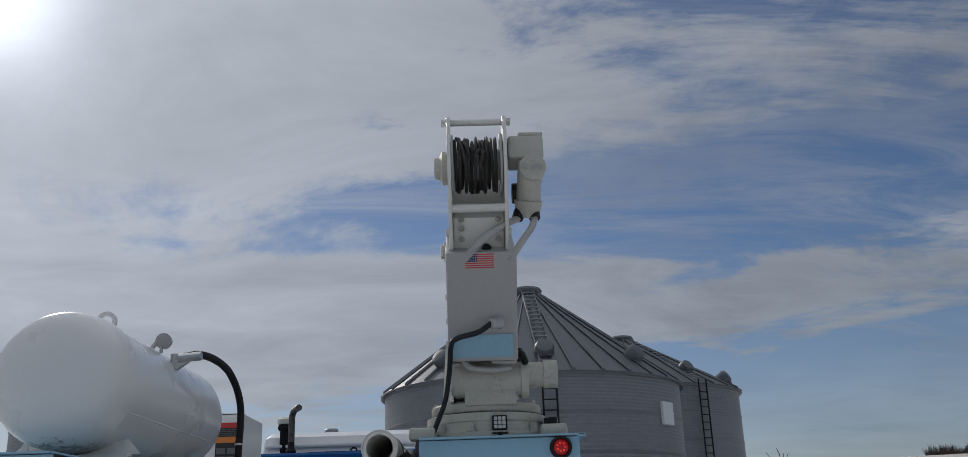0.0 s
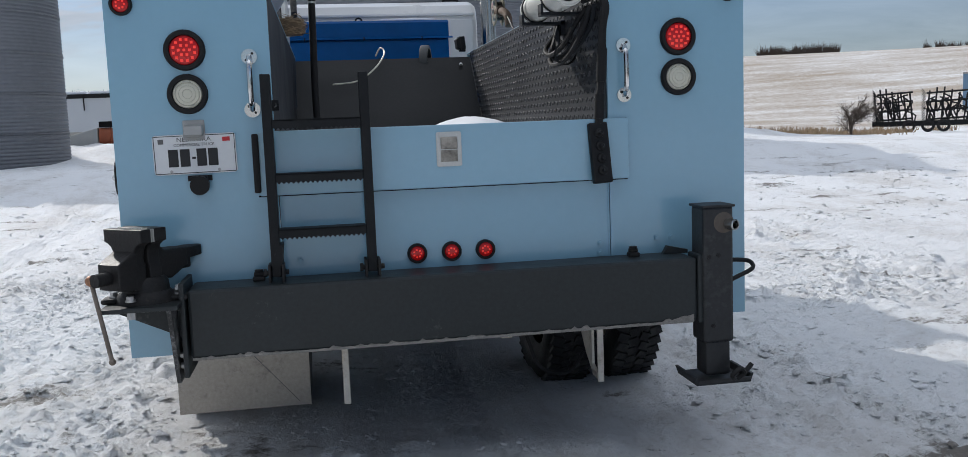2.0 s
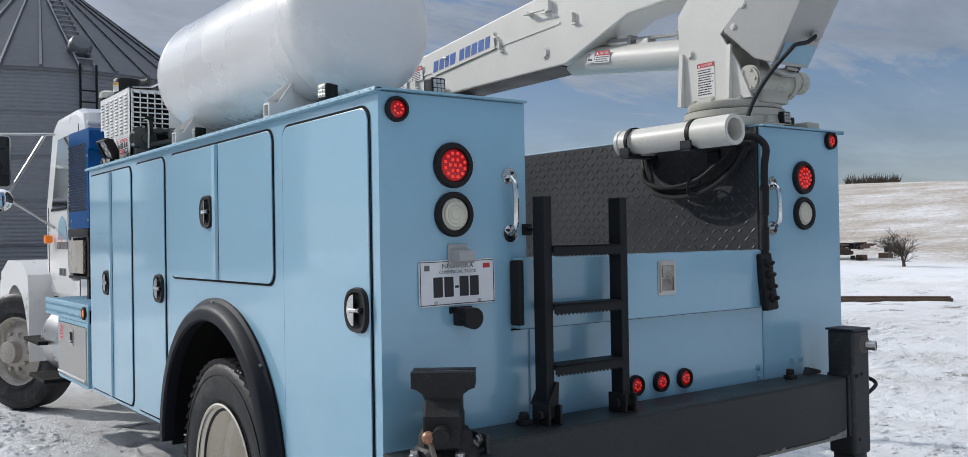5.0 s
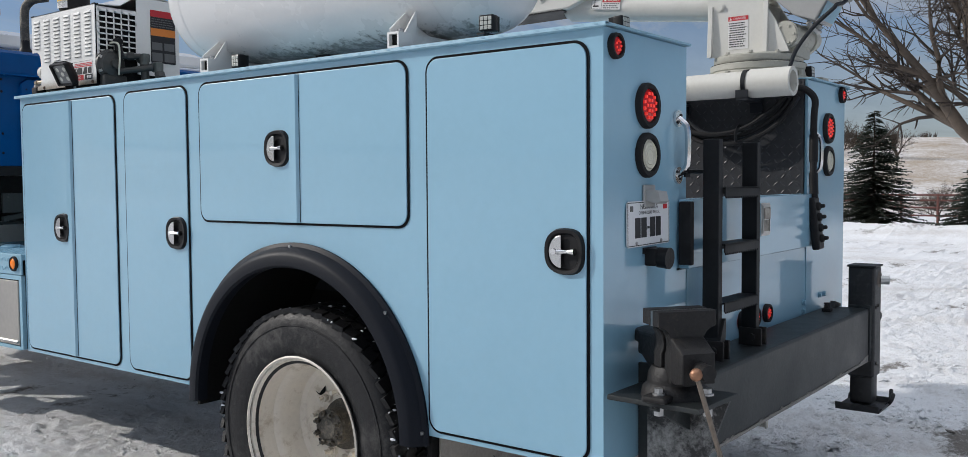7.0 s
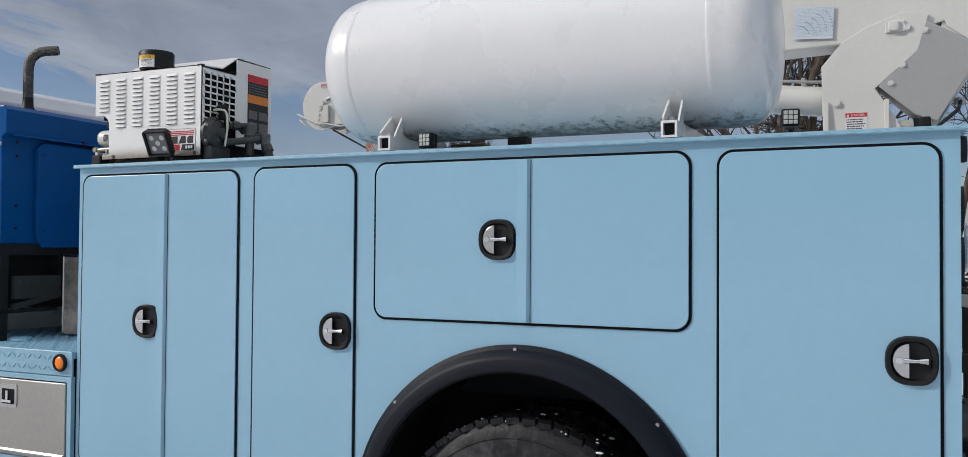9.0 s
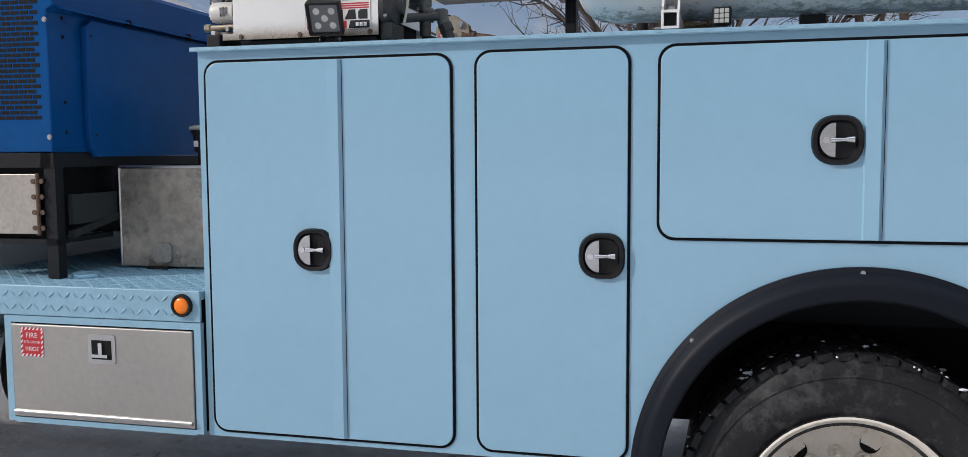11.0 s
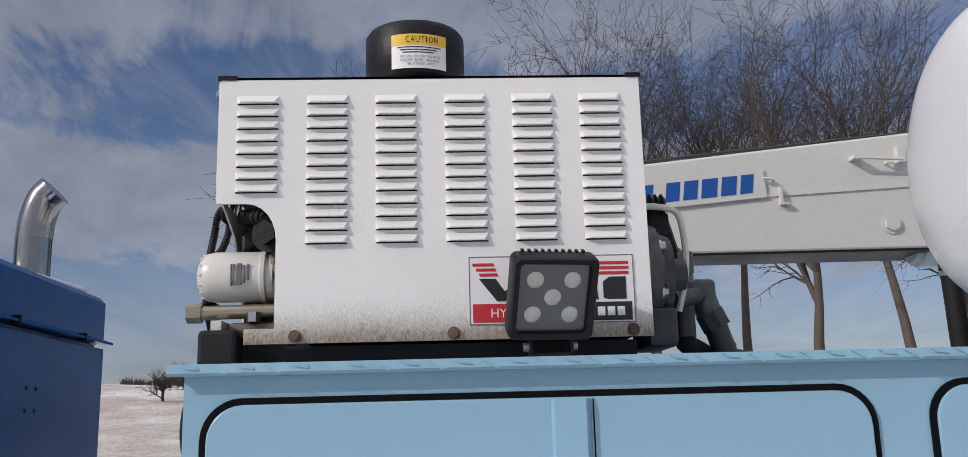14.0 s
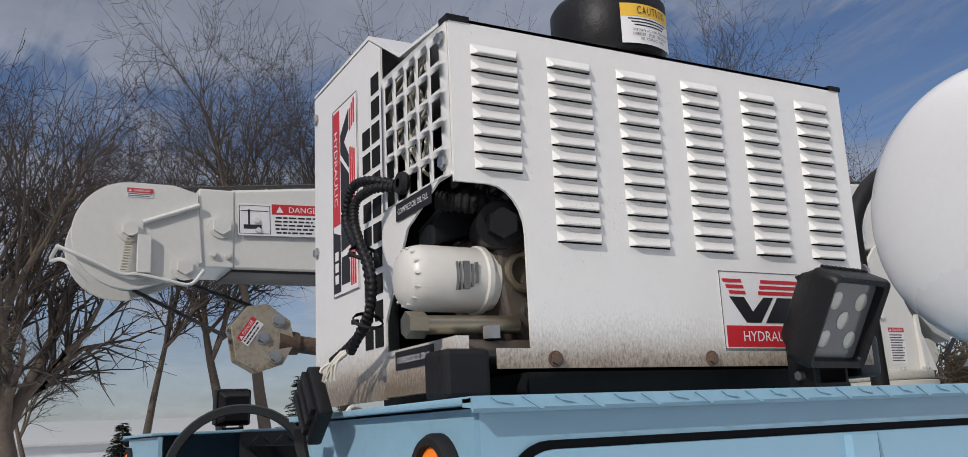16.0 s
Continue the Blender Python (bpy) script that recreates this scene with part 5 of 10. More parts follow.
spruce(42.6, 10.4, 5.7, 5.0, 1)
spruce(41.0, 5.4, 3.6, 4.4, 2)
spruce(41.5, -1.2, 3.8, 3.2, 3)
spruce(58.0, -14.0, 7.0, 5.0, 5)

# dry grass along the field's edge, and woods on the skyline
s_v, s_f = [], []
rnd = random.Random(8)
for k in range(3200):
    t = rnd.random()
    x = 16 + 20 * t + rnd.gauss(0, 0.9)
    y = 33.5 + 14 * t + rnd.gauss(0, 0.8)
    if noise.noise(Vector((x * 0.25, y * 0.25, 0))) < -0.05:
        continue
    z = land(x, y)
    a, h, w = rnd.uniform(0, 3.14), rnd.uniform(0.15, 0.45), rnd.uniform(0.02, 0.05)
    b = len(s_v)
    s_v += [(x - w * math.cos(a), y - w * math.sin(a), z - 0.02), (x + w * math.cos(a), y + w * math.sin(a), z - 0.02), (x + rnd.gauss(0, 0.15), y + rnd.gauss(0, 0.15), z + h)]
    s_f.append((b, b + 1, b + 2))
me = bpy.data.meshes.new("dry_grass")
me.from_pydata(s_v, [], s_f)
me.materials.append(SEDGE)
tagged(new("dry_grass", me), "tufts of dry brown grass along the field edge", "dry grass", kind="stuff")

s_v, s_f = [], []
for az0, az1, n, hmax in ((14.5, 17.8, 160, 5.0), (26.5, 31.0, 220, 6.5), (46.5, 47.6, 40, 4.5), (52.0, 55.5, 130, 6.5), (58.2, 61.0, 90, 6.5), (-16, -2, 420, 5.5), (35.5, 41.0, 130, 4.5), (73, 79, 70, 4), (84, 140, 900, 9), (-60, -30, 400, 8), (70.5, 74.5, 120, 6.0)):
    for k in range(n):
        az = rnd.uniform(az0, az1)
        d = rnd.uniform(315, 335)
        x, y = d * math.sin(radians(az)), d * math.cos(radians(az))
        z = land(x, y)
        h = 0.5 * hmax * rnd.uniform(0.35, 1.0)
        for q in range(13):
            lean = Vector((rnd.gauss(0, 0.30), rnd.gauss(0, 0.30), rnd.uniform(0.55, 1.0))) * h
            c = Vector((x, y, z - 1.4 + rnd.uniform(0.0, 0.5) * h))
            w = Vector((math.cos(radians(az)), -math.sin(radians(az)), 0)) * rnd.uniform(0.05, 0.16)
            b = len(s_v)
            s_v += [tuple(c - w), tuple(c + w), tuple(c + lean + Vector((0, 0, 1.4)))]
            s_f.append((b, b + 1, b + 2))
me = bpy.data.meshes.new("far_woods")
me.from_pydata(s_v, [], s_f)
me.materials.append(BARK_DARK)
tagged(new("far_woods", me), "dark shelter belts and woods on the skyline", "far woods", kind="stuff")

# ---- the service truck ----
LEN, HALF, TOP, LOW = 3.645, 1.258, 1.945, 0.555
AXLE_Y, AXLE_Z = 1.440, 0.428
ARCH = (1.418, 0.53, 0.672)
truck = thing("service_truck", (0, 3.0, 0), "light blue mechanic's service truck with a white cab", "truck")


def arch_side(x0, x1):
    cy, cz, r = ARCH
    pts = [(0, LOW), (cy - r, LOW)]
    pts += [(cy + r * math.cos(radians(a)), cz + r * math.sin(radians(a))) for a in range(177, 2, -5)]
    pts += [(cy + r, LOW), (LEN, LOW), (LEN, TOP), (0, TOP)]
    return Shape().prism(pts, "x", x0, x1)


for sgn, tag in ((-1, "near"), (1, "far")):
    xo, xi = sgn * HALF, sgn * 0.667
    part("side_panel", arch_side(xo, xo - sgn * 0.012), BLUE, truck, "light blue side panel with a wheel arch")
    if sgn < 0:
        part("inner_panel", Shape().box(xi, xi - sgn * -0.012, 0.012, LEN - 0.012, 0.95, TOP - 0.004), DARK_GREY, truck, "dark slate inner panel")
    s = Shape().box(xo - sgn * 0.012, xi, 0.0, 0.012, LOW, TOP - 0.003)
    part("rear_panel", s, BLUE, truck, "light blue rear panel")
    part("front_panel", Shape().box(xo - sgn * 0.012, xi, LEN - 0.012, LEN, LOW, TOP - 0.003), BLUE_DIRTY, truck)
    part("bottom_panel", Shape().box(xo - sgn * 0.012, xi, 0.012, ARCH[0] - ARCH[2] - 0.02, LOW, LOW + 0.01).box(xo - sgn * 0.012, xi, ARCH[0] + ARCH[2] + 0.02, LEN - 0.012, LOW, LOW + 0.01), DARK, truck)
    # roof of the side pack with its rolled drip lip
    s = Shape().box(xo + sgn * 0.020, xi, -0.02, LEN + 0.018, TOP, TOP + 0.008, 0.002)
    s.prism([(xo + sgn * 0.022, TOP + 0.008), (xo + sgn * 0.024, TOP - 0.004), (xo + sgn * 0.021, TOP - 0.008), (xo + sgn * 0.016, TOP - 0.003), (xo, TOP - 0.002), (xo, TOP + 0.006)], "y", -0.02, LEN + 0.018)
    roof = part("pack_roof", s, BLUE_DIRTY, truck, "weathered light blue tread-plate top with a drip lip")
    for k in range(101):
        y = 0.0 + k * 0.0362
        part("lip_lug", Shape().prism([(y, TOP - 0.006), (y + 0.006, TOP - 0.006), (y + 0.026, TOP + 0.006), (y + 0.020, TOP + 0.006)] if k % 2 else [(y, TOP - 0.001), (y + 0.018, TOP + 0.002), (y + 0.024, TOP + 0.006), (y + 0.004, TOP + 0.004)], "x", xo + sgn * 0.0225, xo + sgn * 0.0255), BLUE_DIRTY, roof) if sgn < 0 else None
    part("lip_weld", Shape().tube([(xo + sgn * 0.002, 0.0, TOP - 0.004), (xo + sgn * 0.002, LEN, TOP - 0.004)], 0.004, 6, 0), BLUE_DIRTY, roof)
    # wheel well
    cy, cz, r = ARCH
    s = Shape()
    ring = [(cy + (r + 0.01) * math.cos(radians(a)), cz + (r + 0.01) * math.sin(radians(a))) for a in range(185, -6, -10)]
    ring += [(cy + (r + 0.03) * math.cos(radians(a)), cz + (r + 0.03) * math.sin(radians(a))) for a in range(-5, 186, 10)]
    s.prism(ring, "x", xo - sgn * 0.012, xi)
    s.box(xi, xi - sgn * 0.02, cy - r, cy + r, LOW, 1.25)
    part("wheel_well", s, DARK, truck, "dark wheel well liner")

# black fender flare over the near rear wheel
s = Shape()
cy, cz, r = ARCH
prev = None
rings = []
prof = ((r + 0.028, -HALF - 0.001), (r + 0.028, -HALF - 0.012), (r + 0.012, -HALF - 0.020), (r - 0.005, -HALF - 0.052), (r - 0.024, -HALF - 0.062), (r - 0.062, -HALF - 0.062), (r - 0.070, -HALF - 0.052), (r - 0.066, -HALF - 0.001))
for a in range(-2, 184, 3):
    ca, sa = math.cos(radians(a)), math.sin(radians(a))
    rings.append([s.bm.verts.new((x, cy + q * ca, cz + q * sa * 1.0)) for q, x in prof])
fs = [s.bm.faces.new(rings[0]), s.bm.faces.new(rings[-1][::-1])]
for p, q in zip(rings, rings[1:]):
    fs += [s.bm.faces.new((p[k], q[k], q[(k + 1) % len(prof)], p[(k + 1) % len(prof)])) for k in range(len(prof))]
bmesh.ops.recalc_face_normals(s.bm, faces=fs)
flare = part("fender_flare", s, FLARE, truck, "black rubber fender flare")
for a in (3, 42, 89, 138, 177):
    q = r + 0.012
    part("flare_screw", Shape().rod((-HALF - 0.018, cy + q * math.cos(radians(a)), cz + q * math.sin(radians(a))), (-HALF - 0.026, cy + q * math.cos(radians(a)), cz + q * math.sin(radians(a))), 0.007, n=10), ZINC, flare)


def latch(door, y, z, w=0.150, h=0.150):
    """Black oval dish with a chrome T-handle in it; the half-round plate lies towards the front."""
    x = -HALF
    pts = []
    n = 28
    for k in range(n):
        a = 2 * math.pi * k / n
        e = 0.62 if math.cos(a) < 0 else 0.85
        pts.append((y + w / 2 * math.copysign(abs(math.cos(a)) ** e, math.cos(a)), z + h / 2 * math.copysign(abs(math.sin(a)) ** 0.8, math.sin(a))))
    inner = [(y + (p - y) * 0.78, z + (q - z) * 0.80) for p, q in pts]
    s = Shape()
    rims = [[s.bm.verts.new((xx, p, q)) for p, q in ring] for ring, xx in ((pts, x - 0.008), ([(y + (p - y) * 0.93, z + (q - z) * 0.94) for p, q in pts], x - 0.022), (inner, x - 0.020), ([(y + (p - y) * 0.70, z + (q - z) * 0.72) for p, q in pts], x - 0.0085))]
    fs = []
    for p, q in zip(rims, rims[1:]):
        fs += [s.bm.faces.new((p[k], p[(k + 1) % n], q[(k + 1) % n], q[k])) for k in range(n)]
    fs.append(s.bm.faces.new(rims[-1]))
    bmesh.ops.recalc_face_normals(s.bm, faces=fs)
    lt = part("latch", s, PLASTIC, door, "black oval latch dish with a chrome T-handle")
    s = Shape()
    half = [(y + 0.006 + 0.046 * math.sin(radians(a)), z + 0.052 * math.cos(radians(a))) for a in range(0, 181, 12)]
    part("latch_plate", Shape().prism(half, "x", x - 0.017, x - 0.024, 0.002), LATCH_PLATE, door, "half-round steel latch plate")
    s = Shape()
    s.rod((x - 0.024, y + 0.020, z), (x - 0.024, y - 0.026, z + 0.001), 0.009, 0.0055, n=12)
    s.rod((x - 0.024, y - 0.022, z + 0.001), (x - 0.024, y - 0.046, z + 0.001), 0.008, 0.012, n=12)
    s.rod((x - 0.018, y + 0.034, z), (x - 0.028, y + 0.034, z), 0.010, n=12)
    ROOT.setdefault(lt.name, ROOT[door.name])
    part("t_handle", s, CHROME, door, "chrome T-handle")
    return lt


def door(name, y0, y1, z0, z1, r, split=None, latch_at=None, label="light blue compartment door with a black seal"):
    """A flush compartment door: round-cornered panel, rubber seal showing round it."""
    sx = -HALF
    outer, mid, inn = rounded(y0, z0, y1, z1, r, 7), rounded(y0 + 0.009, z0 + 0.009, y1 - 0.009, z1 - 0.009, r - 0.007, 7), None
    d = part(name, Shape().prism(mid, "x", sx - 0.002, sx - 0.008, 0.0025), BLUE, truck, label)
    part("door_seal", Shape().prism(outer, "x", sx - 0.0005, sx - 0.0035), SEAL, d, "black rubber seal")
    if split:
        s = Shape().prism([(sx - 0.006, split + 0.029), (sx - 0.017, split + 0.024), (sx - 0.019, split - 0.018), (sx - 0.006, split - 0.028)], "z", z0 + 0.012, z1 - 0.012)
        part("door_astragal", s, BLUE, d, "light blue cover strip")
        part("door_gap", Shape().box(sx - 0.0065, sx - 0.0095, split - 0.0302, split - 0.0285, z0 + 0.012, z1 - 0.012), SEAL, d)
    if latch_at:
        latch(d, *latch_at)
    return d


door("compartment_door", 0.048, 0.718, 0.572, 1.908, 0.055, None, (0.135, 1.245), "tall light blue rear compartment door")
door("compartment_door", 0.800, 2.040, 1.300, 1.912, 0.055, 1.408, (1.510, 1.610), "wide light blue compartment door over the wheel arch")
door("compartment_door", 2.122, 2.632, 0.572, 1.912, 0.055, None, (2.212, 1.246), "tall narrow light blue compartment door")
door("compartment_door", 2.705, 3.622, 0.572, 1.908, 0.055, 3.126, (3.213, 1.246), "tall double light blue compartment door")


def ring_lamp(name, x, z, r, lens_mat, parent, kind="led", y=0.0, label=""):
    """A round lamp in a black grommet, facing the rear."""
    s = Shape().lathe([(r, 0.0), (r, 0.012), (r * 0.94, 0.020), (r * 0.76, 0.020), (r * 0.72, 0.010)], (x, y, z), (0, -1, 0), 40)
    g = part(name, s, RUBBER, parent, label)
    rl = r * 0.73
    s = Shape().lathe([(0, 0.018), (rl * 0.6, 0.017), (rl * 0.93, 0.013), (rl, 0.008)], (x, y, z), (0, -1, 0), 32)
    part("lens", s, lens_mat, g)
    if kind == "led":
        s = Shape()
        spots = [(0, 0)] + [(0.36 * rl * math.cos(a), 0.36 * rl * math.sin(a)) for a in np.linspace(0, 2 * math.pi, 6, endpoint=False)] + [(0.72 * rl * math.cos(a), 0.72 * rl * math.sin(a)) for a in np.linspace(0.26, 0.26 + 2 * math.pi, 12, endpoint=False)]
        if r < 0.05:
            spots = [(0.5 * rl * math.cos(a), 0.5 * rl * math.sin(a)) for a in np.linspace(0, 2 * math.pi, 7, endpoint=False)]
        for u, v in spots:
            d = rl * (0.11 if r > 0.05 else 0.14)
            s.block(x + u, y - 0.0165, z + v, d * 1.5, 0.007, d * 1.5, 0.0)
        part("led_cluster", s, RED_LED, g, "lit red diodes")
    elif kind == "ribs":
        s = Shape()
        for q in (0.85, 0.62, 0.38):
            s.lathe([(rl * q, 0.012), (rl * q - 0.003, 0.0195), (rl * q - 0.006, 0.012)], (x, y, z), (0, -1, 0), 32)
        part("lens_rings", s, lens_mat, g)
    return g


for x, zz in ((-0.978, 0.0), (0.969, 0.008)):
    ring_lamp("tail_lamp", x, 1.716 + zz, 0.076, RED_LENS, truck, "led", label="lit round red tail lamp in a black ring")
    ring_lamp("reversing_lamp", x, 1.553 + zz, 0.075, CLEAR_LENS, truck, "ribs", label="unlit round white lamp in a black ring")
for x, z in ((-1.193, 1.888), (1.188, 1.904)):
    ring_lamp("clearance_lamp", x, z, 0.041, RED_LENS, truck, "led", label="small lit red lamp")
for x in (-0.140, -0.001, 0.137):
    ring_lamp("marker_lamp", x, 0.895, 0.040, RED_LENS, truck, "led", label="small lit red lamp in a grey ring")


def grab_handle(x, z0, z1):
    s = Shape()
    for z in (z0, z1):
        s.rod((x, -0.001, z), (x, -0.010, z), 0.030, n=18)
    up = 1
    s.tube([(x, -0.008, z0), (x, -0.022, z0 + 0.012), (x, -0.040, z0 + 0.035), (x, -0.044, (z0 + z1) / 2), (x, -0.040, z1 - 0.035), (x, -0.022, z1 - 0.012), (x, -0.008, z1)], 0.011, 10, 5)
    h = part("grab_handle", s, CHROME, truck, "chrome grab handle")
    for z in (z0, z1):
        for q in (-0.012, 0.012):
            part("screw", Shape().rod((x + q, -0.010, z + (q if z > (z0 + z1) / 2 else -q)), (x + q, -0.014, z + (q if z > (z0 + z1) / 2 else -q)), 0.005, n=8), IRON, h)


grab_handle(-0.744, 1.487, 1.686)
grab_handle(0.735, 1.495, 1.694)

# lower rear wall and the tailgate
part("lower_rear_wall", Shape().box(-0.664, 0.664, 0.001, 0.012, 0.60, 1.16), BLUE, truck)
for a in (-0.661, 0.656):
    part("wall_seam", Shape().box(a, a + 0.005, -0.003, 0.001, 0.83, 1.16), BLUE_DIRTY, truck)
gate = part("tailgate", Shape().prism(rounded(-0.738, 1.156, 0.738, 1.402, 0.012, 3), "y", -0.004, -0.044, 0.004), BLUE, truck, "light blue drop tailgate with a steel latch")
part("tailgate_top", Shape().box(-0.664, 0.664, -0.002, 0.05, 1.36, 1.402, 0.003), BLUE_DIRTY, gate)
# thin dark strips put in for the shadow along the gate's edges
part("gate_gap", Shape().box(-0.742, 0.743, -0.0005, -0.0035, 1.150, 1.157).box(0.737, 0.744, -0.0005, -0.0035, 1.150, 1.402), SEAL, gate, "dark strips standing for the shadow line round the gate")
part("bump_strip", Shape().box(-0.752, -0.728, -0.062, -0.010, 1.170, 1.395, 0.006), RUBBER, gate, "black rubber bump strip")
s = Shape()
pl = rounded(-0.050, 1.238, 0.050, 1.374, 0.008, 3)
s.prism(pl, "y", -0.044, -0.048, 0.001)
for a, b, c, d in ((-0.040, 1.248, 0.040, 1.256), (-0.040, 1.356, 0.040, 1.364), (-0.040, 1.256, -0.034, 1.356), (0.034, 1.256, 0.040, 1.356)):
    s.box(a, c, -0.048, -0.053, b, d)
lt = part("gate_latch", s, STEEL, truck, "stainless paddle latch")
part("paddle", Shape().box(-0.033, 0.033, -0.049, -0.058, 1.306, 1.354, 0.004), ALU, lt)
part("latch_dish", Shape().box(-0.033, 0.033, -0.048, -0.0495, 1.257, 1.303, 0.0), ALU, lt)
for x, z in ((-0.600, 0.893), (-0.598, 0.846), (0.622, 0.889), (0.622, 0.848), (0.864, 0.900), (0.931, 0.899)):
    bolt(truck, (x, 0, z), (0, -1, 0), 0.011, 0.014, BLUE_DIRTY)

# licence plate, its lamp and a trailer plug
plate = thing("licence_plate", (-0.967, -0.004, 1.254), "white licence plate with dark lettering on the rear panel", "licence plate")
pf = Face((-0.967, -0.004, 1.3275), (1, 0, 0.012), (0, 0, 1))
s = Shape()
pf.poly(s, rounded(-0.1525, -0.075, 0.1525, 0.075, 0.012, 4), 0.0, 0.003)
part("plate_sheet", s, PLATE, plate)
s = Shape()
for a, b, c, d in ((-0.149, -0.0715, 0.149, -0.069), (-0.149, 0.069, 0.149, 0.0715), (-0.149, -0.07, -0.1465, 0.07), (0.1465, -0.07, 0.149, 0.07)):
    pf.rect(s, a, b, c, d, 0.003, 0.004)
part("plate_border", s, INK, plate)
letters("plate_word", "NEBRASKA", pf, 0.0, 0.056, 0.016, INK, plate, 0.0045, width=0.125)
letters("plate_word", "COMMERCIAL TRUCK", pf, 0.0, 0.036, 0.011, INK, plate, 0.0045, width=0.150)
s = Shape()
for k, (u, w) in enumerate(((-0.080, 0.036), (-0.037, 0.036), (-0.005, 0.014), (0.024, 0.036), (0.066, 0.036), (0.0, 0.0))):
    if w:
        s = Shape()
        pf.rect(s, u - w / 2, -0.046 if w > 0.02 else -0.018, u + w / 2, 0.020 if w > 0.02 else -0.010, 0.003, 0.0045)
        part("plate_bar", s, INK, plate)
s = Shape()
pf.rect(s, -0.132, 0.042, -0.112, 0.060, 0.003, 0.0042)
part("sticker", s, INK_GREY, plate)
s = Shape()
pf.rect(s, 0.104, 0.044, 0.132, 0.060, 0.003, 0.0042)
part("sticker", s, INK_RED, plate)
s = Shape()
for u in (-0.09, 0.085):
    p = pf.m @ Vector((u, -0.063, 0.003))
    s.rod(p, p + Vector((0, -0.004, 0)), 0.006, n=10)
part("screw", s, ZINC, plate)
s = Shape().box(-1.005, -0.925, -0.001, -0.010, 1.380, 1.455, 0.004)
s.prism([(-0.002, 1.440), (-0.055, 1.432), (-0.062, 1.400), (-0.050, 1.392), (-0.010, 1.400)], "x", -0.995, -0.930, 0.003)
lamp = part("plate_lamp", s, CRANE_GREY, truck, "grey plate lamp bracket")
s = Shape().box(-0.985, -0.925, 0, -0.040, 1.185, 1.244, 0.004).rod((-0.950, -0.035, 1.212), (-0.950, -0.075, 1.210), 0.034, 0.036, 18).box(-1.000, -0.91, 0, -0.006, 1.225, 1.246)
part("trailer_plug", s, PLASTIC, truck, "black trailer socket")

# bed: floor, inclined bulkhead, tread-plate side, snow
part("bed_floor", Shape().box(-0.66, 0.66, 0.05, 3.4, 1.10, 1.13), DARK, truck)
s = Shape().prism([(2.62, 1.13), (3.36, 1.905), (3.40, 1.905), (2.66, 1.13)], "x", -0.660, 0.642)
part("bulkhead", s, BLACK, truck, "black sloping bulkhead plate")
bolt(truck, (0.56, 3.285, 1.845), (0, -0.72, 0.69), 0.010, 0.012)
side = part("tread_plate_side", Shape().box(0.655, 0.667, 0.015, 3.42, 0.95, TOP), PLATE_DARK, truck, "dark grey tread-plate inner side")
lug_mesh("tread_lug", Face((0.655, 3.40, 1.14), (0, -1, 0), (0, 0, 1)), 3.38, 0.80, 0.036, 0.034, 0.010, 0.0035, PLATE_DARK, side)
part("bed_frame_rail", Shape().box(-0.45, -0.36, 0.2, 6.9, 0.72, 0.95).box(0.36, 0.45, 0.2, 6.9, 0.72, 0.95), DARK, truck, "dark chassis rails")
s = Shape()
sv = []
nx, ny = 26, 34
for j in range(ny + 1):
    for i in range(nx + 1):
        x, y = -0.655 + 1.305 * i / nx, 0.05 + 2.75 * j / ny
        h = 1.19 + 0.19 * math.exp(-((x - 0.45) / 0.38) ** 2 - ((y - 2.2) / 0.8) ** 2) + 0.04 * noise.noise(Vector((x * 3, y * 3, 1)))
        h += 0.06 * smooth(-0.2, 0.3, x)
        sv.append(s.bm.verts.new((x, y, h)))
for j in range(ny):
    for i in range(nx):
        k = j * (nx + 1) + i
        s.bm.faces.new((sv[k], sv[k + 1], sv[k + nx + 2], sv[k + nx + 1]))
solid("snow_drift", s, SNOW_LOOSE, "drift of clean snow lying in the truck bed", "snow", angle=80)

wire = solid("loose_cable", Shape().tube([(-0.40, 3.14, 1.718), (-0.22, 3.12, 1.738), (-0.08, 3.15, 1.837), (-0.012, 3.25, 1.94), (-0.035, 3.33, 1.985), (-0.07, 3.372, 1.93)], 0.006, 8, 6), CLEAR_LENS, "loose pale cable curling out over the bulkhead", "cable")

# ---- bumper, jack legs, hitch ----
bumper = part("bumper", Shape().box(-1.005, 0.955, -0.215, -0.012, 0.582, 0.838, 0.012), BLACK_WORN, truck, "black steel box bumper")
part("bumper_flange", Shape().box(-1.030, -1.012, -0.235, 0.0, 0.520, 0.868, 0.003), BLACK_WORN, bumper)
for z in (0.56, 0.60, 0.85):
    bolt(bumper, (-1.030, -0.20, z), (-1, 0, 0), 0.012, 0.014, ZINC)
for x in (-0.755, 0.735):
    s = Shape().box(x - 0.022, x + 0.022, -0.10, -0.06, 0.838, 0.855, 0.003).box(x - 0.018, x + 0.018, -0.09, -0.07, 0.855, 0.872, 0.003).rod((x, -0.08, 0.872), (x, -0.08, 0.880), 0.016, n=10)
    part("camera_mount", s, IRON, bumper)


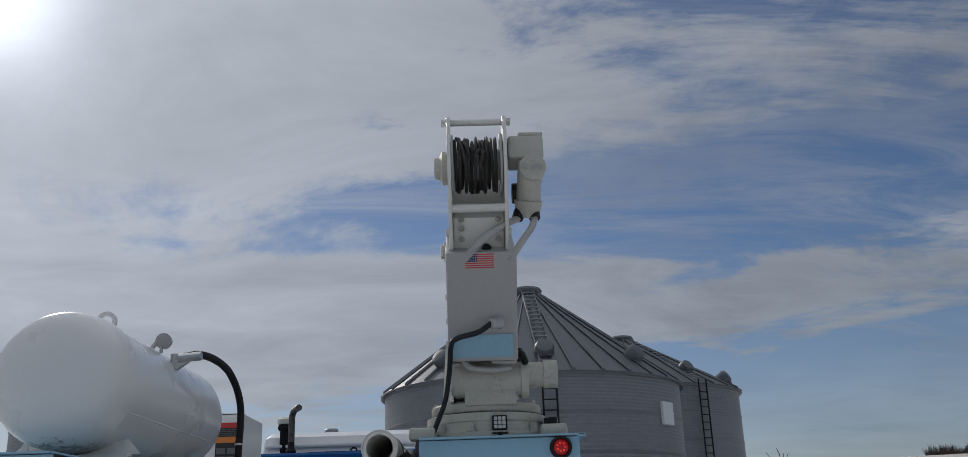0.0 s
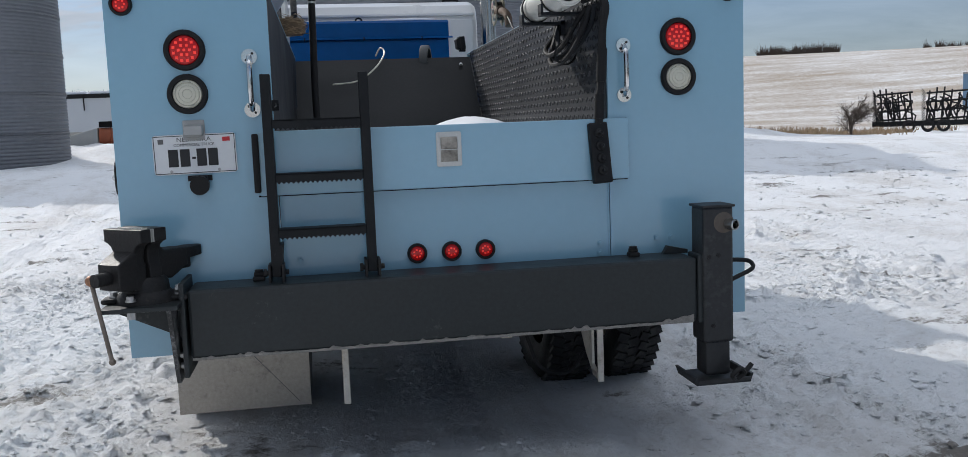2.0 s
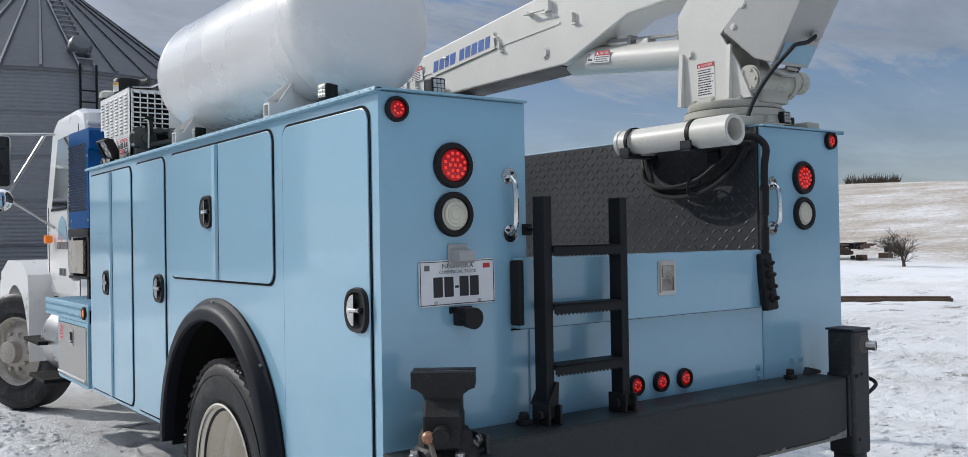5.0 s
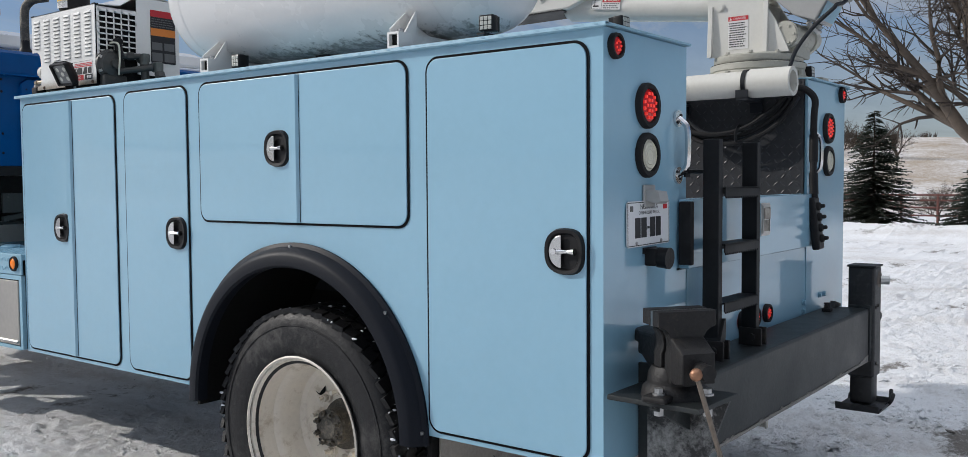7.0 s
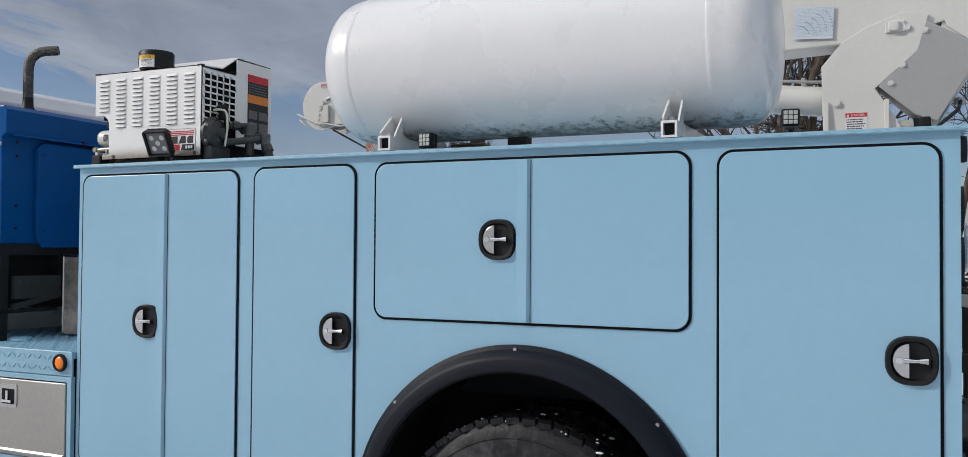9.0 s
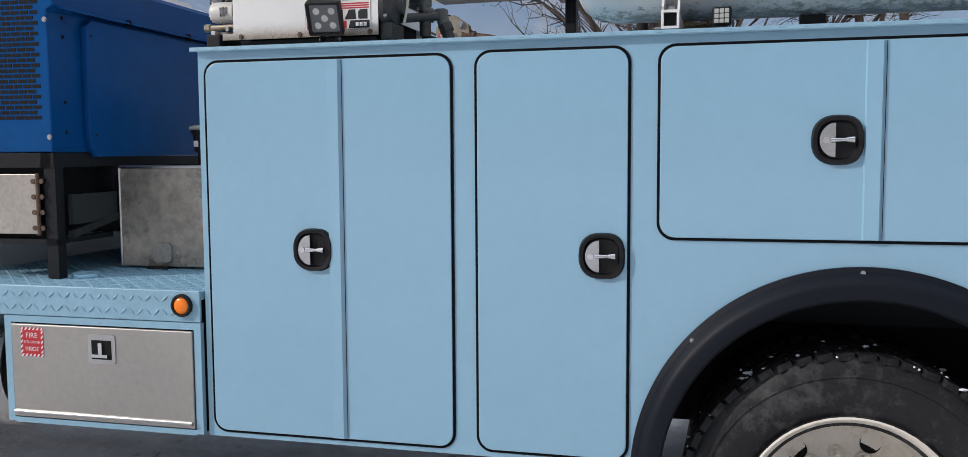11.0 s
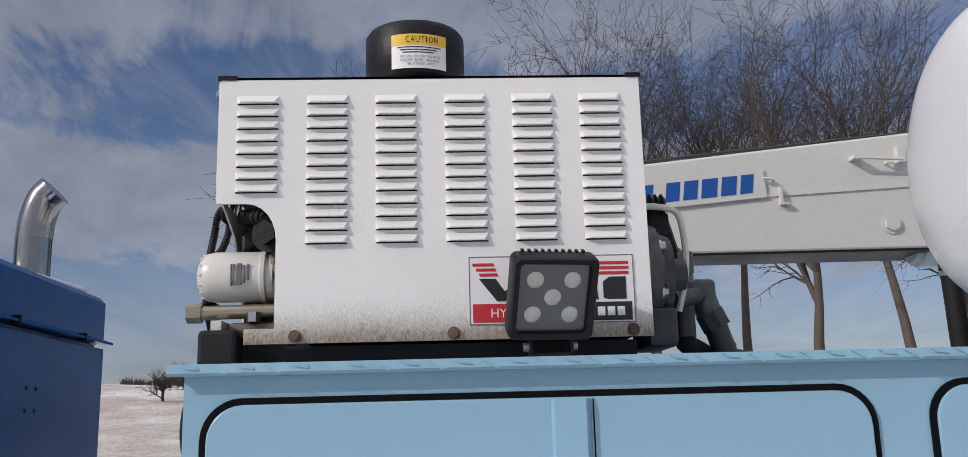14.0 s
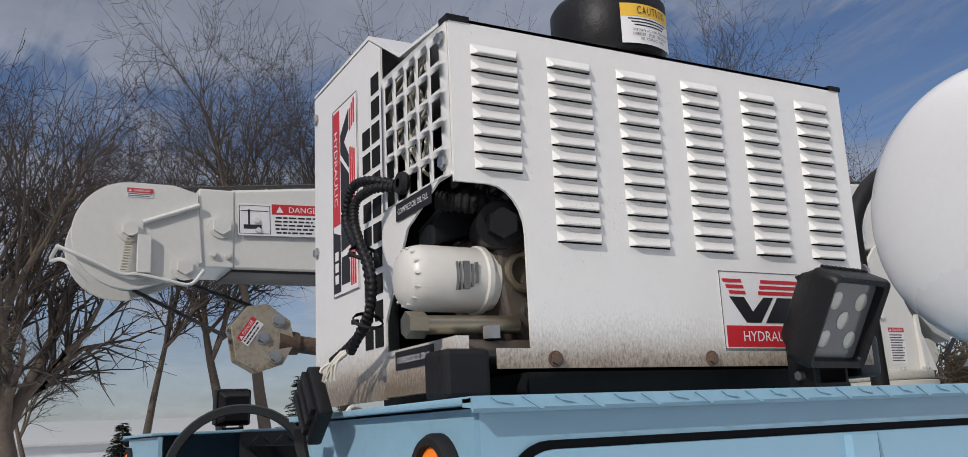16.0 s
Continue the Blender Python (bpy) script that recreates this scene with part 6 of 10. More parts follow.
def jack(x):
    s = Shape().box(x - 0.062, x + 0.066, -0.235, -0.107, 0.490, 1.040, 0.013)
    j = part("jack_leg", s, LEG_PAINT, truck, "black hydraulic stabiliser leg with worn grey patches")
    part("cap", Shape().box(x - 0.068, x + 0.071, -0.240, -0.102, 1.036, 1.046, 0.003), LEG_PAINT, j)
    part("inner_tube", Shape().box(x - 0.052, x + 0.055, -0.225, -0.117, 0.352, 0.50, 0.014), LEG_PAINT, j)
    s = Shape().box(x - 0.112, x + 0.118, -0.275, -0.068, 0.330, 0.342, 0.003)
    for q, t in ((-0.112, 0.36), (0.106, -0.36)):
        s.prism([(x + q, 0.338), (x + q + 0.012, 0.338), (x + q + 0.012 - 0.030 * t, 0.366), (x + q - 0.030 * t, 0.366)], "y", -0.275, -0.068, 0.002)
    s.prism([(-0.275, 0.338), (-0.265, 0.338), (-0.280, 0.356), (-0.290, 0.356)], "x", x - 0.108, x + 0.114, 0.002)
    part("foot_plate", s, LEG_PAINT, j, "black steel foot plate with turned-up edges")
    part("bare_ring", Shape().lathe([(0.0, 0.003), (0.036, 0.003), (0.042, 0.0)], (x + 0.024, -0.235, 0.975), (0, -1, 0), 22), CASTING, j, "paint worn off round the pipe stub")
    s = Shape().lathe([(0.013, 0.0), (0.022, 0.0), (0.022, 0.040), (0.016, 0.042), (0.015, 0.02)], (x + 0.042, -0.235, 0.968), (0.35, -1, 0), 18)
    part("pipe_stub", s, STEEL, j, "open steel pipe stub")
    s = Shape().tube([(x + 0.062, -0.15, 0.812), (x + 0.150, -0.16, 0.806), (x + 0.165, -0.19, 0.795), (x + 0.150, -0.21, 0.775), (x + 0.062, -0.21, 0.738)], 0.009, 8, 4)
    part("pull_handle", s, BLACK, j)
    s = Shape().tube([(x + 0.045, -0.275, 0.346), (x + 0.030, -0.295, 0.370), (x + 0.060, -0.298, 0.396), (x + 0.080, -0.290, 0.374), (x + 0.055, -0.280, 0.350)], 0.010, 8, 4)
    s.rod((x + 0.070, -0.285, 0.358), (x + 0.120, -0.275, 0.405), 0.010, n=8)
    part("chain_hook", s, IRON, j)
    part("weld_strip", Shape().box(x - 0.080, x - 0.060, -0.222, -0.115, 0.575, 0.850, 0.004), BLACK_WORN, j)
    part("leg_bracket", Shape().prism([(x - 0.17, 0.838), (x - 0.15, 0.872), (x - 0.062, 0.852), (x - 0.062, 0.838)], "y", -0.075, -0.050, 0.002), BLACK_WORN, j)
    for q, z in ((-0.05, 0.84), (0.0, 0.845), (-0.03, 0.56)):
        bolt(j, (x + q * 0.8, -0.235, z), (0, -1, 0), 0.007, 0.005, IRON)
    return j


jack(1.035)
s = Shape().tube([(0.36, 0.3, 0.45), (0.42, 0.3, 0.30), (0.55, 0.3, 0.27), (0.62, 0.3, 0.36)], 0.008, 8, 4)
part("under_hose", s, RUBBER, truck)


def hitch_bracket(x):
    """Curved plate that narrows downwards, with a square-slotted end."""
    s = Shape().prism([(0.60, 0.60), (0.60, 0.54), (0.50, 0.44), (0.40, 0.33), (0.30, 0.26), (0.24, 0.26), (0.24, 0.275), (0.30, 0.30), (0.30, 0.60)], "x", x, x + 0.012)
    for y0, y1, z0, z1 in ((0.19, 0.205, 0.25, 0.60), (0.205, 0.30, 0.25, 0.275), (0.205, 0.30, 0.56, 0.60)):
        s.box(x, x + 0.012, y0, y1, z0, z1)
    s.box(x - 0.008, x + 0.020, 0.182, 0.190, 0.245, 0.60, 0.002)
    part("hitch_bracket", s, RIM, truck, "dirty pale curved steel bracket with a slot")


hitch_bracket(-0.452)
hitch_bracket(0.660)
# mud and ice left along the bumper's lower edge
rnd = random.Random(12)
edge = [(-1.0 + 0.013 * k, rnd.uniform(0.002, 0.006) + (0.012 * rnd.random() if rnd.random() < 0.25 else 0) + 0.020 * smooth(0.80, 0.93, -1.0 + 0.013 * k)) for k in range(150)]
s = Shape().prism([(x, 0.5835 + h) for x, h in edge] + [(edge[-1][0], 0.578), (-1.0, 0.578)], "y", -0.2185, -0.205)
part("mud_line", s, MUD_ICE, bumper, "line of pale dried mud and ice")
for ax, ay, az in ((0.30, 0.42, 0.455), (-0.56, 0.42, 0.47)):
    s = Shape().rod((ax - 0.06, ay, az), (ax + 0.075, ay, az), 0.030, n=14).rod((ax - 0.035, ay, az), (ax + 0.010, ay, az), 0.037, n=14).rod((ax - 0.075, ay, az), (ax - 0.055, ay, az), 0.018, n=10).rod((ax - 0.012, ay, az), (ax - 0.012, ay, az + 0.11), 0.034, n=12)
    part("air_fitting", s, RIM, truck, "dirty pale glad-hand air coupling")
part("rear_axle", Shape().rod((-0.9, AXLE_Y, AXLE_Z), (0.9, AXLE_Y, AXLE_Z), 0.085, n=14).ball((0, AXLE_Y, AXLE_Z), 0.21, 14), DARK, truck)
part("mud_flap", Shape().box(-1.215, -0.612, 0.70, 0.708, 0.105, 0.56), ALU, truck, "scuffed bare aluminium mud flap")
part("flap_crease", Shape().prism([(-0.90, 0.40), (-0.896, 0.40), (-0.665, 0.125), (-0.669, 0.125)], "y", 0.699, 0.7005), INK_GREY, truck)


def tyre_shape(c, axis, r, w):
    """A truck tyre with blocks of tread."""
    c, a = Vector(c), Vector(axis).normalized()
    rin = 0.292 * r / 0.525
    h = w / 2
    s = Shape().lathe([(rin, -h * 0.72), (rin + 0.03, -h * 0.86), (r * 0.74, -h), (r * 0.90, -h * 0.97), (r - 0.028, -h * 0.86), (r - 0.016, -h * 0.74), (r - 0.016, h * 0.74), (r - 0.028, h * 0.86), (r * 0.90, h * 0.97), (r * 0.74, h), (rin + 0.03, h * 0.86), (rin, h * 0.72)], c, a, 64)
    m = Matrix.Translation(c) @ a.to_track_quat("Z", "Y").to_matrix().to_4x4()
    n = 52
    blocks = Shape()
    for k in range(n):
        for row, (hh, wid) in enumerate(((-0.66, 0.24), (-0.23, 0.19), (0.23, 0.19), (0.66, 0.24))):
            ang = 2 * math.pi * (k + (0.5 if row % 2 else 0)) / n
            q = m @ Matrix.Rotation(ang, 4, "Z") @ Matrix.Translation((r - 0.016, 0, hh * h)) @ Matrix.Rotation(0.35 if row in (1, 3) else -0.35, 4, "X")
            blocks.block(0, 0, 0, 0.022, 2 * math.pi * r / n * 0.74, wid * w, 0.0, q)
    return s, blocks


def side_relief(parent, c, axis, r, w, mat):
    """Raised rings and worn lettering bars on a sidewall."""
    c, a = Vector(c), Vector(axis).normalized()
    h = w / 2
    s = Shape().lathe([(r * 0.885, h * 0.975), (r * 0.89, h * 1.005), (r * 0.875, h * 1.01), (r * 0.87, h * 0.985)], c, a, 56)
    s.lathe([(r * 0.64, h * 0.92), (r * 0.645, h * 0.97), (r * 0.63, h * 0.965), (r * 0.62, h * 0.90)], c, a, 56)
    part("sidewall_ring", s, mat, parent)


def dual_wheel(sgn):
    x_out = sgn * 1.112
    out = (sgn, 0, 0)
    tyre, tread = tyre_shape((x_out, AXLE_Y, AXLE_Z), out, 0.535, 0.265)
    wheel = part("rear_wheel", tyre, TYRE, truck, "dirty black dual truck tyre with snow in the tread")
    tagged(part("tread_block", tread, TYRE, wheel), kind="stuff")
    side_relief(wheel, (x_out, AXLE_Y, AXLE_Z), out, 0.525, 0.265, TYRE)
    tyre, tread = tyre_shape((sgn * 0.755, AXLE_Y, AXLE_Z), out, 0.525, 0.265)
    inner = part("rear_wheel", tyre, TYRE, truck, "inner black dual truck tyre")
    tagged(part("tread_block", tread, TYRE, inner), kind="stuff")
    c = Vector((x_out, AXLE_Y, AXLE_Z))
    s = Shape().lathe([(0.320, 0.126), (0.328, 0.133), (0.334, 0.130), (0.332, 0.120), (0.318, 0.116), (0.310, 0.104), (0.304, 0.060), (0.300, 0.012), (0.286, -0.004), (0.280, -0.016), (0.277, -0.080), (0.266, -0.112), (0.246, -0.126), (0.225, -0.120), (0.170, -0.130), (0.125, -0.132), (0.105, -0.13)], c, out, 56)
    rim = part("rim", s, RIM, wheel, "dirty white dished steel rim")
    for k in range(10):
        s = Shape()
        a = 2 * math.pi * (k + 0.3) / 10
        p = c + Vector((-0.130 * sgn, 0.143 * math.cos(a), 0.143 * math.sin(a)))
        s.rod(p, p + Vector((sgn * 0.014, 0, 0)), 0.026, 0.022, n=14).rod(p, p + Vector((sgn * 0.036, 0, 0)), 0.0175, n=6).rod(p, p + Vector((sgn * 0.062, 0, 0)), 0.010, n=10)
        part("wheel_nut", s, RIM, wheel, "dirty wheel nut")
    for k in range(5):
        a = 2 * math.pi * (k + 0.62) / 5
        p = c + Vector((-0.1265 * sgn, 0.200 * math.cos(a), 0.200 * math.sin(a)))
        part("hand_hole", Shape().lathe([(0.0, 0.0), (0.030, 0.0), (0.034, 0.004)], p, out, 22), DARK, rim, "dark hand hole")
    s = Shape().lathe([(0.112, -0.13), (0.108, -0.115), (0.080, -0.100), (0.074, -0.058), (0.078, -0.052), (0.080, -0.040), (0.052, -0.034), (0.044, -0.026), (0.0, -0.024)], c, out, 30)
    for k in range(8):
        a = 2 * math.pi * (k + 0.5) / 8
        p = c + Vector((-0.040 * sgn, 0.066 * math.cos(a), 0.066 * math.sin(a)))
        s.rod(p, p + Vector((sgn * 0.018, 0, 0)), 0.013, n=6).rod(p - Vector((sgn * 0.05, 0, 0)), p + Vector((sgn * 0.030, 0, 0)), 0.0065, n=8)
    part("hub", s, HUB_GREASE, wheel, "greasy grey axle hub with studs")
    s = Shape()
    rnd = random.Random(4)
    for k in range(120):
        a = rnd.uniform(0, math.pi)
        rr = 0.528 + rnd.uniform(-0.014, 0.006)
        p = Vector((x_out + sgn * rnd.uniform(-0.10, 0.12), AXLE_Y + rr * math.cos(a), AXLE_Z + rr * math.sin(a)))
        s.ball(p, rnd.uniform(0.002, 0.008), 6, (1.0, rnd.uniform(0.6, 2.4), 0.7))
    tagged(part("snow_crumb", s, SNOW_LOOSE, wheel, "bits of snow stuck in the tread"), kind="stuff")


dual_wheel(-1)
dual_wheel(1)

# ---- running deck and side box behind the cab ----
DX = 1.275
part("deck", Shape().box(-DX + 0.01, DX - 0.01, LEN + 0.01, 4.93, 1.055, 1.085), PLATE_BLUE, truck, "light blue tread-plate deck")
ds = part("deck_side", Shape().box(-DX, -DX + 0.012, LEN + 0.012, 4.93, 0.972, 1.088, 0.004), PLATE_BLUE, truck, "light blue tread-plate deck edge")
lug_mesh("tread_lug", Face((-DX, 4.92, 0.980), (0, -1, 0), (0, 0, 1)), 1.24, 0.10, 0.034, 0.034, 0.011, 0.004, PLATE_BLUE, ds)
lug_mesh("tread_lug", Face((-DX + 0.02, LEN + 0.02, 1.085), (1, 0, 0), (0, 1, 0)), 1.2, 1.24, 0.034, 0.034, 0.011, 0.003, PLATE_BLUE, ds)
s = Shape().box(-DX - 0.002, -DX + 0.02, LEN + 0.012, 4.50, 0.945, 0.970).box(-DX - 0.002, -DX + 0.02, LEN + 0.012, LEN + 0.040, 0.56, 0.945).box(-DX - 0.002, -DX + 0.02, 4.470, 4.50, 0.56, 0.945).box(-DX - 0.002, -DX + 0.02, LEN + 0.04, 4.47, 0.555, 0.575)
part("side_box_frame", s, BLUE_DIRTY, truck, "weathered light blue box frame")
part("side_box", Shape().box(-DX + 0.02, -0.6, LEN + 0.02, 4.49, 0.56, 1.05), DARK, truck)
bd = part("side_box_door", Shape().box(-DX - 0.008, -DX + 0.006, LEN + 0.044, 4.466, 0.580, 0.940, 0.004), STAINLESS, truck, "bare stainless side box door")
part("hinge", Shape().rod((-DX - 0.010, LEN + 0.05, 0.600), (-DX - 0.010, 4.46, 0.600), 0.009, n=10), STEEL, bd)
s = Shape()
lf = Face((-DX - 0.008, 4.066, 0.858), (0, -1, 0), (0, 0, 1))
lf.poly(s, rounded(-0.058, -0.055, 0.058, 0.055, 0.012, 3), 0.0, 0.004)
q = part("paddle_latch", s, STEEL, truck, "stainless recessed paddle latch")
s = Shape()
lf.rect(s, -0.042, -0.038, 0.042, 0.034, 0.004, 0.0055)
part("recess", s, DARK, q)
s = Shape()
lf.rect(s, -0.038, -0.030, 0.03, -0.018, 0.0055, 0.014)
lf.rect(s, -0.010, -0.03, 0.006, 0.025, 0.0055, 0.012)
part("paddle", s, CHROME, q)
sf = Face((-DX - 0.0085, 4.372, 0.872), (0, -1, 0), (0, 0, 1))
s = Shape()
sf.rect(s, -0.05, -0.056, 0.05, 0.056, 0.0, 0.0012)
st = part("safety_sticker", s, INK_RED, truck, "red and white fire extinguisher sticker")
s = Shape()
for k in range(6):
    u = -0.05 + k * 0.0175
    sf.poly(s, [(u, 0.046), (u + 0.008, 0.046), (u + 0.014, 0.056), (u + 0.006, 0.056)], 0.0012, 0.002)
    sf.poly(s, [(u, -0.056), (u + 0.008, -0.056), (u + 0.014, -0.046), (u + 0.006, -0.046)], 0.0012, 0.002)
for k in range(5):
    v = -0.045 + k * 0.019
    sf.poly(s, [(-0.05, v), (-0.041, v + 0.008), (-0.041, v + 0.016), (-0.05, v + 0.008)], 0.0012, 0.002)
    sf.poly(s, [(0.041, v), (0.05, v + 0.008), (0.05, v + 0.016), (0.041, v + 0.008)], 0.0012, 0.002)
part("sticker_border", s, PAPER, st)
letters("sticker_word", "FIRE", sf, 0, 0.026, 0.019, PAPER, st, 0.002, width=0.050)
letters("sticker_word", "EXTINGUISHER", sf, 0, 0.0, 0.010, PAPER, st, 0.002, width=0.072)
letters("sticker_word", "INSIDE", sf, 0, -0.026, 0.016, PAPER, st, 0.002, width=0.058)


def amber_marker(x, y, z, axis, r=0.032):
    a = Vector(axis)
    g = part("side_marker", Shape().lathe([(r * 1.3, 0), (r * 1.3, 0.010), (r * 1.2, 0.016), (r, 0.016), (r * 0.96, 0.008)], (x, y, z), a, 28), RUBBER, truck, "amber side marker lamp in a black ring")
    part("lens", Shape().lathe([(0, 0.018), (r * 0.7, 0.016), (r, 0.008)], (x, y, z), a, 24), AMBER, g)


amber_marker(-DX, 3.728, 1.034, (-1, 0, 0))
amber_marker(-1.166, LEN, 1.868, (0, 1, 0), 0.040)
amber_marker(1.20, LEN, 1.868, (0, 1, 0), 0.036)
s = Shape().tube([(-1.06, 4.34, 1.09), (-1.02, 4.38, 1.095), (-0.98, 4.33, 1.095), (-1.02, 4.28, 1.09), (-1.06, 4.34, 1.09)], 0.010, 8, 4).box(-1.04, -0.96, 4.31, 4.36, 1.086, 1.104, 0.004)
part("tie_down_ring", s, BLUE_DIRTY, truck, "light blue tie-down ring")

# ---- cab ----
CAB_R = 4.96
prof = [(CAB_R, 1.02), (CAB_R, 2.36), (CAB_R + 0.06, 2.50), (CAB_R + 0.25, 2.555), (CAB_R + 0.95, 2.545), (CAB_R + 1.12, 2.47), (CAB_R + 1.42, 1.80), (CAB_R + 1.40, 1.02)]
cab = part("cab", Shape().prism(prof, "x", -0.985, 0.985, 0.05), WHITE, truck, "white truck cab")
for sgn in (-1, 1):
    x = sgn * 0.986
    win = [(CAB_R + 0.24, 1.78), (CAB_R + 0.24, 2.36), (CAB_R + 0.86, 2.36), (CAB_R + 1.14, 1.78)]
    part("side_window", Shape().prism(win, "x", x, x + sgn * 0.006), CABGLASS, cab, "dark side window")
    dr = [(CAB_R + 0.16, 1.06), (CAB_R + 0.16, 2.42), (CAB_R + 0.17, 2.42), (CAB_R + 0.17, 1.06)]
    part("door_gap", Shape().prism(dr, "x", x, x + sgn * 0.003), SEAL, cab)
    part("door_gap", Shape().box(x, x + sgn * 0.003, CAB_R + 1.28, CAB_R + 1.29, 1.06, 1.80), SEAL, cab)
    part("window_rubber", Shape().box(x, x + sgn * 0.008, CAB_R + 0.22, CAB_R + 1.16, 1.765, 1.785), SEAL, cab)
    part("door_pull", Shape().box(x, x + sgn * 0.025, CAB_R + 0.22, CAB_R + 0.36, 1.62, 1.65, 0.004), CHROME, cab)
part("rear_window", Shape().prism(rounded(-0.62, 1.86, 0.62, 2.32, 0.08, 5), "y", CAB_R - 0.006, CAB_R + 0.01), CABGLASS, cab, "dark rear window")
part("rear_window_rubber", Shape().prism(rounded(-0.66, 1.82, 0.66, 2.36, 0.10, 5), "y", CAB_R - 0.003, CAB_R + 0.008), SEAL, cab)
part("windscreen", Shape().prism([(CAB_R + 1.155, 2.42), (CAB_R + 1.165, 2.42), (CAB_R + 1.42, 1.84), (CAB_R + 1.41, 1.84)], "x", -0.86, 0.86), CABGLASS, cab)
part("roof_lip", Shape().box(-0.96, 0.96, CAB_R - 0.012, CAB_R + 0.03, 2.40, 2.43, 0.008), WHITE, cab)
s = Shape().prism([(CAB_R + 1.40, 1.02), (CAB_R + 1.40, 1.76), (CAB_R + 2.9, 1.60), (CAB_R + 3.15, 1.45), (CAB_R + 3.15, 0.75), (CAB_R + 2.6, 0.75)], "x", -0.62, 0.62, 0.06)
part("hood", s, WHITE, truck, "white sloping hood")
# flared front fenders
FW = (-1.075, 6.80, 0.515)
for sgn in (-1, 1):
    c = Vector((sgn * 0.98, FW[1], FW[2]))
    outl = [(FW[1] + 0.62 * math.cos(radians(a)), FW[2] + 0.60 * math.sin(radians(a))) for a in range(8, 186, 8)]
    outl += [(FW[1] - 0.64, 0.98), (FW[1] - 0.60, 1.22), (FW[1] - 0.30, 1.34), (FW[1] + 0.35, 1.34), (FW[1] + 0.72, 1.22), (FW[1] + 0.80, 0.7)]
    part("front_fender", Shape().prism(outl, "x", sgn * 0.60, sgn * 1.17, 0.03), WHITE, truck, "white flared front fender")
for sgn, steer in ((-1, 30), (1, 26)):
    c = Vector((sgn * 1.08, FW[1], FW[2]))
    ax = Matrix.Rotation(radians(steer), 3, "Z") @ Vector((sgn, 0, 0))
    fw = part("front_wheel", tyre_shape(c, ax, 0.545, 0.27)[0], TYRE, truck, "black front tyre turned to one side")
    side_relief(fw, c, ax, 0.520, 0.27, TYRE)
    s = Shape().lathe([(0.296, 0.105), (0.312, 0.11), (0.31, 0.095), (0.285, 0.07), (0.27, 0.045), (0.235, 0.055), (0.15, 0.115), (0.12, 0.13), (0.10, 0.13)], c, ax, 40)
    part("rim", s, ALU, fw, "dull bare metal rim")
    s = Shape().lathe([(0.11, 0.12), (0.10, 0.20), (0.06, 0.215), (0, 0.215)], c, ax, 24)
    m = Matrix.Translation(c) @ ax.to_track_quat("Z", "Y").to_matrix().to_4x4()
    for k in range(10):
        a = 2 * math.pi * k / 10
        s.rod(m @ Vector((0.165 * math.cos(a), 0.165 * math.sin(a), 0.10)), m @ Vector((0.165 * math.cos(a), 0.165 * math.sin(a), 0.14)), 0.016, n=6)
    part("hub", s, ALU, fw)
# steps and fuel tank below the door
part("fuel_tank", Shape().lathe([(0, 0), (0.26, 0), (0.29, 0.03), (0.29, 0.85), (0.26, 0.88), (0, 0.88)], (-0.92, 4.62, 0.72), (0, 1, 0), 32), STEEL, truck, "bare metal fuel tank")
s = Shape()
for z, x in ((0.42, -1.16), (0.72, -1.20)):
    s.box(x - 0.08, x + 0.16, 5.20, 5.78, z - 0.015, z + 0.015, 0.005)
s.box(-1.05, -1.02, 5.22, 5.26, 0.42, 1.05).box(-1.05, -1.02, 5.72, 5.76, 0.42, 1.05)
part("cab_step", s, DARK, truck, "dark cab steps")
# door lettering as plain bars and an emblem shape
df = Face((-0.987, 5.72, 1.50), (0, -1, 0), (0, 0, 1))
s = Shape()
df.poly(s, [(-0.17, 0.02), (-0.12, 0.17), (0.0, 0.22), (0.13, 0.17), (0.18, 0.02)], 0.0005, 0.003)
part("door_emblem", s, BLUE, truck, "light blue emblem on the door")
s = Shape()
for k, (u, v, w) in enumerate([(-0.20 + k * 0.05, -0.06, 0.038) for k in range(8)] + [(-0.12 + k * 0.05, -0.28, 0.035) for k in range(5)]):
    s = Shape()
    df.rect(s, u, v, u + w, v + 0.06, 0.0005, 0.003)
    part("door_bar", s, INK_GREY, truck)
s = Shape().box(-1.06, -1.00, 6.02, 6.10, 1.49, 1.56, 0.012)
part("turn_lamp", s, AMBER, truck, "amber cab side lamp")
# west-coast mirror with a round spot mirror
s = Shape().tube([(-0.99, 5.95, 2.42), (-1.43, 5.98, 2.40)], 0.012, 8, 0).tube([(-0.99, 5.98, 1.62), (-1.25, 5.99, 1.80), (-1.43, 5.99, 1.90)], 0.012, 8, 3).tube([(-1.06, 5.96, 2.42), (-1.34, 5.99, 1.92)], 0.012, 8, 0).rod((-1.425, 5.99, 1.88), (-1.425, 5.99, 2.43), 0.012, n=8)
mir = part("mirror_arm", s, STEEL, truck, "tubular mirror arm")
part("mirror_head", Shape().prism(rounded(-1.525, 1.955, -1.325, 2.395, 0.03, 4), "y", 5.965, 6.03, 0.01), STEEL, mir, "steel mirror shell")
part("mirror_glass", Shape().prism(rounded(-1.512, 1.968, -1.338, 2.382, 0.022, 4), "y", 5.960, 5.966), MIRROR_DARK, mir, "dark mirror face")
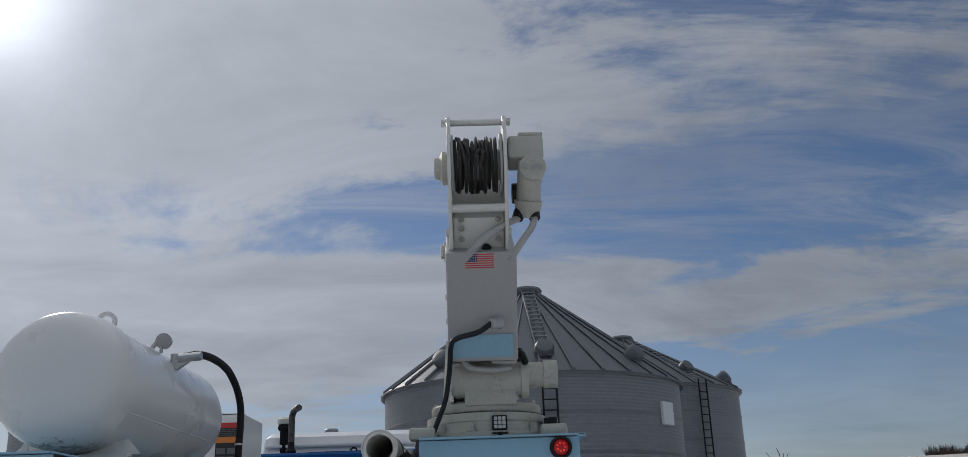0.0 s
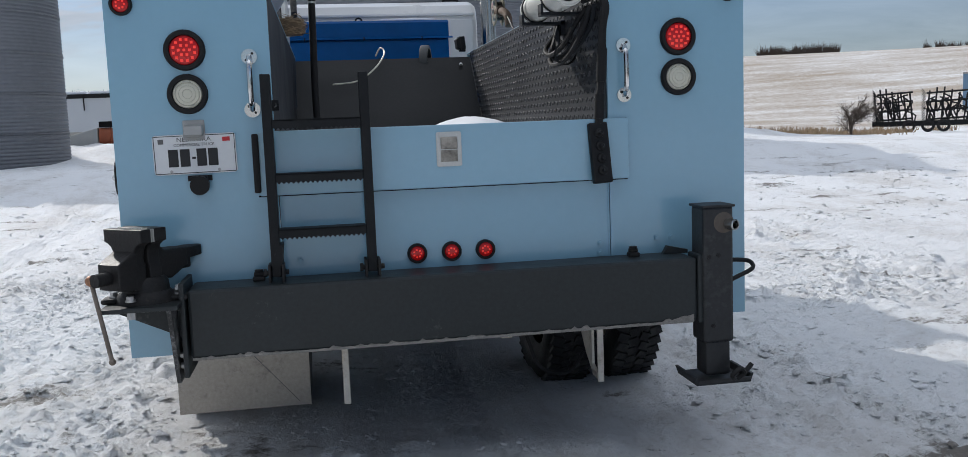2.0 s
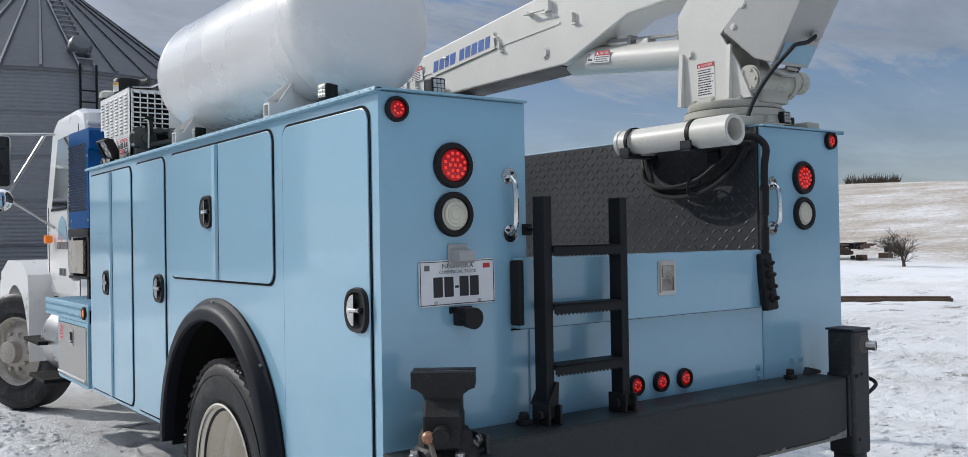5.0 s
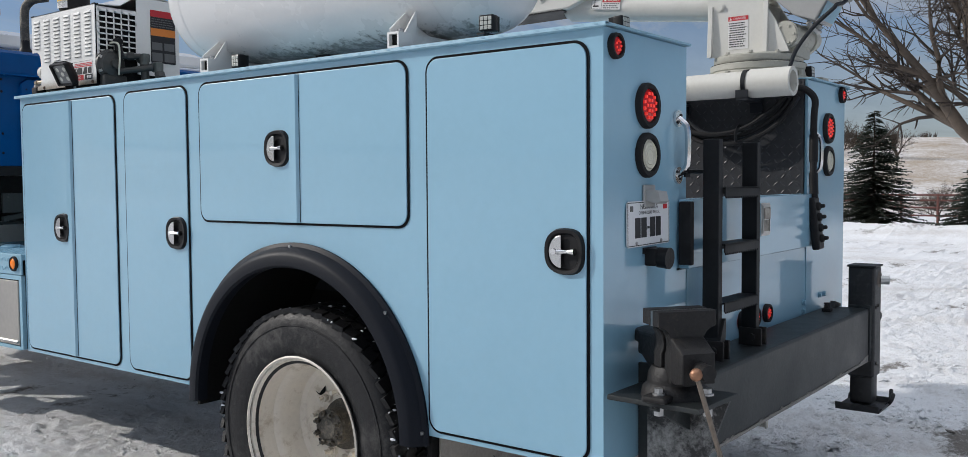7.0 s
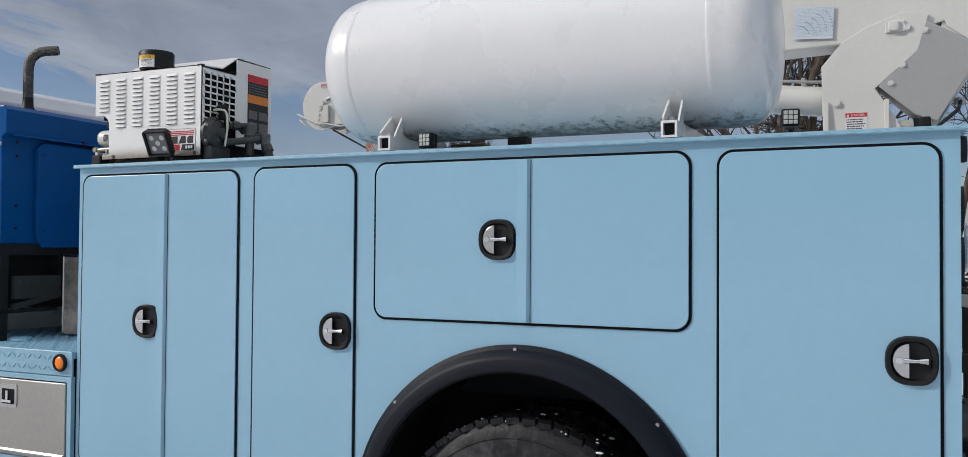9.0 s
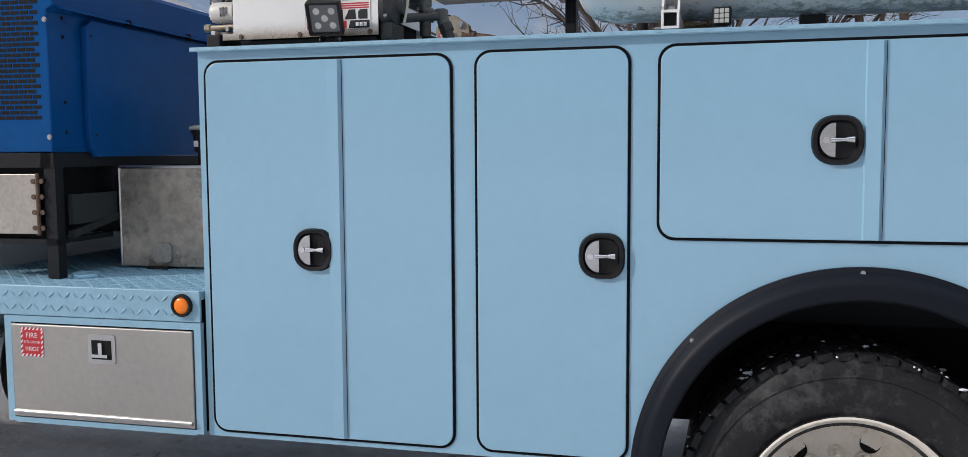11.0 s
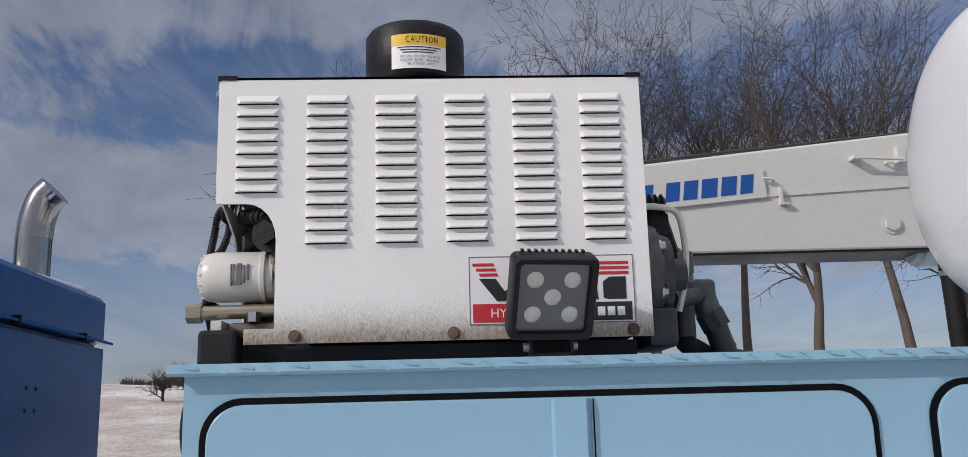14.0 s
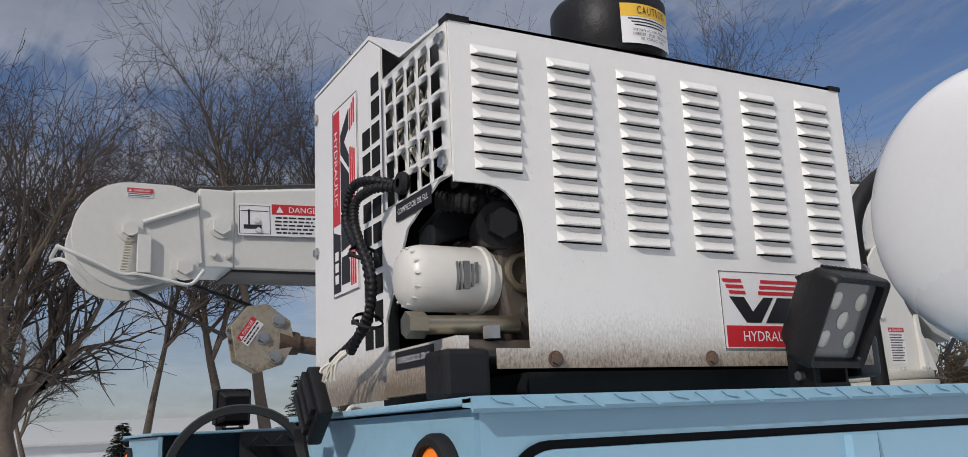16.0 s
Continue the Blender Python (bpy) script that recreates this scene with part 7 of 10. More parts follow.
part("spot_mirror", Shape().lathe([(0, 0.028), (0.05, 0.024), (0.085, 0.012), (0.096, 0.0), (0.096, -0.02), (0, -0.04)], (-1.41, 5.96, 1.855), (0, -1, 0), 28), MIRROR, mir, "round convex mirror")
s = Shape().tube([(-0.99, 5.16, 1.2), (-1.05, 5.14, 1.25), (-1.06, 5.12, 1.6), (-1.05, 5.14, 1.92), (-0.99, 5.16, 1.97)], 0.014, 8, 4)
part("grab_bar", s, STEEL, truck, "steel grab bar by the door")

# ---- gear on the truck ----
# ladder folded up against the tailgate
lad = thing("step_ladder", (-0.50, -0.13, 0.838), "black steel fold-down step ladder on the bumper", "ladder")
LX = (-0.685, -0.325)
for x in LX:
    b = 0.02
    s = Shape().box(x - 0.018, x + 0.018, -0.140, -0.080, 0.800 + 0.055, 1.612, 0.003)
    part("rail", s, BLACK, lad, "black ladder rail")
    s = Shape().box(x - 0.030, x - 0.020, -0.165, -0.075, 0.834, 0.905, 0.003).box(x + 0.020, x + 0.030, -0.165, -0.075, 0.834, 0.905, 0.003).rod((x - 0.045, -0.13, 0.872), (x + 0.045, -0.13, 0.872), 0.010, n=8).rod((x - 0.048, -0.13, 0.872), (x - 0.036, -0.13, 0.872), 0.016, n=6)
    part("hinge", s, IRON, lad, "black hinge bracket")
for z in (1.030, 1.238, 1.438):
    s = Shape().box(LX[0] + 0.018, LX[1] - 0.018, -0.150, -0.075, z, z + 0.006).box(LX[0] + 0.018, LX[1] - 0.018, -0.150, -0.145, z - 0.026, z + 0.004).box(LX[0] + 0.018, LX[1] - 0.018, -0.080, -0.075, z - 0.022, z + 0.004)
    n = 18
    for k in range(n):
        u = LX[0] + 0.03 + (LX[1] - LX[0] - 0.06) * k / (n - 1)
        s.prism([(u - 0.007, z - 0.026), (u + 0.007, z - 0.026), (u, z - 0.034)], "y", -0.1502, -0.1448)
    part("rung", s, BLACK, lad, "black serrated rung")
s = Shape().rod((-0.66, -0.10, 1.50), (-0.66, 0.0, 1.50), 0.008, n=8).box(-0.685, -0.645, -0.006, 0.0, 1.48, 1.52)
part("catch", s, BLACK, lad)
s = Shape().prism([(-0.71, 0.90), (-0.66, 0.90), (-0.655, 0.98), (-0.668, 0.98)], "y", -0.15, -0.06)
part("stop", s, BLACK, lad)

# bench vise on its bracket
vise = thing("bench_vise", (-1.15, -0.22, 0.80), "worn black iron bench vise with a bronze-ended handle", "vise")
brk = part("mounting_plate", Shape().prism([(-1.285, -0.33), (-1.020, -0.34), (-1.020, -0.02), (-1.270, -0.02)], "z", 0.792, 0.808, 0.002), BLACK_WORN, vise, "black steel mounting plate")
part("gusset", Shape().prism([(-1.30, 0.792), (-1.03, 0.792), (-1.03, 0.665)], "y", -0.20, -0.185), BLACK_WORN, vise)
part("gusset", Shape().prism([(-0.33, 0.792), (-0.05, 0.792), (-0.05, 0.50), (-0.22, 0.50)], "x", -1.060, -1.045), BLACK_SCUFF, vise, "scuffed black bracket")
TURNED = Matrix.Translation((-1.15, -0.19, 0)) @ Matrix.Rotation(radians(-38), 4, "Z") @ Matrix.Translation((1.15, 0.19, 0))


def vise_part(name, s, mat, label=""):
    """A piece of the vise, which is swivelled on its base."""
    s.bm.transform(TURNED)
    return part(name, s, mat, vise, label)


s = Shape().lathe([(0.105, 0.808), (0.100, 0.835), (0.085, 0.85), (0.082, 0.88), (0.070, 0.90), (0, 0.90)], (-1.15, -0.19, 0.0), (0, 0, 1), 28)
for sx in (-1, 1):
    s.box(-1.15 + sx * 0.11 - 0.04, -1.15 + sx * 0.11 + 0.04, -0.23, -0.15, 0.808, 0.828, 0.008)
part("swivel_base", s, IRON, vise)
for x, y in ((-1.26, -0.19), (-1.04, -0.19), (-1.18, -0.31)):
    bolt(vise, (x, y, 0.828), (0, 0, 1), 0.014, 0.020)
    part("bolt_nut", Shape().rod((x, y, 0.766), (x, y, 0.792), 0.016, n=6), ZINC, vise)
# jaws run across the truck: the slide points to the rear, the screw handle hangs behind
def jaw_outline(neck, foot, z_foot):
    """Front outline of a jaw: wide head with a lip, hollow cheeks, narrow neck and a block below."""
    right = [(0.095, 1.078), (0.095, 1.032), (0.078, 1.026), (0.062, 1.014), (0.053, 0.996), (neck, 0.972), (neck + 0.001, 0.958), (foot, 0.944), (foot, z_foot)]
    return [(-1.15 + u, v) for u, v in right] + [(-1.15 - u, v) for u, v in right[::-1]]


body = [(-0.02, 0.92), (-0.02, 0.985), (-0.13, 0.99), (-0.16, 1.02), (-0.215, 1.03), (-0.215, 0.885), (-0.10, 0.88)]
vise_part("fixed_jaw", Shape().prism(body, "x", -1.198, -1.102, 0.010).prism(jaw_outline(0.050, 0.058, 0.88), "y", -0.213, -0.160, 0.004), IRON)
vise_part("anvil_tail", Shape().prism([(-0.10, 0.93), (0.06, 0.945), (0.06, 0.985), (-0.10, 0.98)], "x", -1.190, -1.110, 0.010), IRON)
mov = [(-0.262, 1.000), (-0.275, 1.0), (-0.345, 0.962), (-0.345, 0.872), (-0.30, 0.862), (-0.262, 0.866)]
vise_part("moving_jaw", Shape().prism(jaw_outline(0.049, 0.055, 0.862), "y", -0.229, -0.275, 0.004).prism(mov, "x", -1.204, -1.096, 0.006), IRON)
vise_part("slide_bar", Shape().box(-1.190, -1.110, -0.34, 0.0, 0.905, 0.955, 0.008), IRON)
vise_part("jaw_face", Shape().box(-1.243, -1.057, -0.222, -0.214, 1.03, 1.076).box(-1.243, -1.057, -0.230, -0.224, 1.03, 1.076), STEEL, "bare steel jaw faces")
s = Shape().rod((-1.15, -0.34, 0.915), (-1.15, -0.405, 0.915), 0.024, n=16)
vise_part("screw_head", s, IRON)
s = Shape().rod((-1.18, -0.392, 0.900), (-1.100, -0.40, 0.640), 0.0078, n=10)
vise_part("handle", s, ROD_STEEL, "rusty steel handle bar")
vise_part("handle_knob", Shape().ball((-1.184, -0.392, 0.912), 0.019, 16), COPPER, "worn bronze handle knob")
vise_part("handle_knob", Shape().ball((-1.099, -0.40, 0.637), 0.012, 12), ROD_STEEL)

# ---- air receiver on its cradle ----
TX, TZ, TR = -0.950, 2.332, 0.310
tank = thing("air_tank", (TX, 1.5, TOP), "white steel air receiver tank on white brackets", "tank")
dome = [(0, 0), (0.07, 0.001), (0.12, 0.004), (0.165, 0.009), (0.200, 0.016), (0.235, 0.026), (0.258, 0.038), (0.275, 0.052), (0.290, 0.072), (0.302, 0.100), (TR, 0.145)]
prof = dome + [(TR, 0.190), (TR + 0.003, 0.200), (TR, 0.210), (TR, 1.625), (TR + 0.003, 1.635), (TR, 1.645)] + [(r, 1.806 - h) for r, h in dome[::-1]]
part("shell", Shape().lathe(prof, (TX, 0.548, TZ), (0, 1, 0), 72), TANK_WHITE, tank, "glossy white tank shell", angle=50)
part("long_seam", Shape().tube([(TX + 0.27, 0.76, TZ - 0.145), (TX + 0.27, 2.15, TZ - 0.145)], 0.006, 6, 0), TANK_WHITE, tank)
for y in (0.880, 2.005):
    s = Shape()
    z0 = TOP + 0.012
    # square tube across, open at its end
    s.box(-1.252, -0.70, y - 0.028, y + 0.028, z0 + 0.002, z0 + 0.010).box(-1.252, -0.70, y - 0.028, y + 0.028, z0 + 0.052, z0 + 0.060).box(-1.252, -0.70, y - 0.028, y - 0.020, z0 + 0.010, z0 + 0.052).box(-1.252, -0.70, y + 0.020, y + 0.028, z0 + 0.010, z0 + 0.052)
    b = part("cradle_tube", s, WHITE, tank, "white square steel tube")
    part("tube_end", Shape().box(-1.235, -1.20, y - 0.019, y + 0.019, z0 + 0.011, z0 + 0.051), DARK, b)
    s = Shape().prism([(-1.235, z0 + 0.060), (-1.245, z0 + 0.072), (-1.150, z0 + 0.150), (-0.95, z0 + 0.085), (-0.72, z0 + 0.13), (-0.66, z0 + 0.06)], "y", y + 0.020, y + 0.027)
    s.prism([(-1.215, z0 + 0.060), (-1.150, z0 + 0.150), (-1.15, z0 + 0.06)], "y", y - 0.027, y - 0.020)
    part("saddle", s, WHITE, tank, "white saddle plate")
    part("cradle_bolt", Shape().rod((-1.21, y, z0 + 0.060), (-1.21, y, z0 + 0.075), 0.012, n=6), ZINC, tank)
    part("cradle_bolt", Shape().rod((-1.22, y + 0.04, z0 - 0.008), (-1.22, y + 0.04, z0 + 0.010), 0.012, n=6), ZINC, tank)
    part("cradle_foot", Shape().box(-1.25, -0.68, y - 0.05, y + 0.05, TOP + 0.0085, TOP + 0.014), BLACK, tank)
part("tank_leg", Shape().box(TX - 0.02, TX + 0.04, 1.52, 1.60, TOP + 0.008, TZ - TR + 0.006), BLACK, tank, "black support leg")
part("lifting_eye", Shape().lathe([(0.030, -0.008), (0.052, -0.008), (0.052, 0.008), (0.030, 0.008), (0.030, -0.008)], (TX + 0.02, 1.05, TZ + TR + 0.035), (0, 1, 0), 20), WHITE, tank)
s = Shape().rod((TX + 0.12, 1.40, TZ + 0.26), (TX + 0.19, 1.40, TZ + 0.345), 0.012, n=10).rod((TX + 0.19, 1.385, 2.615), (TX + 0.19, 1.385, 2.58), 0.010, n=8)
g = part("gauge", s, STEEL, tank, "round pressure gauge")
part("gauge_body", Shape().lathe([(0, -0.02), (0.040, -0.02), (0.042, 0.012), (0.036, 0.014), (0, 0.012)], (TX + 0.195, 1.40, 2.645), (0, -1, 0), 24), CRANE_GREY, g)
s = Shape().rod((TX + 0.22, 1.44, 2.50), (TX + 0.31, 1.44, 2.56), 0.030, n=14).rod((TX + 0.25, 1.44, 2.50), (TX + 0.25, 1.44, 2.58), 0.026, n=12).rod((TX + 0.28, 1.40, 2.55), (TX + 0.40, 1.40, 2.56), 0.024, n=10)
part("outlet_fitting", s, STEEL, tank)
s = Shape().tube([(TX + 0.31, 1.41, 2.560), (-0.600, 1.53, 2.592), (-0.572, 1.73, 2.602), (-0.546, 1.93, 2.575), (-0.530, 2.09, 2.500), (-0.518, 2.165, 2.400), (-0.512, 2.165, 2.290), (-0.512, 2.150, 2.170), (-0.515, 2.145, 1.960), (-0.520, 2.12, 1.62), (-0.515, 2.10, 1.36)], 0.0215, 14, 6)
part("air_hose", s, RUBBER, tank, "thick black rubber air hose")
part("hose_clamp", Shape().rod((-0.512, 2.150, 2.162), (-0.512, 2.150, 2.174), 0.0238, n=16), STEEL, tank)
# ---- a bird's nest of straw tucked under the tank ----
rnd = random.Random(19)
NX, NY = -0.650, 1.915
nest = thing("bird_nest", (NX, NY, TOP + 0.008), "brown straw bird nest tucked under the white tank", "bird nest")
s = Shape()
bowl = [(0.0, 0.0), (0.075, 0.002), (0.092, 0.025), (0.094, 0.055), (0.085, 0.080), (0.060, 0.090), (0.040, 0.076), (0.0, 0.060)]
s.lathe(bowl, (NX, NY, TOP + 0.009), (0, 0, 1), 20)
for v in s.bm.verts:
    v.co += Vector((rnd.uniform(-1, 1), rnd.uniform(-1, 1), rnd.uniform(-0.5, 0.5))) * 0.007
part("nest_bowl", s, NEST, nest)
s = Shape()
for k in range(330):
    a = rnd.uniform(0, 2 * math.pi)
    rr, z = rnd.uniform(0.070, 0.100), TOP + 0.012 + rnd.uniform(0.0, 0.090)
    sweep, out = rnd.uniform(0.4, 1.3) * rnd.choice((-1, 1)), rnd.uniform(-0.006, 0.022)
    rise = rnd.uniform(-0.030, 0.035)
    pts = [(NX + (rr + out * q * q) * math.cos(a + sweep * q), NY + (rr + out * q * q) * math.sin(a + sweep * q), max(TOP + 0.010, z + rise * q)) for q in (0.0, 0.5, 1.0)]
    s.tube(pts, rnd.uniform(0.0008, 0.0017), 4, 2)
tagged(part("straw", s, SEDGE, nest, "dry straw and grass stems"), kind="stuff")

# ---- work lamps on the body's top ----
def cube_lamp(at, aim, name="work_lamp", tilt=0.0, on=False):
    """A square black lamp with nine reflector cells."""
    x, y, z = at
    base = (x, y, TOP + 0.008)
    t = thing(name, base, "small square black work lamp with nine cells", "work lamp", "cube work lamps")
    a = Vector(aim).normalized()
    r = Vector((0, 0, 1)).cross(a).normalized()
    m = Matrix.Translation(at) @ Matrix((r, a.cross(r), a)).transposed().to_4x4() @ Matrix.Scale(0.74, 4)
    part("housing", Shape().block(0, 0, -0.022, 0.078, 0.078, 0.050, 0.006, m), PLASTIC, t)
    s = Shape()
    for k in range(6):
        s.block(-0.033 + k * 0.0132, 0, -0.055, 0.005, 0.070, 0.026, 0.0, m)
    part("cooling_fin", s, PLASTIC, t)
    s = Shape()
    for i in range(3):
        for j in range(3):
            s.block(-0.021 + 0.021 * i, -0.021 + 0.021 * j, 0.0035, 0.018, 0.018, 0.004, 0.003, m)
    part("reflector", s, LED_FACE, t, "pale reflector cells")
    s = Shape().rod((x, y, TOP + 0.008), (x, y, z - 0.035), 0.009, n=8).block(x, y, z - 0.040, 0.060, 0.030, 0.006)
    part("stem", s, PLASTIC, t)


cube_lamp((-0.977, 0.075, 1.992), (0, -1, 0.05))
cube_lamp((0.970, 0.075, 2.010), (0, -1, 0.05))
cube_lamp((-1.205, 0.490, 2.012), (-1, -0.15, 0.0))
cube_lamp((-1.205, 1.850, 1.998), (-1, 0.05, 0.0))
cube_lamp((1.20, 0.22, 2.010), (1, -0.1, 0.0))


def flood_lamp(at, aim, w, label):
    """A black flood lamp: deep bezel, tapered finned housing, five diodes, short bracket."""
    x, y, z = at
    t = thing("flood_lamp", (max(x, -1.235), y, TOP + 0.008), label, "flood lamp", "flood lamps")
    a = Vector(aim).normalized()
    r = Vector((0, 0, 1)).cross(a).normalized()
    u = a.cross(r)
    m = Matrix.Translation(at) @ Matrix((r, u, a)).transposed().to_4x4()
    h = w / 2
    outer, inn = rounded(-h, -h, h, h, h * 0.15, 4), rounded(-h * 0.84, -h * 0.84, h * 0.84, h * 0.84, h * 0.10, 4)
    n = len(outer)

    def shell(rings):
        s = Shape()
        vs = [[s.bm.verts.new(m @ Vector((p * k, q * k, d))) for p, q in ring] for ring, k, d in rings]
        fs = []
        for p, q in zip(vs, vs[1:]):
            fs += [s.bm.faces.new((p[k], p[(k + 1) % n], q[(k + 1) % n], q[k])) for k in range(n)]
        fs.append(s.bm.faces.new(vs[0][::-1]))
        bmesh.ops.recalc_face_normals(s.bm, faces=fs)
        return s

    part("housing", shell(((outer, 0.66, -0.048), (outer, 0.74, -0.044), (outer, 0.90, -0.022), (outer, 0.94, -0.012))), PLASTIC, t)
    part("bezel", shell(((outer, 0.97, -0.020), (outer, 1.0, -0.016), (outer, 1.0, 0.011), (outer, 0.965, 0.016), (inn, 1.0, 0.013), (inn, 0.965, 0.0))), PLASTIC, t, "black bezel")
    for k in range(10):
        v = -h * 0.72 + k * h * 0.16
        s = Shape().prism([(h * 0.60, -0.050), (h * 0.98, -0.020), (h * 1.045, -0.020), (h * 1.045, -0.012), (h * 0.92, -0.012), (h * 0.55, -0.044)], "x", v - h * 0.03, v + h * 0.03, m=m)
        part("cooling_fin", s, PLASTIC, t)
    s = Shape().prism(rounded(-h * 0.82, -h * 0.82, h * 0.82, h * 0.82, h * 0.08, 3), "z", -0.002, 0.003, m=m)
    part("lens", s, LENS_DARK, t, "grey lamp glass")
    for p, q in ((-0.44, 0.42), (0.44, 0.42), (0, 0), (-0.44, -0.42), (0.44, -0.42)):
        part("diode", Shape().lathe([(0, 0.0050), (h * 0.17, 0.0046), (h * 0.20, 0.0034)], m @ Vector((p * h, q * h, 0)), a, 20), LED_FACE, t, "round pale diode cup")
    b = m @ Vector((0, -h * 0.9, -0.030))
    xb = max(x, -1.235)
    s = Shape().box(xb - 0.020, xb + 0.024, y - 0.030, y + 0.030, TOP + 0.008, TOP + 0.014)
    for q in (-0.030, 0.026):
        s.box(xb - 0.018, xb + 0.022, y + q, y + q + 0.004, TOP + 0.014, max(TOP + 0.030, b.z + 0.020))
    part("bracket", s, PLASTIC, t)
    for q, e in ((-0.038, -0.030), (0.030, 0.038)):
        part("bracket_bolt", Shape().rod((xb, y + q, TOP + 0.024), (xb, y + e, TOP + 0.024), 0.006, n=6), ZINC, t)


flood_lamp((-1.278, 3.148, 2.034), (-0.88, -0.13, -0.47), 0.119, "black square flood lamp with five diodes on the body top")
flood_lamp((0.60, 3.46, 2.015), (0.95, 0.1, 0.1), 0.10, "black ribbed flood lamp seen from behind")

def bent(points, n):
    """Even steps along a soft curve through the points."""
    pts = [Vector(p) for p in points]
    out = []
    for i in range(len(pts) - 1):
        p0, p1, p2, p3 = pts[max(0, i - 1)], pts[i], pts[i + 1], pts[min(len(pts) - 1, i + 2)]
        for k in range(n):
            t = k / n
            out.append(0.5 * (2 * p1 + (p2 - p0) * t + (2 * p0 - 5 * p1 + 4 * p2 - p3) * t * t + (3 * p1 - p0 - 3 * p2 + p3) * t ** 3))
    return out + [pts[-1]]


def conduit(line, r_low, r_high):
    """One ribbed tube along a line of points."""
    s = Shape()
    side, rows = None, []
    for i, p in enumerate(line):
        d = (line[min(i + 1, len(line) - 1)] - line[max(i - 1, 0)]).normalized()
        side = d.orthogonal().normalized() if side is None else (side - d * side.dot(d)).normalized()
        up = d.cross(side)
        r = r_high if (i // 2) % 2 else r_low
        rows.append([s.bm.verts.new(p + r * (math.cos(2 * math.pi * k / 10) * side + math.sin(2 * math.pi * k / 10) * up)) for k in range(10)])
    for u, v in zip(rows, rows[1:]):
        for k in range(10):
            s.bm.faces.new((u[k], u[(k + 1) % 10], v[(k + 1) % 10], v[k]))
    bmesh.ops.recalc_face_normals(s.bm, faces=list(s.bm.faces))
    return s


# ---- hydraulic compressor unit ----
CX0, CX1, CY0, CY1, CZ0, CZ1 = -1.190, -0.700, 2.990, 3.628, 1.985, 2.388
unit = thing("air_compressor", (-0.95, 3.3, TOP), "white louvred hydraulic air compressor with grimy lower edge", "air compressor")
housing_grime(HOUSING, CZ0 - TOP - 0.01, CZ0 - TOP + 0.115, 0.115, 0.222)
CUT_Y, CUT_Z = 3.540, 2.192
side_pts = [(CY0, CZ0), (CUT_Y, CZ0)] + [(CUT_Y + 0.0, CUT_Z - 0.055)] + [(CUT_Y + 0.045 * (1 - math.cos(radians(a))), CUT_Z - 0.055 + 0.055 * math.sin(radians(a))) for a in range(15, 91, 15)] + [(CY1, CUT_Z), (CY1, CZ1), (CY0, CZ1)]
part("side_panel", Shape().prism(side_pts, "x", CX0, CX0 + 0.004), HOUSING, unit, "white louvred side panel")
cols = [3.570, 3.466, 3.363, 3.259, 3.156, 3.053]
for i, yc in enumerate(cols):
    n = 8 if i == 0 else 12
    for k in range(n):
        z = 2.3545 - 0.0196 * k
        s = Shape()
        hw = 0.0315
        # a pressed louvre: sloping hood, open below
        a0, a1, o = z + 0.0045, z - 0.0084, 0.0082
        v = [s.bm.verts.new(p) for p in ((CX0 - 0.0002, yc + hw, a0), (CX0 - 0.0002, yc - hw, a0), (CX0 - o, yc - hw + 0.006, a1 + 0.002), (CX0 - o, yc + hw - 0.006, a1 + 0.002), (CX0 - 0.0002, yc + hw, a1), (CX0 - 0.0002, yc - hw, a1), (CX0 - o, yc - hw + 0.006, a1), (CX0 - o, yc + hw - 0.006, a1))]
        fs = [s.bm.faces.new([v[q] for q in f]) for f in ((0, 1, 2, 3), (3, 2, 6, 7), (0, 3, 7, 4), (1, 5, 6, 2))]
        bmesh.ops.recalc_face_normals(s.bm, faces=fs)
        part("louvre", s, HOUSING, unit)
# dark strips on the unpierced panel stand for the shaded openings below the louvres
for i, yc in enumerate(cols):
    for k in range(8 if i == 0 else 12):
        z = 2.3545 - 0.0196 * k
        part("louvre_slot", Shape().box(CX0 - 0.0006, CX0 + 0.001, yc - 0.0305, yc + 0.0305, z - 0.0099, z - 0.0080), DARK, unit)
# top with a raised middle
top = [(CX0, CZ1), (-1.050, CZ1 + 0.010), (-0.945, CZ1 + 0.078), (CX1, CZ1 + 0.074), (CX1, CZ1 + 0.070), (-0.943, CZ1 + 0.073), (-1.049, CZ1 + 0.005), (CX0, CZ1 - 0.004)]
part("lid", Shape().prism(top, "y", CY0 - 0.002, CY1 + 0.002), HOUSING, unit, "white folded lid")
for a, b in ((CY1 - 0.026, CY1 + 0.003), (CY0 - 0.003, CY0 + 0.02)):
    part("corner_cap", Shape().box(CX0 - 0.002, CX0 + 0.02, a, b, CZ1 - 0.004, CZ1 + 0.003), PLASTIC, unit)
part("far_panel", Shape().box(CX1 - 0.004, CX1, CY0, CY1, CZ0, CZ1 + 0.07), HOUSING, unit)
# front end: a sheet with a grille of square holes and a cut-away for the filter


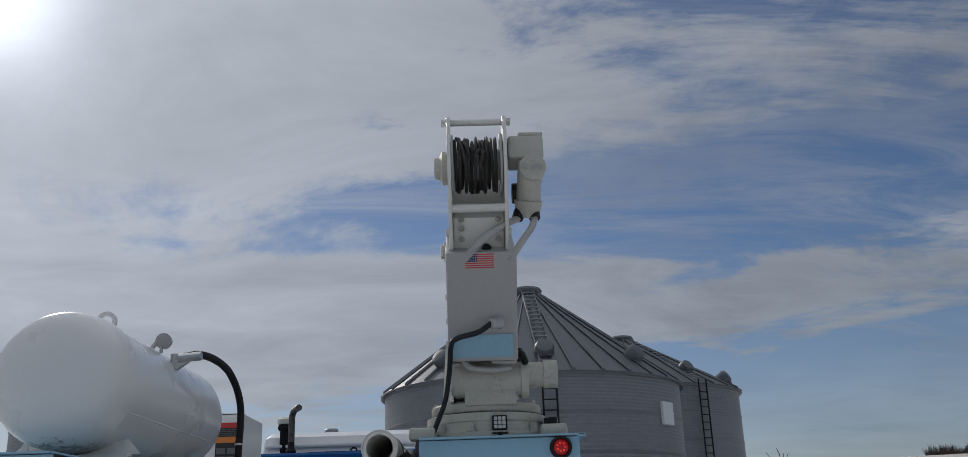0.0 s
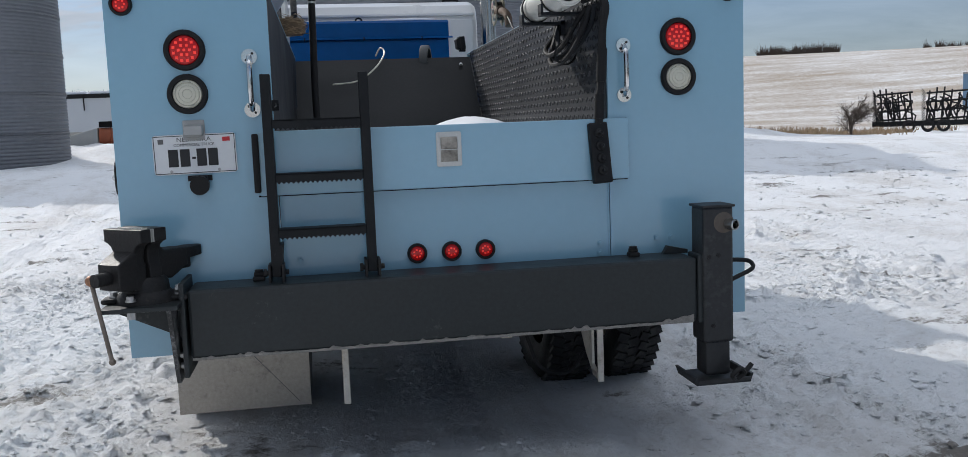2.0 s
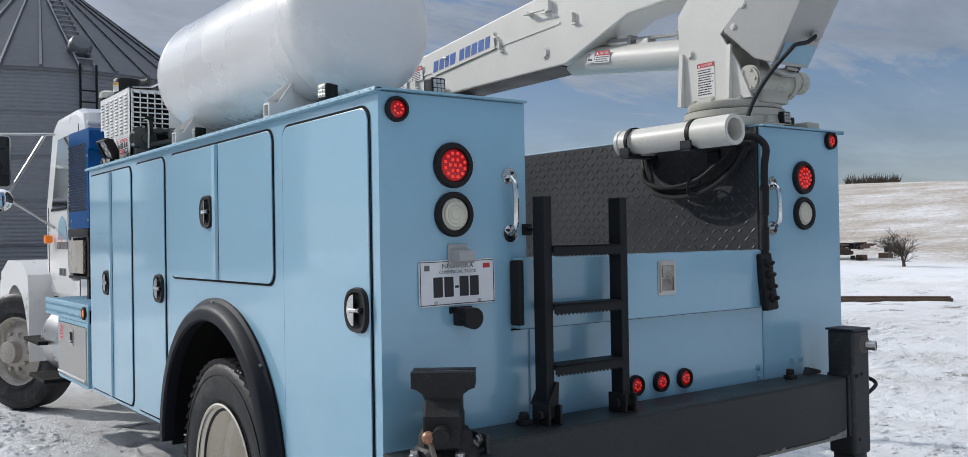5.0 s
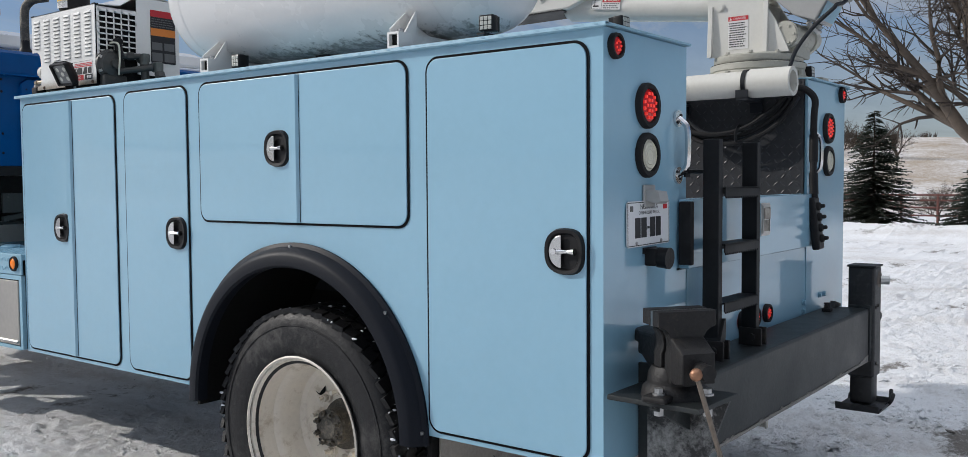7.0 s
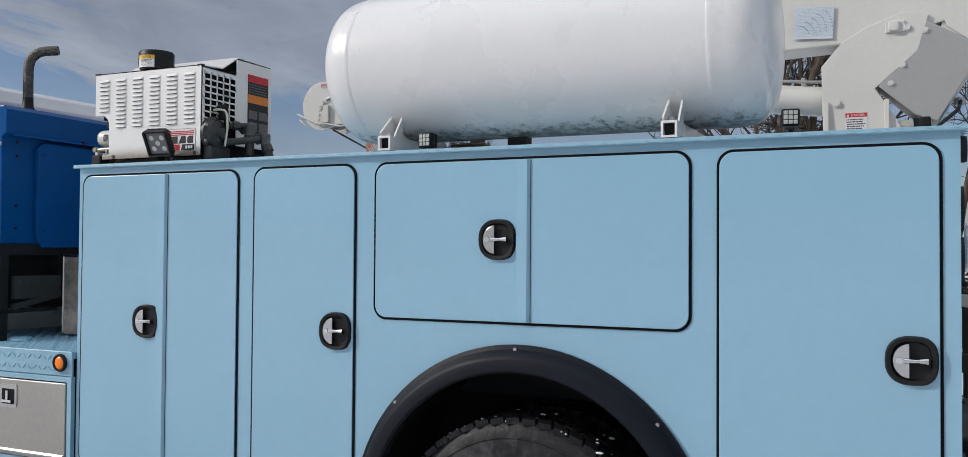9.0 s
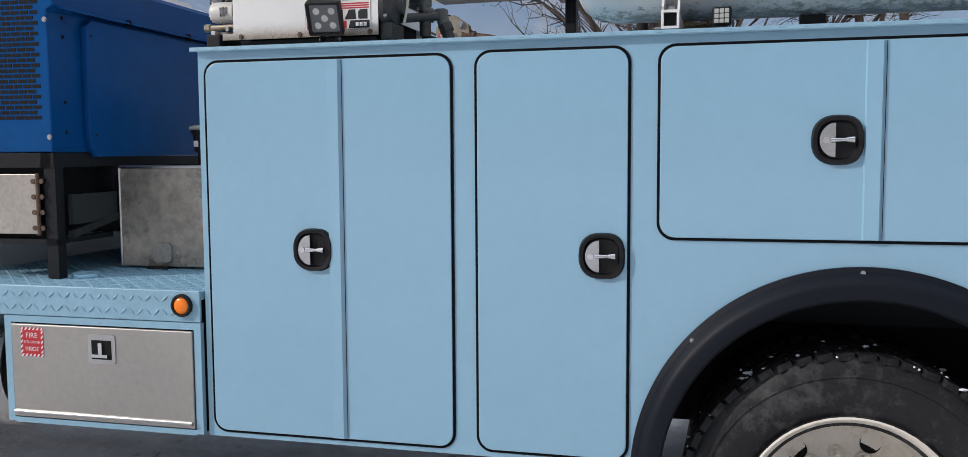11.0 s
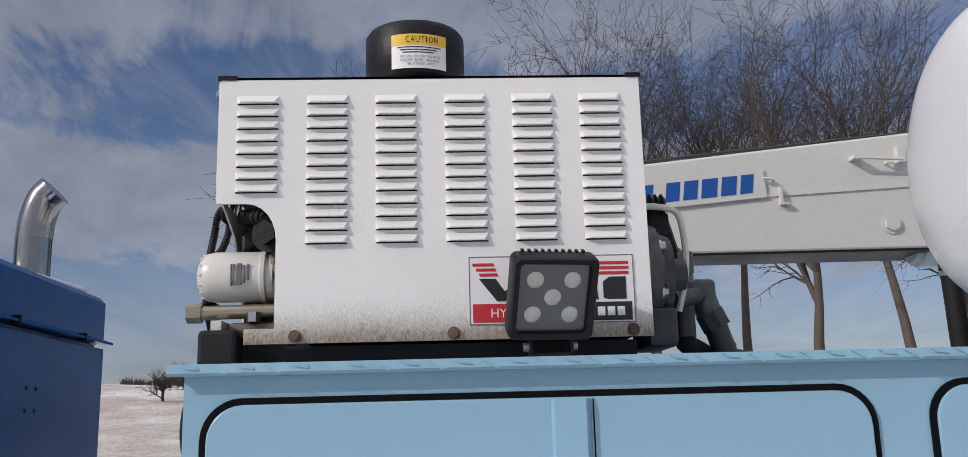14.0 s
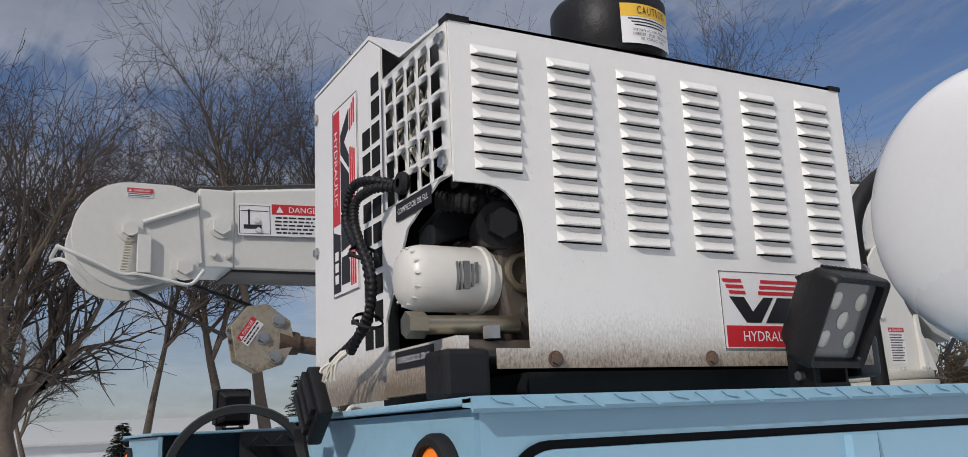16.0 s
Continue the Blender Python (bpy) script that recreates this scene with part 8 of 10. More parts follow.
def grille(name, y, xs0, ncol, zs0, nrow, px, pz, hw, hh, x_from, x_to, z_from, z_to, keep=lambda i, j: True):
    """A punched sheet, as bars round the holes that are kept."""
    s = Shape()
    xs = [x_from] + [v for i in range(ncol) for v in (xs0 + i * px, xs0 + i * px + hw)] + [x_to]
    zs = [z_from] + [v for j in range(nrow) for v in (zs0 + j * pz, zs0 + j * pz + hh)] + [z_to]
    for a in range(len(xs) - 1):
        for b in range(len(zs) - 1):
            if a % 2 == 1 and b % 2 == 1 and keep((a - 1) // 2, (b - 1) // 2):
                continue
            if xs[a + 1] - xs[a] > 1e-5 and zs[b + 1] - zs[b] > 1e-5:
                s.box(xs[a], xs[a + 1], y, y + 0.003, zs[b], zs[b + 1])
    bmesh.ops.remove_doubles(s.bm, verts=s.bm.verts, dist=1e-5)
    return s


# front sheet above the cut-away, and its long strip on the inner side
fy = CY1 - 0.001
g1 = grille("front_grille", fy, -1.166, 5, 2.205, 5, 0.0355, 0.0345, 0.0270, 0.0255, CX0 + 0.004, -0.985, 2.200, CZ1 - 0.004)
part("front_grille", g1, HOUSING, unit, "white punched grille")
s = Shape().prism([(-0.985, CZ0 - 0.022), (-0.985, CZ1 + 0.044), (-0.945, CZ1 + 0.070), (CX1, CZ1 + 0.066), (CX1, CZ0 - 0.022)], "y", fy, fy + 0.003)
part("front_sheet", s, HOUSING, unit, "white front sheet")
part("front_gusset", Shape().prism([(-0.985, 2.06), (-0.985, 2.202), (-1.155, 2.202), (-1.060, 2.165)], "y", fy, fy + 0.003), HOUSING, unit)
part("front_sill", Shape().box(CX0 + 0.004, -0.985, CY1 - 0.012, CY1 + 0.003, CZ0 - 0.020, CZ0 + 0.036), HOUSING, unit)
# dark squares on the solid sheet stand for shaded holes
hs = Shape()
for j in range(11):
    for i in range(2):
        if not (i == 1 and j > 8):
            hs.box(-0.978 + i * 0.0355, -0.951 + i * 0.0355, fy + 0.0025, fy + 0.0042, 2.030 + j * 0.0345, 2.0555 + j * 0.0345)
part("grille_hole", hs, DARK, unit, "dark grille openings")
# rear end with its grille, label stack and the drive unit
ry = CY0
g3 = grille("rear_grille", ry - 0.002, -1.165, 5, 2.130, 8, 0.0420, 0.0290, 0.0350, 0.0215, -1.180, -0.955, 2.125, CZ1 - 0.010)
part("rear_grille", g3, HOUSING, unit, "white punched grille")
part("rear_sheet", Shape().prism([(-0.955, 2.05), (-0.955, CZ1 + 0.066), (CX1, CZ1 + 0.066), (CX1, 2.05)], "y", ry - 0.002, ry + 0.002), HOUSING, unit)
bf = Face((-0.80, ry - 0.002, 2.26), (1, 0, 0), (0, 0, 1))
s = Shape()
bf.rect(s, -0.075, -0.14, 0.075, 0.14, 0.0005, 0.002)
lb = part("label_panel", s, INK, unit, "stack of black, orange and white labels")
s = Shape()
bf.rect(s, -0.075, 0.105, 0.075, 0.14, 0.002, 0.0028)
part("label_head", s, INK_RED, lb)
s = Shape()
bf.rect(s, -0.075, 0.005, 0.075, 0.045, 0.002, 0.0028)
part("label_head", s, INK_ORANGE, lb)
s = Shape()
for a, b in ((-0.13, -0.085), (-0.07, -0.03)):
    bf.rect(s, -0.068, a, -0.006, b, 0.002, 0.003)
    bf.rect(s, 0.006, a, 0.068, b, 0.002, 0.003)
lines_of_writing(s, bf, -0.07, 0.07, 0.05, 0.10, 4, 0.002, 0.4, 4)
tagged(part("small_print", s, INK_GREY, lb), kind="stuff")
PXC, PZC = -1.115, 2.085
s = Shape().lathe([(0, 0), (0.070, 0), (0.078, 0.006), (0.078, 0.022), (0.066, 0.030), (0.060, 0.046), (0.040, 0.052), (0.026, 0.056), (0.024, 0.074), (0, 0.076)], (PXC, ry + 0.004, PZC), (0, -1, 0), 36)
spokes = []
for k in range(9):
    a = 2 * math.pi * k / 9
    e = Vector((math.cos(a), 0, math.sin(a)))
    spokes.append(Shape().rod(Vector((PXC, ry - 0.044, PZC)) + e * 0.024, Vector((PXC, ry - 0.020, PZC)) + e * 0.070, 0.005, n=6))
drive = part("pump_drive", s, PUMP_METAL, unit, "dark greasy round hydraulic pump drive")
for sp in spokes:
    part("spoke", sp, PUMP_METAL, drive)
for k in range(6):
    a = 2 * math.pi * (k + 0.5) / 6
    bolt(drive, (PXC + 0.069 * math.cos(a), ry - 0.018, PZC + 0.069 * math.sin(a)), (0, -1, 0), 0.008, 0.010, STEEL)
part("pump_foot", Shape().block(PXC + 0.01, ry - 0.020, 2.0, 0.13, 0.045, 0.060, 0.008), PUMP_METAL, drive)
s = Shape().rod((-1.085, ry - 0.010, 2.203), (-1.085, ry - 0.052, 2.200), 0.017, n=14)
for k in range(4):
    s.lathe([(0.017, -0.003), (0.021, 0), (0.017, 0.003)], (-1.085, ry - 0.018 - 0.010 * k, 2.202), (0, -1, 0), 14)
s.block(-1.085, ry - 0.040, 2.170, 0.030, 0.034, 0.040, 0.006).rod((-1.085, ry - 0.045, 2.185), (-1.080, ry - 0.062, 2.125), 0.012, n=10)
part("coil_connector", s, PLASTIC, drive, "black finned coil connector")
s = Shape().tube([(-1.110, ry - 0.004, 2.196), (-1.110, ry - 0.035, 2.196), (-1.105, ry - 0.066, 2.188), (-1.103, ry - 0.076, 2.160), (-1.103, ry - 0.078, 2.110), (-1.103, ry - 0.072, 2.070), (-1.10, ry - 0.062, 2.030)], 0.0052, 8, 6)
part("sensor_cable", s, CLEAR_LENS, unit, "pale cable looping down")
# two elbows with their hose tails
for cx, cy, cz, dy in ((-0.975, ry - 0.100, 2.124, 0.0), (-0.930, ry - 0.148, 2.080, -0.012)):
    s = Shape().rod((cx, cy + 0.050, cz), (cx, cy + 0.012, cz), 0.020, n=16).rod((cx, cy + 0.046, cz), (cx, cy + 0.030, cz), 0.026, n=6)
    s.block(cx, cy, cz, 0.044, 0.044, 0.046, 0.009).rod((cx, cy, cz), (cx, cy + dy, cz - 0.040), 0.023, n=16)
    part("hose_fitting", s, FITTING, unit, "grey elbow fitting")
    s = Shape().rod((cx, cy + dy * 0.9, cz - 0.034), (cx, cy + dy * 2.0, cz - 0.062), 0.026, n=8).rod((cx, cy + dy * 1.5, cz - 0.050), (cx, cy + dy * 3.0, max(1.972, cz - 0.125)), 0.021, n=16)
    part("hose_end", s, PUMP_METAL, unit, "greasy crimped hose end")
s = Shape().tube([(-0.975, ry - 0.100, 2.012), (-0.960, ry - 0.108, 1.990), (-0.900, ry - 0.150, 1.978), (-0.800, ry - 0.200, 1.974), (-0.740, ry - 0.270, 1.972), (-0.700, ry - 0.300, 1.972)], 0.018, 12, 6)
s.tube([(-0.930, ry - 0.185, 1.985), (-0.880, ry - 0.200, 1.976), (-0.800, ry - 0.235, 1.974), (-0.720, ry - 0.300, 1.972)], 0.018, 12, 6)
part("hydraulic_hose", s, RUBBER, unit, "black hydraulic hoses lying on the body top")
s = Shape().rod((-1.075, ry - 0.050, 2.128), (-0.955, ry - 0.090, 2.136), 0.015, n=12).rod((-1.05, ry - 0.06, 2.13), (-1.02, ry - 0.075, 2.131), 0.021, n=6).rod((-1.09, ry - 0.05, 2.05), (-0.95, ry - 0.135, 2.074), 0.016, n=12)
part("pump_port", s, PUMP_METAL, unit, "greasy pump outlet pipes")
# base rail, feet, screws
part("base_rail", Shape().box(CX0 + 0.03, CX1 - 0.02, CY0 + 0.02, CY1 - 0.10, TOP + 0.010, CZ0 - 0.002), BLACK, unit, "black base rail")
part("rubber_foot", Shape().box(CX0 - 0.002, CX0 + 0.055, CY1 - 0.035, CY1 + 0.02, TOP + 0.009, CZ0 + 0.022, 0.006), RUBBER, unit)
part("lower_strip", Shape().box(CX0, CX0 + 0.004, CUT_Y, CY1 - 0.045, CZ0, CZ0 + 0.022), HOUSING, unit)
for y in (3.510, 3.282, 3.020):
    bolt(unit, (CX0, y, CZ0 + 0.010), (-1, 0, 0), 0.007, 0.006, RUST, "screw")
for x, z in ((CX0 + 0.015, CZ1 - 0.022), (CX0 + 0.02, 2.218), (CX1 - 0.012, CZ1 + 0.03), (CX1 - 0.012, 2.2), (-0.98, CZ0 + 0.01), (CX1 - 0.012, CZ0 + 0.02)):
    bolt(unit, (x, CY1 + 0.002, z), (0, 1, 0), 0.007, 0.006, STEEL, "screw")
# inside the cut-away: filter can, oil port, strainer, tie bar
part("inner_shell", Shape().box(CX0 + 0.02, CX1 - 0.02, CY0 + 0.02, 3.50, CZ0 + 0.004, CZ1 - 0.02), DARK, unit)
s = Shape().lathe([(0, 0), (0.018, 0.001), (0.029, 0.006), (0.036, 0.014), (0.0385, 0.026), (0.0385, 0.096), (0.041, 0.098), (0.041, 0.104), (0.036, 0.106), (0.036, 0.116), (0, 0.116)], (-1.118, 3.668, 2.094), (0.02, -1, 0.0), 36)
fl = part("oil_filter", s, FILTER_WHITE, unit, "white spin-on oil filter")
for k in range(14):
    a = 2 * math.pi * k / 14
    e = Vector((math.cos(a), 0, math.sin(a)))
    part("grip_flute", Shape().rod(Vector((-1.118, 3.661, 2.094)) + e * 0.0325, Vector((-1.118, 3.642, 2.094)) + e * 0.0372, 0.0016, 0.0008, n=6), FILTER_WHITE, fl)
ff = Face((-1.1545, 3.590, 2.094), (0.0, -1, 0.0), (0.0, 0, 1))
s = Shape()
for u, w, v0, v1 in ((-0.022, 0.0014, -0.018, 0.014), (-0.018, 0.0014, -0.018, 0.014), (-0.013, 0.007, -0.017, 0.015), (-0.003, 0.002, -0.014, 0.012), (0.002, 0.003, -0.010, 0.014)):
    ff.rect(s, u, v0, u + w, v1, -0.004, 0.0024)
part("filter_print", s, INK_GREY, fl)
# brown cast head plate with a threaded port and the hexagon cap
plate = [(3.555, 2.150), (3.520, 2.172), (3.470, 2.175), (3.470, 2.015), (3.522, 2.018), (3.548, 2.050), (3.556, 2.10)]
s = Shape().prism(plate, "x", -1.150, -1.02, 0.006)
hd = part("filter_head", s, CASTING, unit, "brown-grey cast filter head")
part("port_ring", Shape().lathe([(0.024, -0.004), (0.0245, 0.006), (0.022, 0.010), (0.018, 0.010), (0.0165, 0.006), (0.0165, -0.012)], (-1.152, 3.524, 2.100), (-1, 0.12, 0), 30), BRASS, hd, "dull bronze port ring")
part("port_bore", Shape().lathe([(0.0165, -0.001), (0.0, -0.0015)], (-1.1495, 3.524, 2.100), (-1, 0.12, 0), 20), DARK, hd)
part("set_screw", Shape().lathe([(0.0085, -0.002), (0.0085, 0.004), (0.005, 0.005), (0.0, 0.002)], (-1.150, 3.518, 2.055), (-1, 0, 0), 16), STEEL, hd)
s = Shape().rod((-1.105, 3.540, 2.155), (-1.160, 3.556, 2.153), 0.026, 0.028, n=24).rod((-1.158, 3.555, 2.153), (-1.176, 3.560, 2.152), 0.0185, n=6)
part("oil_cap", s, PLASTIC, unit, "black oil filler cap")
s = Shape().rod((-1.150, 3.535, 2.038), (-1.150, 3.665, 2.036), 0.0105, n=16).rod((-1.150, 3.652, 2.036), (-1.150, 3.674, 2.036), 0.0150, n=6)
part("tie_bar", s, BRASS, unit, "steel tie bar")
s = Shape().block(-1.10, 3.565, 2.009, 0.13, 0.10, 0.022, 0.009)
part("casting_base", s, CASTING, unit, "grimy casting")
part("base_bolt", Shape().rod((-1.163, 3.575, 2.02), (-1.163, 3.575, 2.034), 0.011, n=6), STEEL, unit)
s = Shape().prism([(3.612, 2.135), (3.58, 2.150), (3.55, 2.155), (3.54, 2.185), (3.59, 2.19), (3.612, 2.165)], "x", -1.09, -1.05, 0.006)
part("air_duct", s, BLACK, unit, "black moulded duct")
hose_line = bent(((-1.10, 3.61, 2.192), (-1.12, 3.57, 2.186), (-1.125, 3.50, 2.182)), 26)
part("inner_hose", conduit(hose_line, 0.0105, 0.0125), RUBBER, unit, "black corrugated hose")
s = Shape()
rnd = random.Random(2)
for k in range(9):
    c = Vector((-1.06 + rnd.uniform(-0.06, 0.05), 3.615, 2.31 + rnd.uniform(-0.05, 0.05)))
    s.tube([c + Vector((-0.04, 0.01, rnd.uniform(-0.03, 0.03))), c + Vector((rnd.uniform(-0.02, 0.02), -0.01, 0.035)), c + Vector((0.035, 0.0, rnd.uniform(-0.04, 0.02))), c + Vector((rnd.uniform(-0.02, 0.02), 0.0, -0.05)), c + Vector((-0.03, 0.0, -0.02))], 0.0022, 5, 4)
part("wire_loom", s, CLEAR_LENS, unit, "loose pale wires behind the grille")
# two corrugated wiring conduits at the front end, tied together, with loose leads and a connector
ROUTES = (((-1.040, 3.634, 2.226), (-1.005, 3.656, 2.238), (-0.962, 3.664, 2.238), (-0.942, 3.666, 2.206), (-0.972, 3.668, 2.168), (-1.018, 3.670, 2.138), (-1.036, 3.670, 2.090), (-1.018, 3.668, 2.054), (-0.972, 3.670, 2.034), (-0.905, 3.672, 2.018)),
          ((-1.045, 3.634, 2.220), (-1.025, 3.658, 2.222), (-1.002, 3.672, 2.212), (-1.000, 3.676, 2.186), (-1.022, 3.676, 2.150), (-1.052, 3.674, 2.106), (-1.046, 3.674, 2.070), (-1.020, 3.676, 2.045), (-0.986, 3.678, 2.022)))


for route in ROUTES:
    part("wire_conduit", conduit(bent(route, 22), 0.0052, 0.0065), PLASTIC, unit, "black corrugated wiring conduit")
for c, d in (((-1.020, 3.671, 2.140), (0.5, 0, -0.7)), ((-1.030, 3.671, 2.055), (0.5, 0, -0.7))):
    part("cable_tie", Shape().lathe([(0.018, -0.0025), (0.0195, 0), (0.018, 0.0025)], c, d, 14).block(c[0] + 0.012, c[1] + 0.012, c[2], 0.008, 0.008, 0.006, 0.001), RUBBER, unit)
part("grommet", Shape().lathe([(0.0, 0), (0.013, 0.0), (0.015, 0.004), (0.013, 0.010), (0.006, 0.011)], (-1.060, 3.630, 2.222), (0, 1, 0), 18), RUBBER, unit)
rnd = random.Random(5)
for k in range(7):
    a = Vector((-0.985 + 0.012 * (k % 4), 3.676, 2.026)) if k < 5 else Vector((-0.908, 3.672, 2.018))
    e = Vector((-0.952 + 0.010 * k + rnd.uniform(-0.004, 0.004), 3.686, 1.990))
    s = Shape().tube([a, a.lerp(e, 0.5) + Vector((rnd.uniform(-0.008, 0.008), 0.006, rnd.uniform(-0.002, 0.006))), e], 0.0022, 5, 3)
    part("loose_lead", s, CLEAR_LENS if k % 2 else RIM, unit, "pale insulated lead")
turn = Matrix.Translation((-0.885, 3.692, 1.962)) @ Matrix.Rotation(radians(38), 4, "Y")
s = Shape().block(0, 0, 0, 0.066, 0.020, 0.080, 0.004, turn)
for k in range(3):
    s.block(-0.02 + 0.02 * k, 0.012, 0.004, 0.012, 0.008, 0.064, 0.001, turn)
part("connector", s, PLASTIC, unit, "black wiring connector")
s = Shape()
for k in range(5):
    s.tube([(-0.85 + 0.01 * k, 3.692, 1.935), (-0.835 + 0.008 * k, 3.69, 1.912), (-0.845 + 0.006 * k, 3.688, 1.880), (-0.80 + 0.012 * k, 3.686, 1.868)], 0.0045, 6, 4)
part("lower_lead", s, RUBBER, unit, "black taped leads")
# filter canister with its caution label
FC = (-1.105, 3.336)
s = Shape().lathe([(0.060, 0), (0.074, 0.003), (0.077, 0.016), (0.080, 0.024), (0.080, 0.080), (0.075, 0.088), (0, 0.091)], (FC[0], FC[1], 2.398), (0, 0, 1), 40)
can = part("intake_filter", s, PLASTIC, unit, "black round intake filter with a caution label")
s1, s2, s3 = Shape(), Shape(), Shape()
def curved(s, a0, a1, z0, z1, r):
    n = 8
    vs = [[s.bm.verts.new((FC[0] + r * math.cos(radians(a0 + (a1 - a0) * k / n)), FC[1] + r * math.sin(radians(a0 + (a1 - a0) * k / n)), z)) for k in range(n + 1)] for z in (z0, z1)]
    for k in range(n):
        s.bm.faces.new((vs[0][k], vs[0][k + 1], vs[1][k + 1], vs[1][k]))
curved(s1, 155, 218, 2.404, 2.460, 0.0808)
part("label", s1, PAPER, can)
curved(s2, 155, 218, 2.442, 2.460, 0.0812)
part("label_head", s2, INK_YELLOW, can)
for k in range(3):
    curved(s3, 162 + k * 3, 211 - k * 4, 2.4375 - k * 0.0042, 2.4392 - k * 0.0042, 0.0812)
tagged(part("small_print", s3, INK, can), kind="stuff")


def on_can(text, deg, z, high, wide):
    """A word on the canister's round side."""
    c, q = math.cos(radians(deg)), math.sin(radians(deg))
    face = Face((FC[0] + 0.0815 * c, FC[1] + 0.0815 * q, z), (-q, c, 0), (0, 0, 1))
    letters("label_word", text, face, 0, 0, high, INK, can, 0.0006, width=wide)


for k, letter in enumerate("CAUTION"):
    on_can(letter, 173.5 + k * 5.6 - (2.2 if k > 4 else 1.6 if k == 4 else 0.0), 2.451, 0.011, 0.0020 if letter == "I" else 0.0062)
for z, words in ((2.4225, (("STOP USING", 172), ("AIR, THEN", 186.5), ("TURN OFF THE", 202))), (2.4165, (("COMPRESSOR", 172), ("BEFORE", 186), ("DISENGAGING", 200.5))), (2.4105, (("THE", 175), ("HYDRAULICS", 186), ("OR PTO", 198.5)))):
    for word, deg in words:
        on_can(word, deg, z, 0.0038, 0.0019 * len(word))


def maker_badge(face, w, h, parent):
    """The maker's badge, as plain shapes: red stripes over dark slanted blocks, red and black bars below."""
    s = Shape()
    face.rect(s, -w / 2, -h / 2, w / 2, h / 2, 0.0005, 0.0013)
    b = part("badge", s, PAPER, parent, "white badge with red stripes and dark blocks")
    s = Shape()
    for k in range(3):
        v = h * (0.40 - 0.075 * k)
        face.poly(s, [(-w * 0.48 + k * w * 0.02, v), (-w * 0.35 + k * w * 0.01, v), (-w * 0.345 + k * w * 0.012, v - h * 0.045), (-w * 0.475 + k * w * 0.02, v - h * 0.045)], 0.0013, 0.002)
        face.rect(s, -w * 0.21 - k * w * 0.012, v - h * 0.045, w * 0.47, v, 0.0013, 0.002)
    face.rect(s, -w * 0.48, -h * 0.47, w * 0.13, -h * 0.20, 0.0013, 0.002)
    part("badge_stripe", s, INK_RED, b)
    s = Shape()
    for u0, v0, u1, v1 in ((-0.5, -0.5, 0.5, -0.488), (-0.5, 0.488, 0.5, 0.5), (-0.5, -0.5, -0.495, 0.5), (0.495, -0.5, 0.5, 0.5)):
        face.rect(s, w * u0, h * v0, w * u1, h * v1, 0.0013, 0.0018)
    part("badge_frame", s, INK_GREY, b)
    s = Shape()
    for pts in ([(-0.44, 0.17), (-0.34, 0.17), (-0.285, -0.02), (-0.20, 0.17), (-0.13, 0.17), (-0.235, -0.16), (-0.335, -0.16)], [(-0.20, -0.16), (-0.10, 0.17), (0.075, 0.17), (0.075, -0.16)], [(0.10, -0.16), (0.17, 0.17), (0.265, 0.17), (0.28, -0.16)], [(0.31, -0.14), (0.31, 0.10), (0.35, 0.17), (0.45, 0.17), (0.45, -0.16), (0.34, -0.16)]):
        face.poly(s, [(w * u, h * v) for u, v in pts], 0.0013, 0.002)
    face.poly(s, [(w * 0.16, -h * 0.47), (w * 0.48, -h * 0.47), (w * 0.48, -h * 0.20), (w * 0.19, -h * 0.20)], 0.0013, 0.002)
    part("badge_block", s, INK, b)
    letters("badge_word", "HYDRAULIC", face, -w * 0.17, -h * 0.335, h * 0.13, PAPER, b, 0.0026, width=w * 0.40)
    s = Shape()
    for k in range(3):
        face.rect(s, w * (0.27 + 0.06 * k), -h * 0.40, w * (0.315 + 0.06 * k), -h * 0.27, 0.002, 0.0026)
    part("badge_bar", s, PAPER, b)


maker_badge(Face((CX0, 3.137, 2.056), (0, -1, 0), (0, 0, 1)), 0.243, 0.100, unit)
maker_badge(Face((-0.845, CY1 + 0.0025, 2.26), (0, 0, -1), (-1, 0, 0)), 0.285, 0.105, unit)
for word, x, z, w in (("COMPRESSOR OIL FILL", -1.085, 2.190, 0.105), ("COMPRESSOR OIL DRAIN", -1.075, CZ0 + 0.022, 0.11)):
    lf = Face((x, CY1 + 0.0035, z), (-1, 0, 0), (0, 0, 1))
    s = Shape()
    lf.rect(s, -w / 2, -0.011, w / 2, 0.011, 0, 0.001)
    o = part("oil_label", s, INK, unit, "black oil label")
    letters("label_word", word, lf, 0, 0, 0.0075, PAPER, o, 0.0016, width=w * 0.86)

# ---- crane ----
KX, KY = 0.925, 0.34
crane = thing("service_crane", (KX, KY, TOP), "cream white hydraulic service crane with boom stowed forwards", "crane")
s = Shape().lathe([(0.27, 0.008), (0.27, 0.035), (0.245, 0.040), (0.235, 0.075), (0.240, 0.080), (0.240, 0.108), (0.232, 0.112), (0.225, 0.112)], (KX, KY, TOP), (0, 0, 1), 48)
part("base_ring", s, CAST, crane, "cream base ring")
s = Shape().lathe([(0.215, 0.112), (0.222, 0.122), (0.222, 0.150), (0.210, 0.158), (0, 0.158)], (KX, KY, TOP), (0, 0, 1), 48)
part("turntable", s, CAST, crane, "cream turntable")
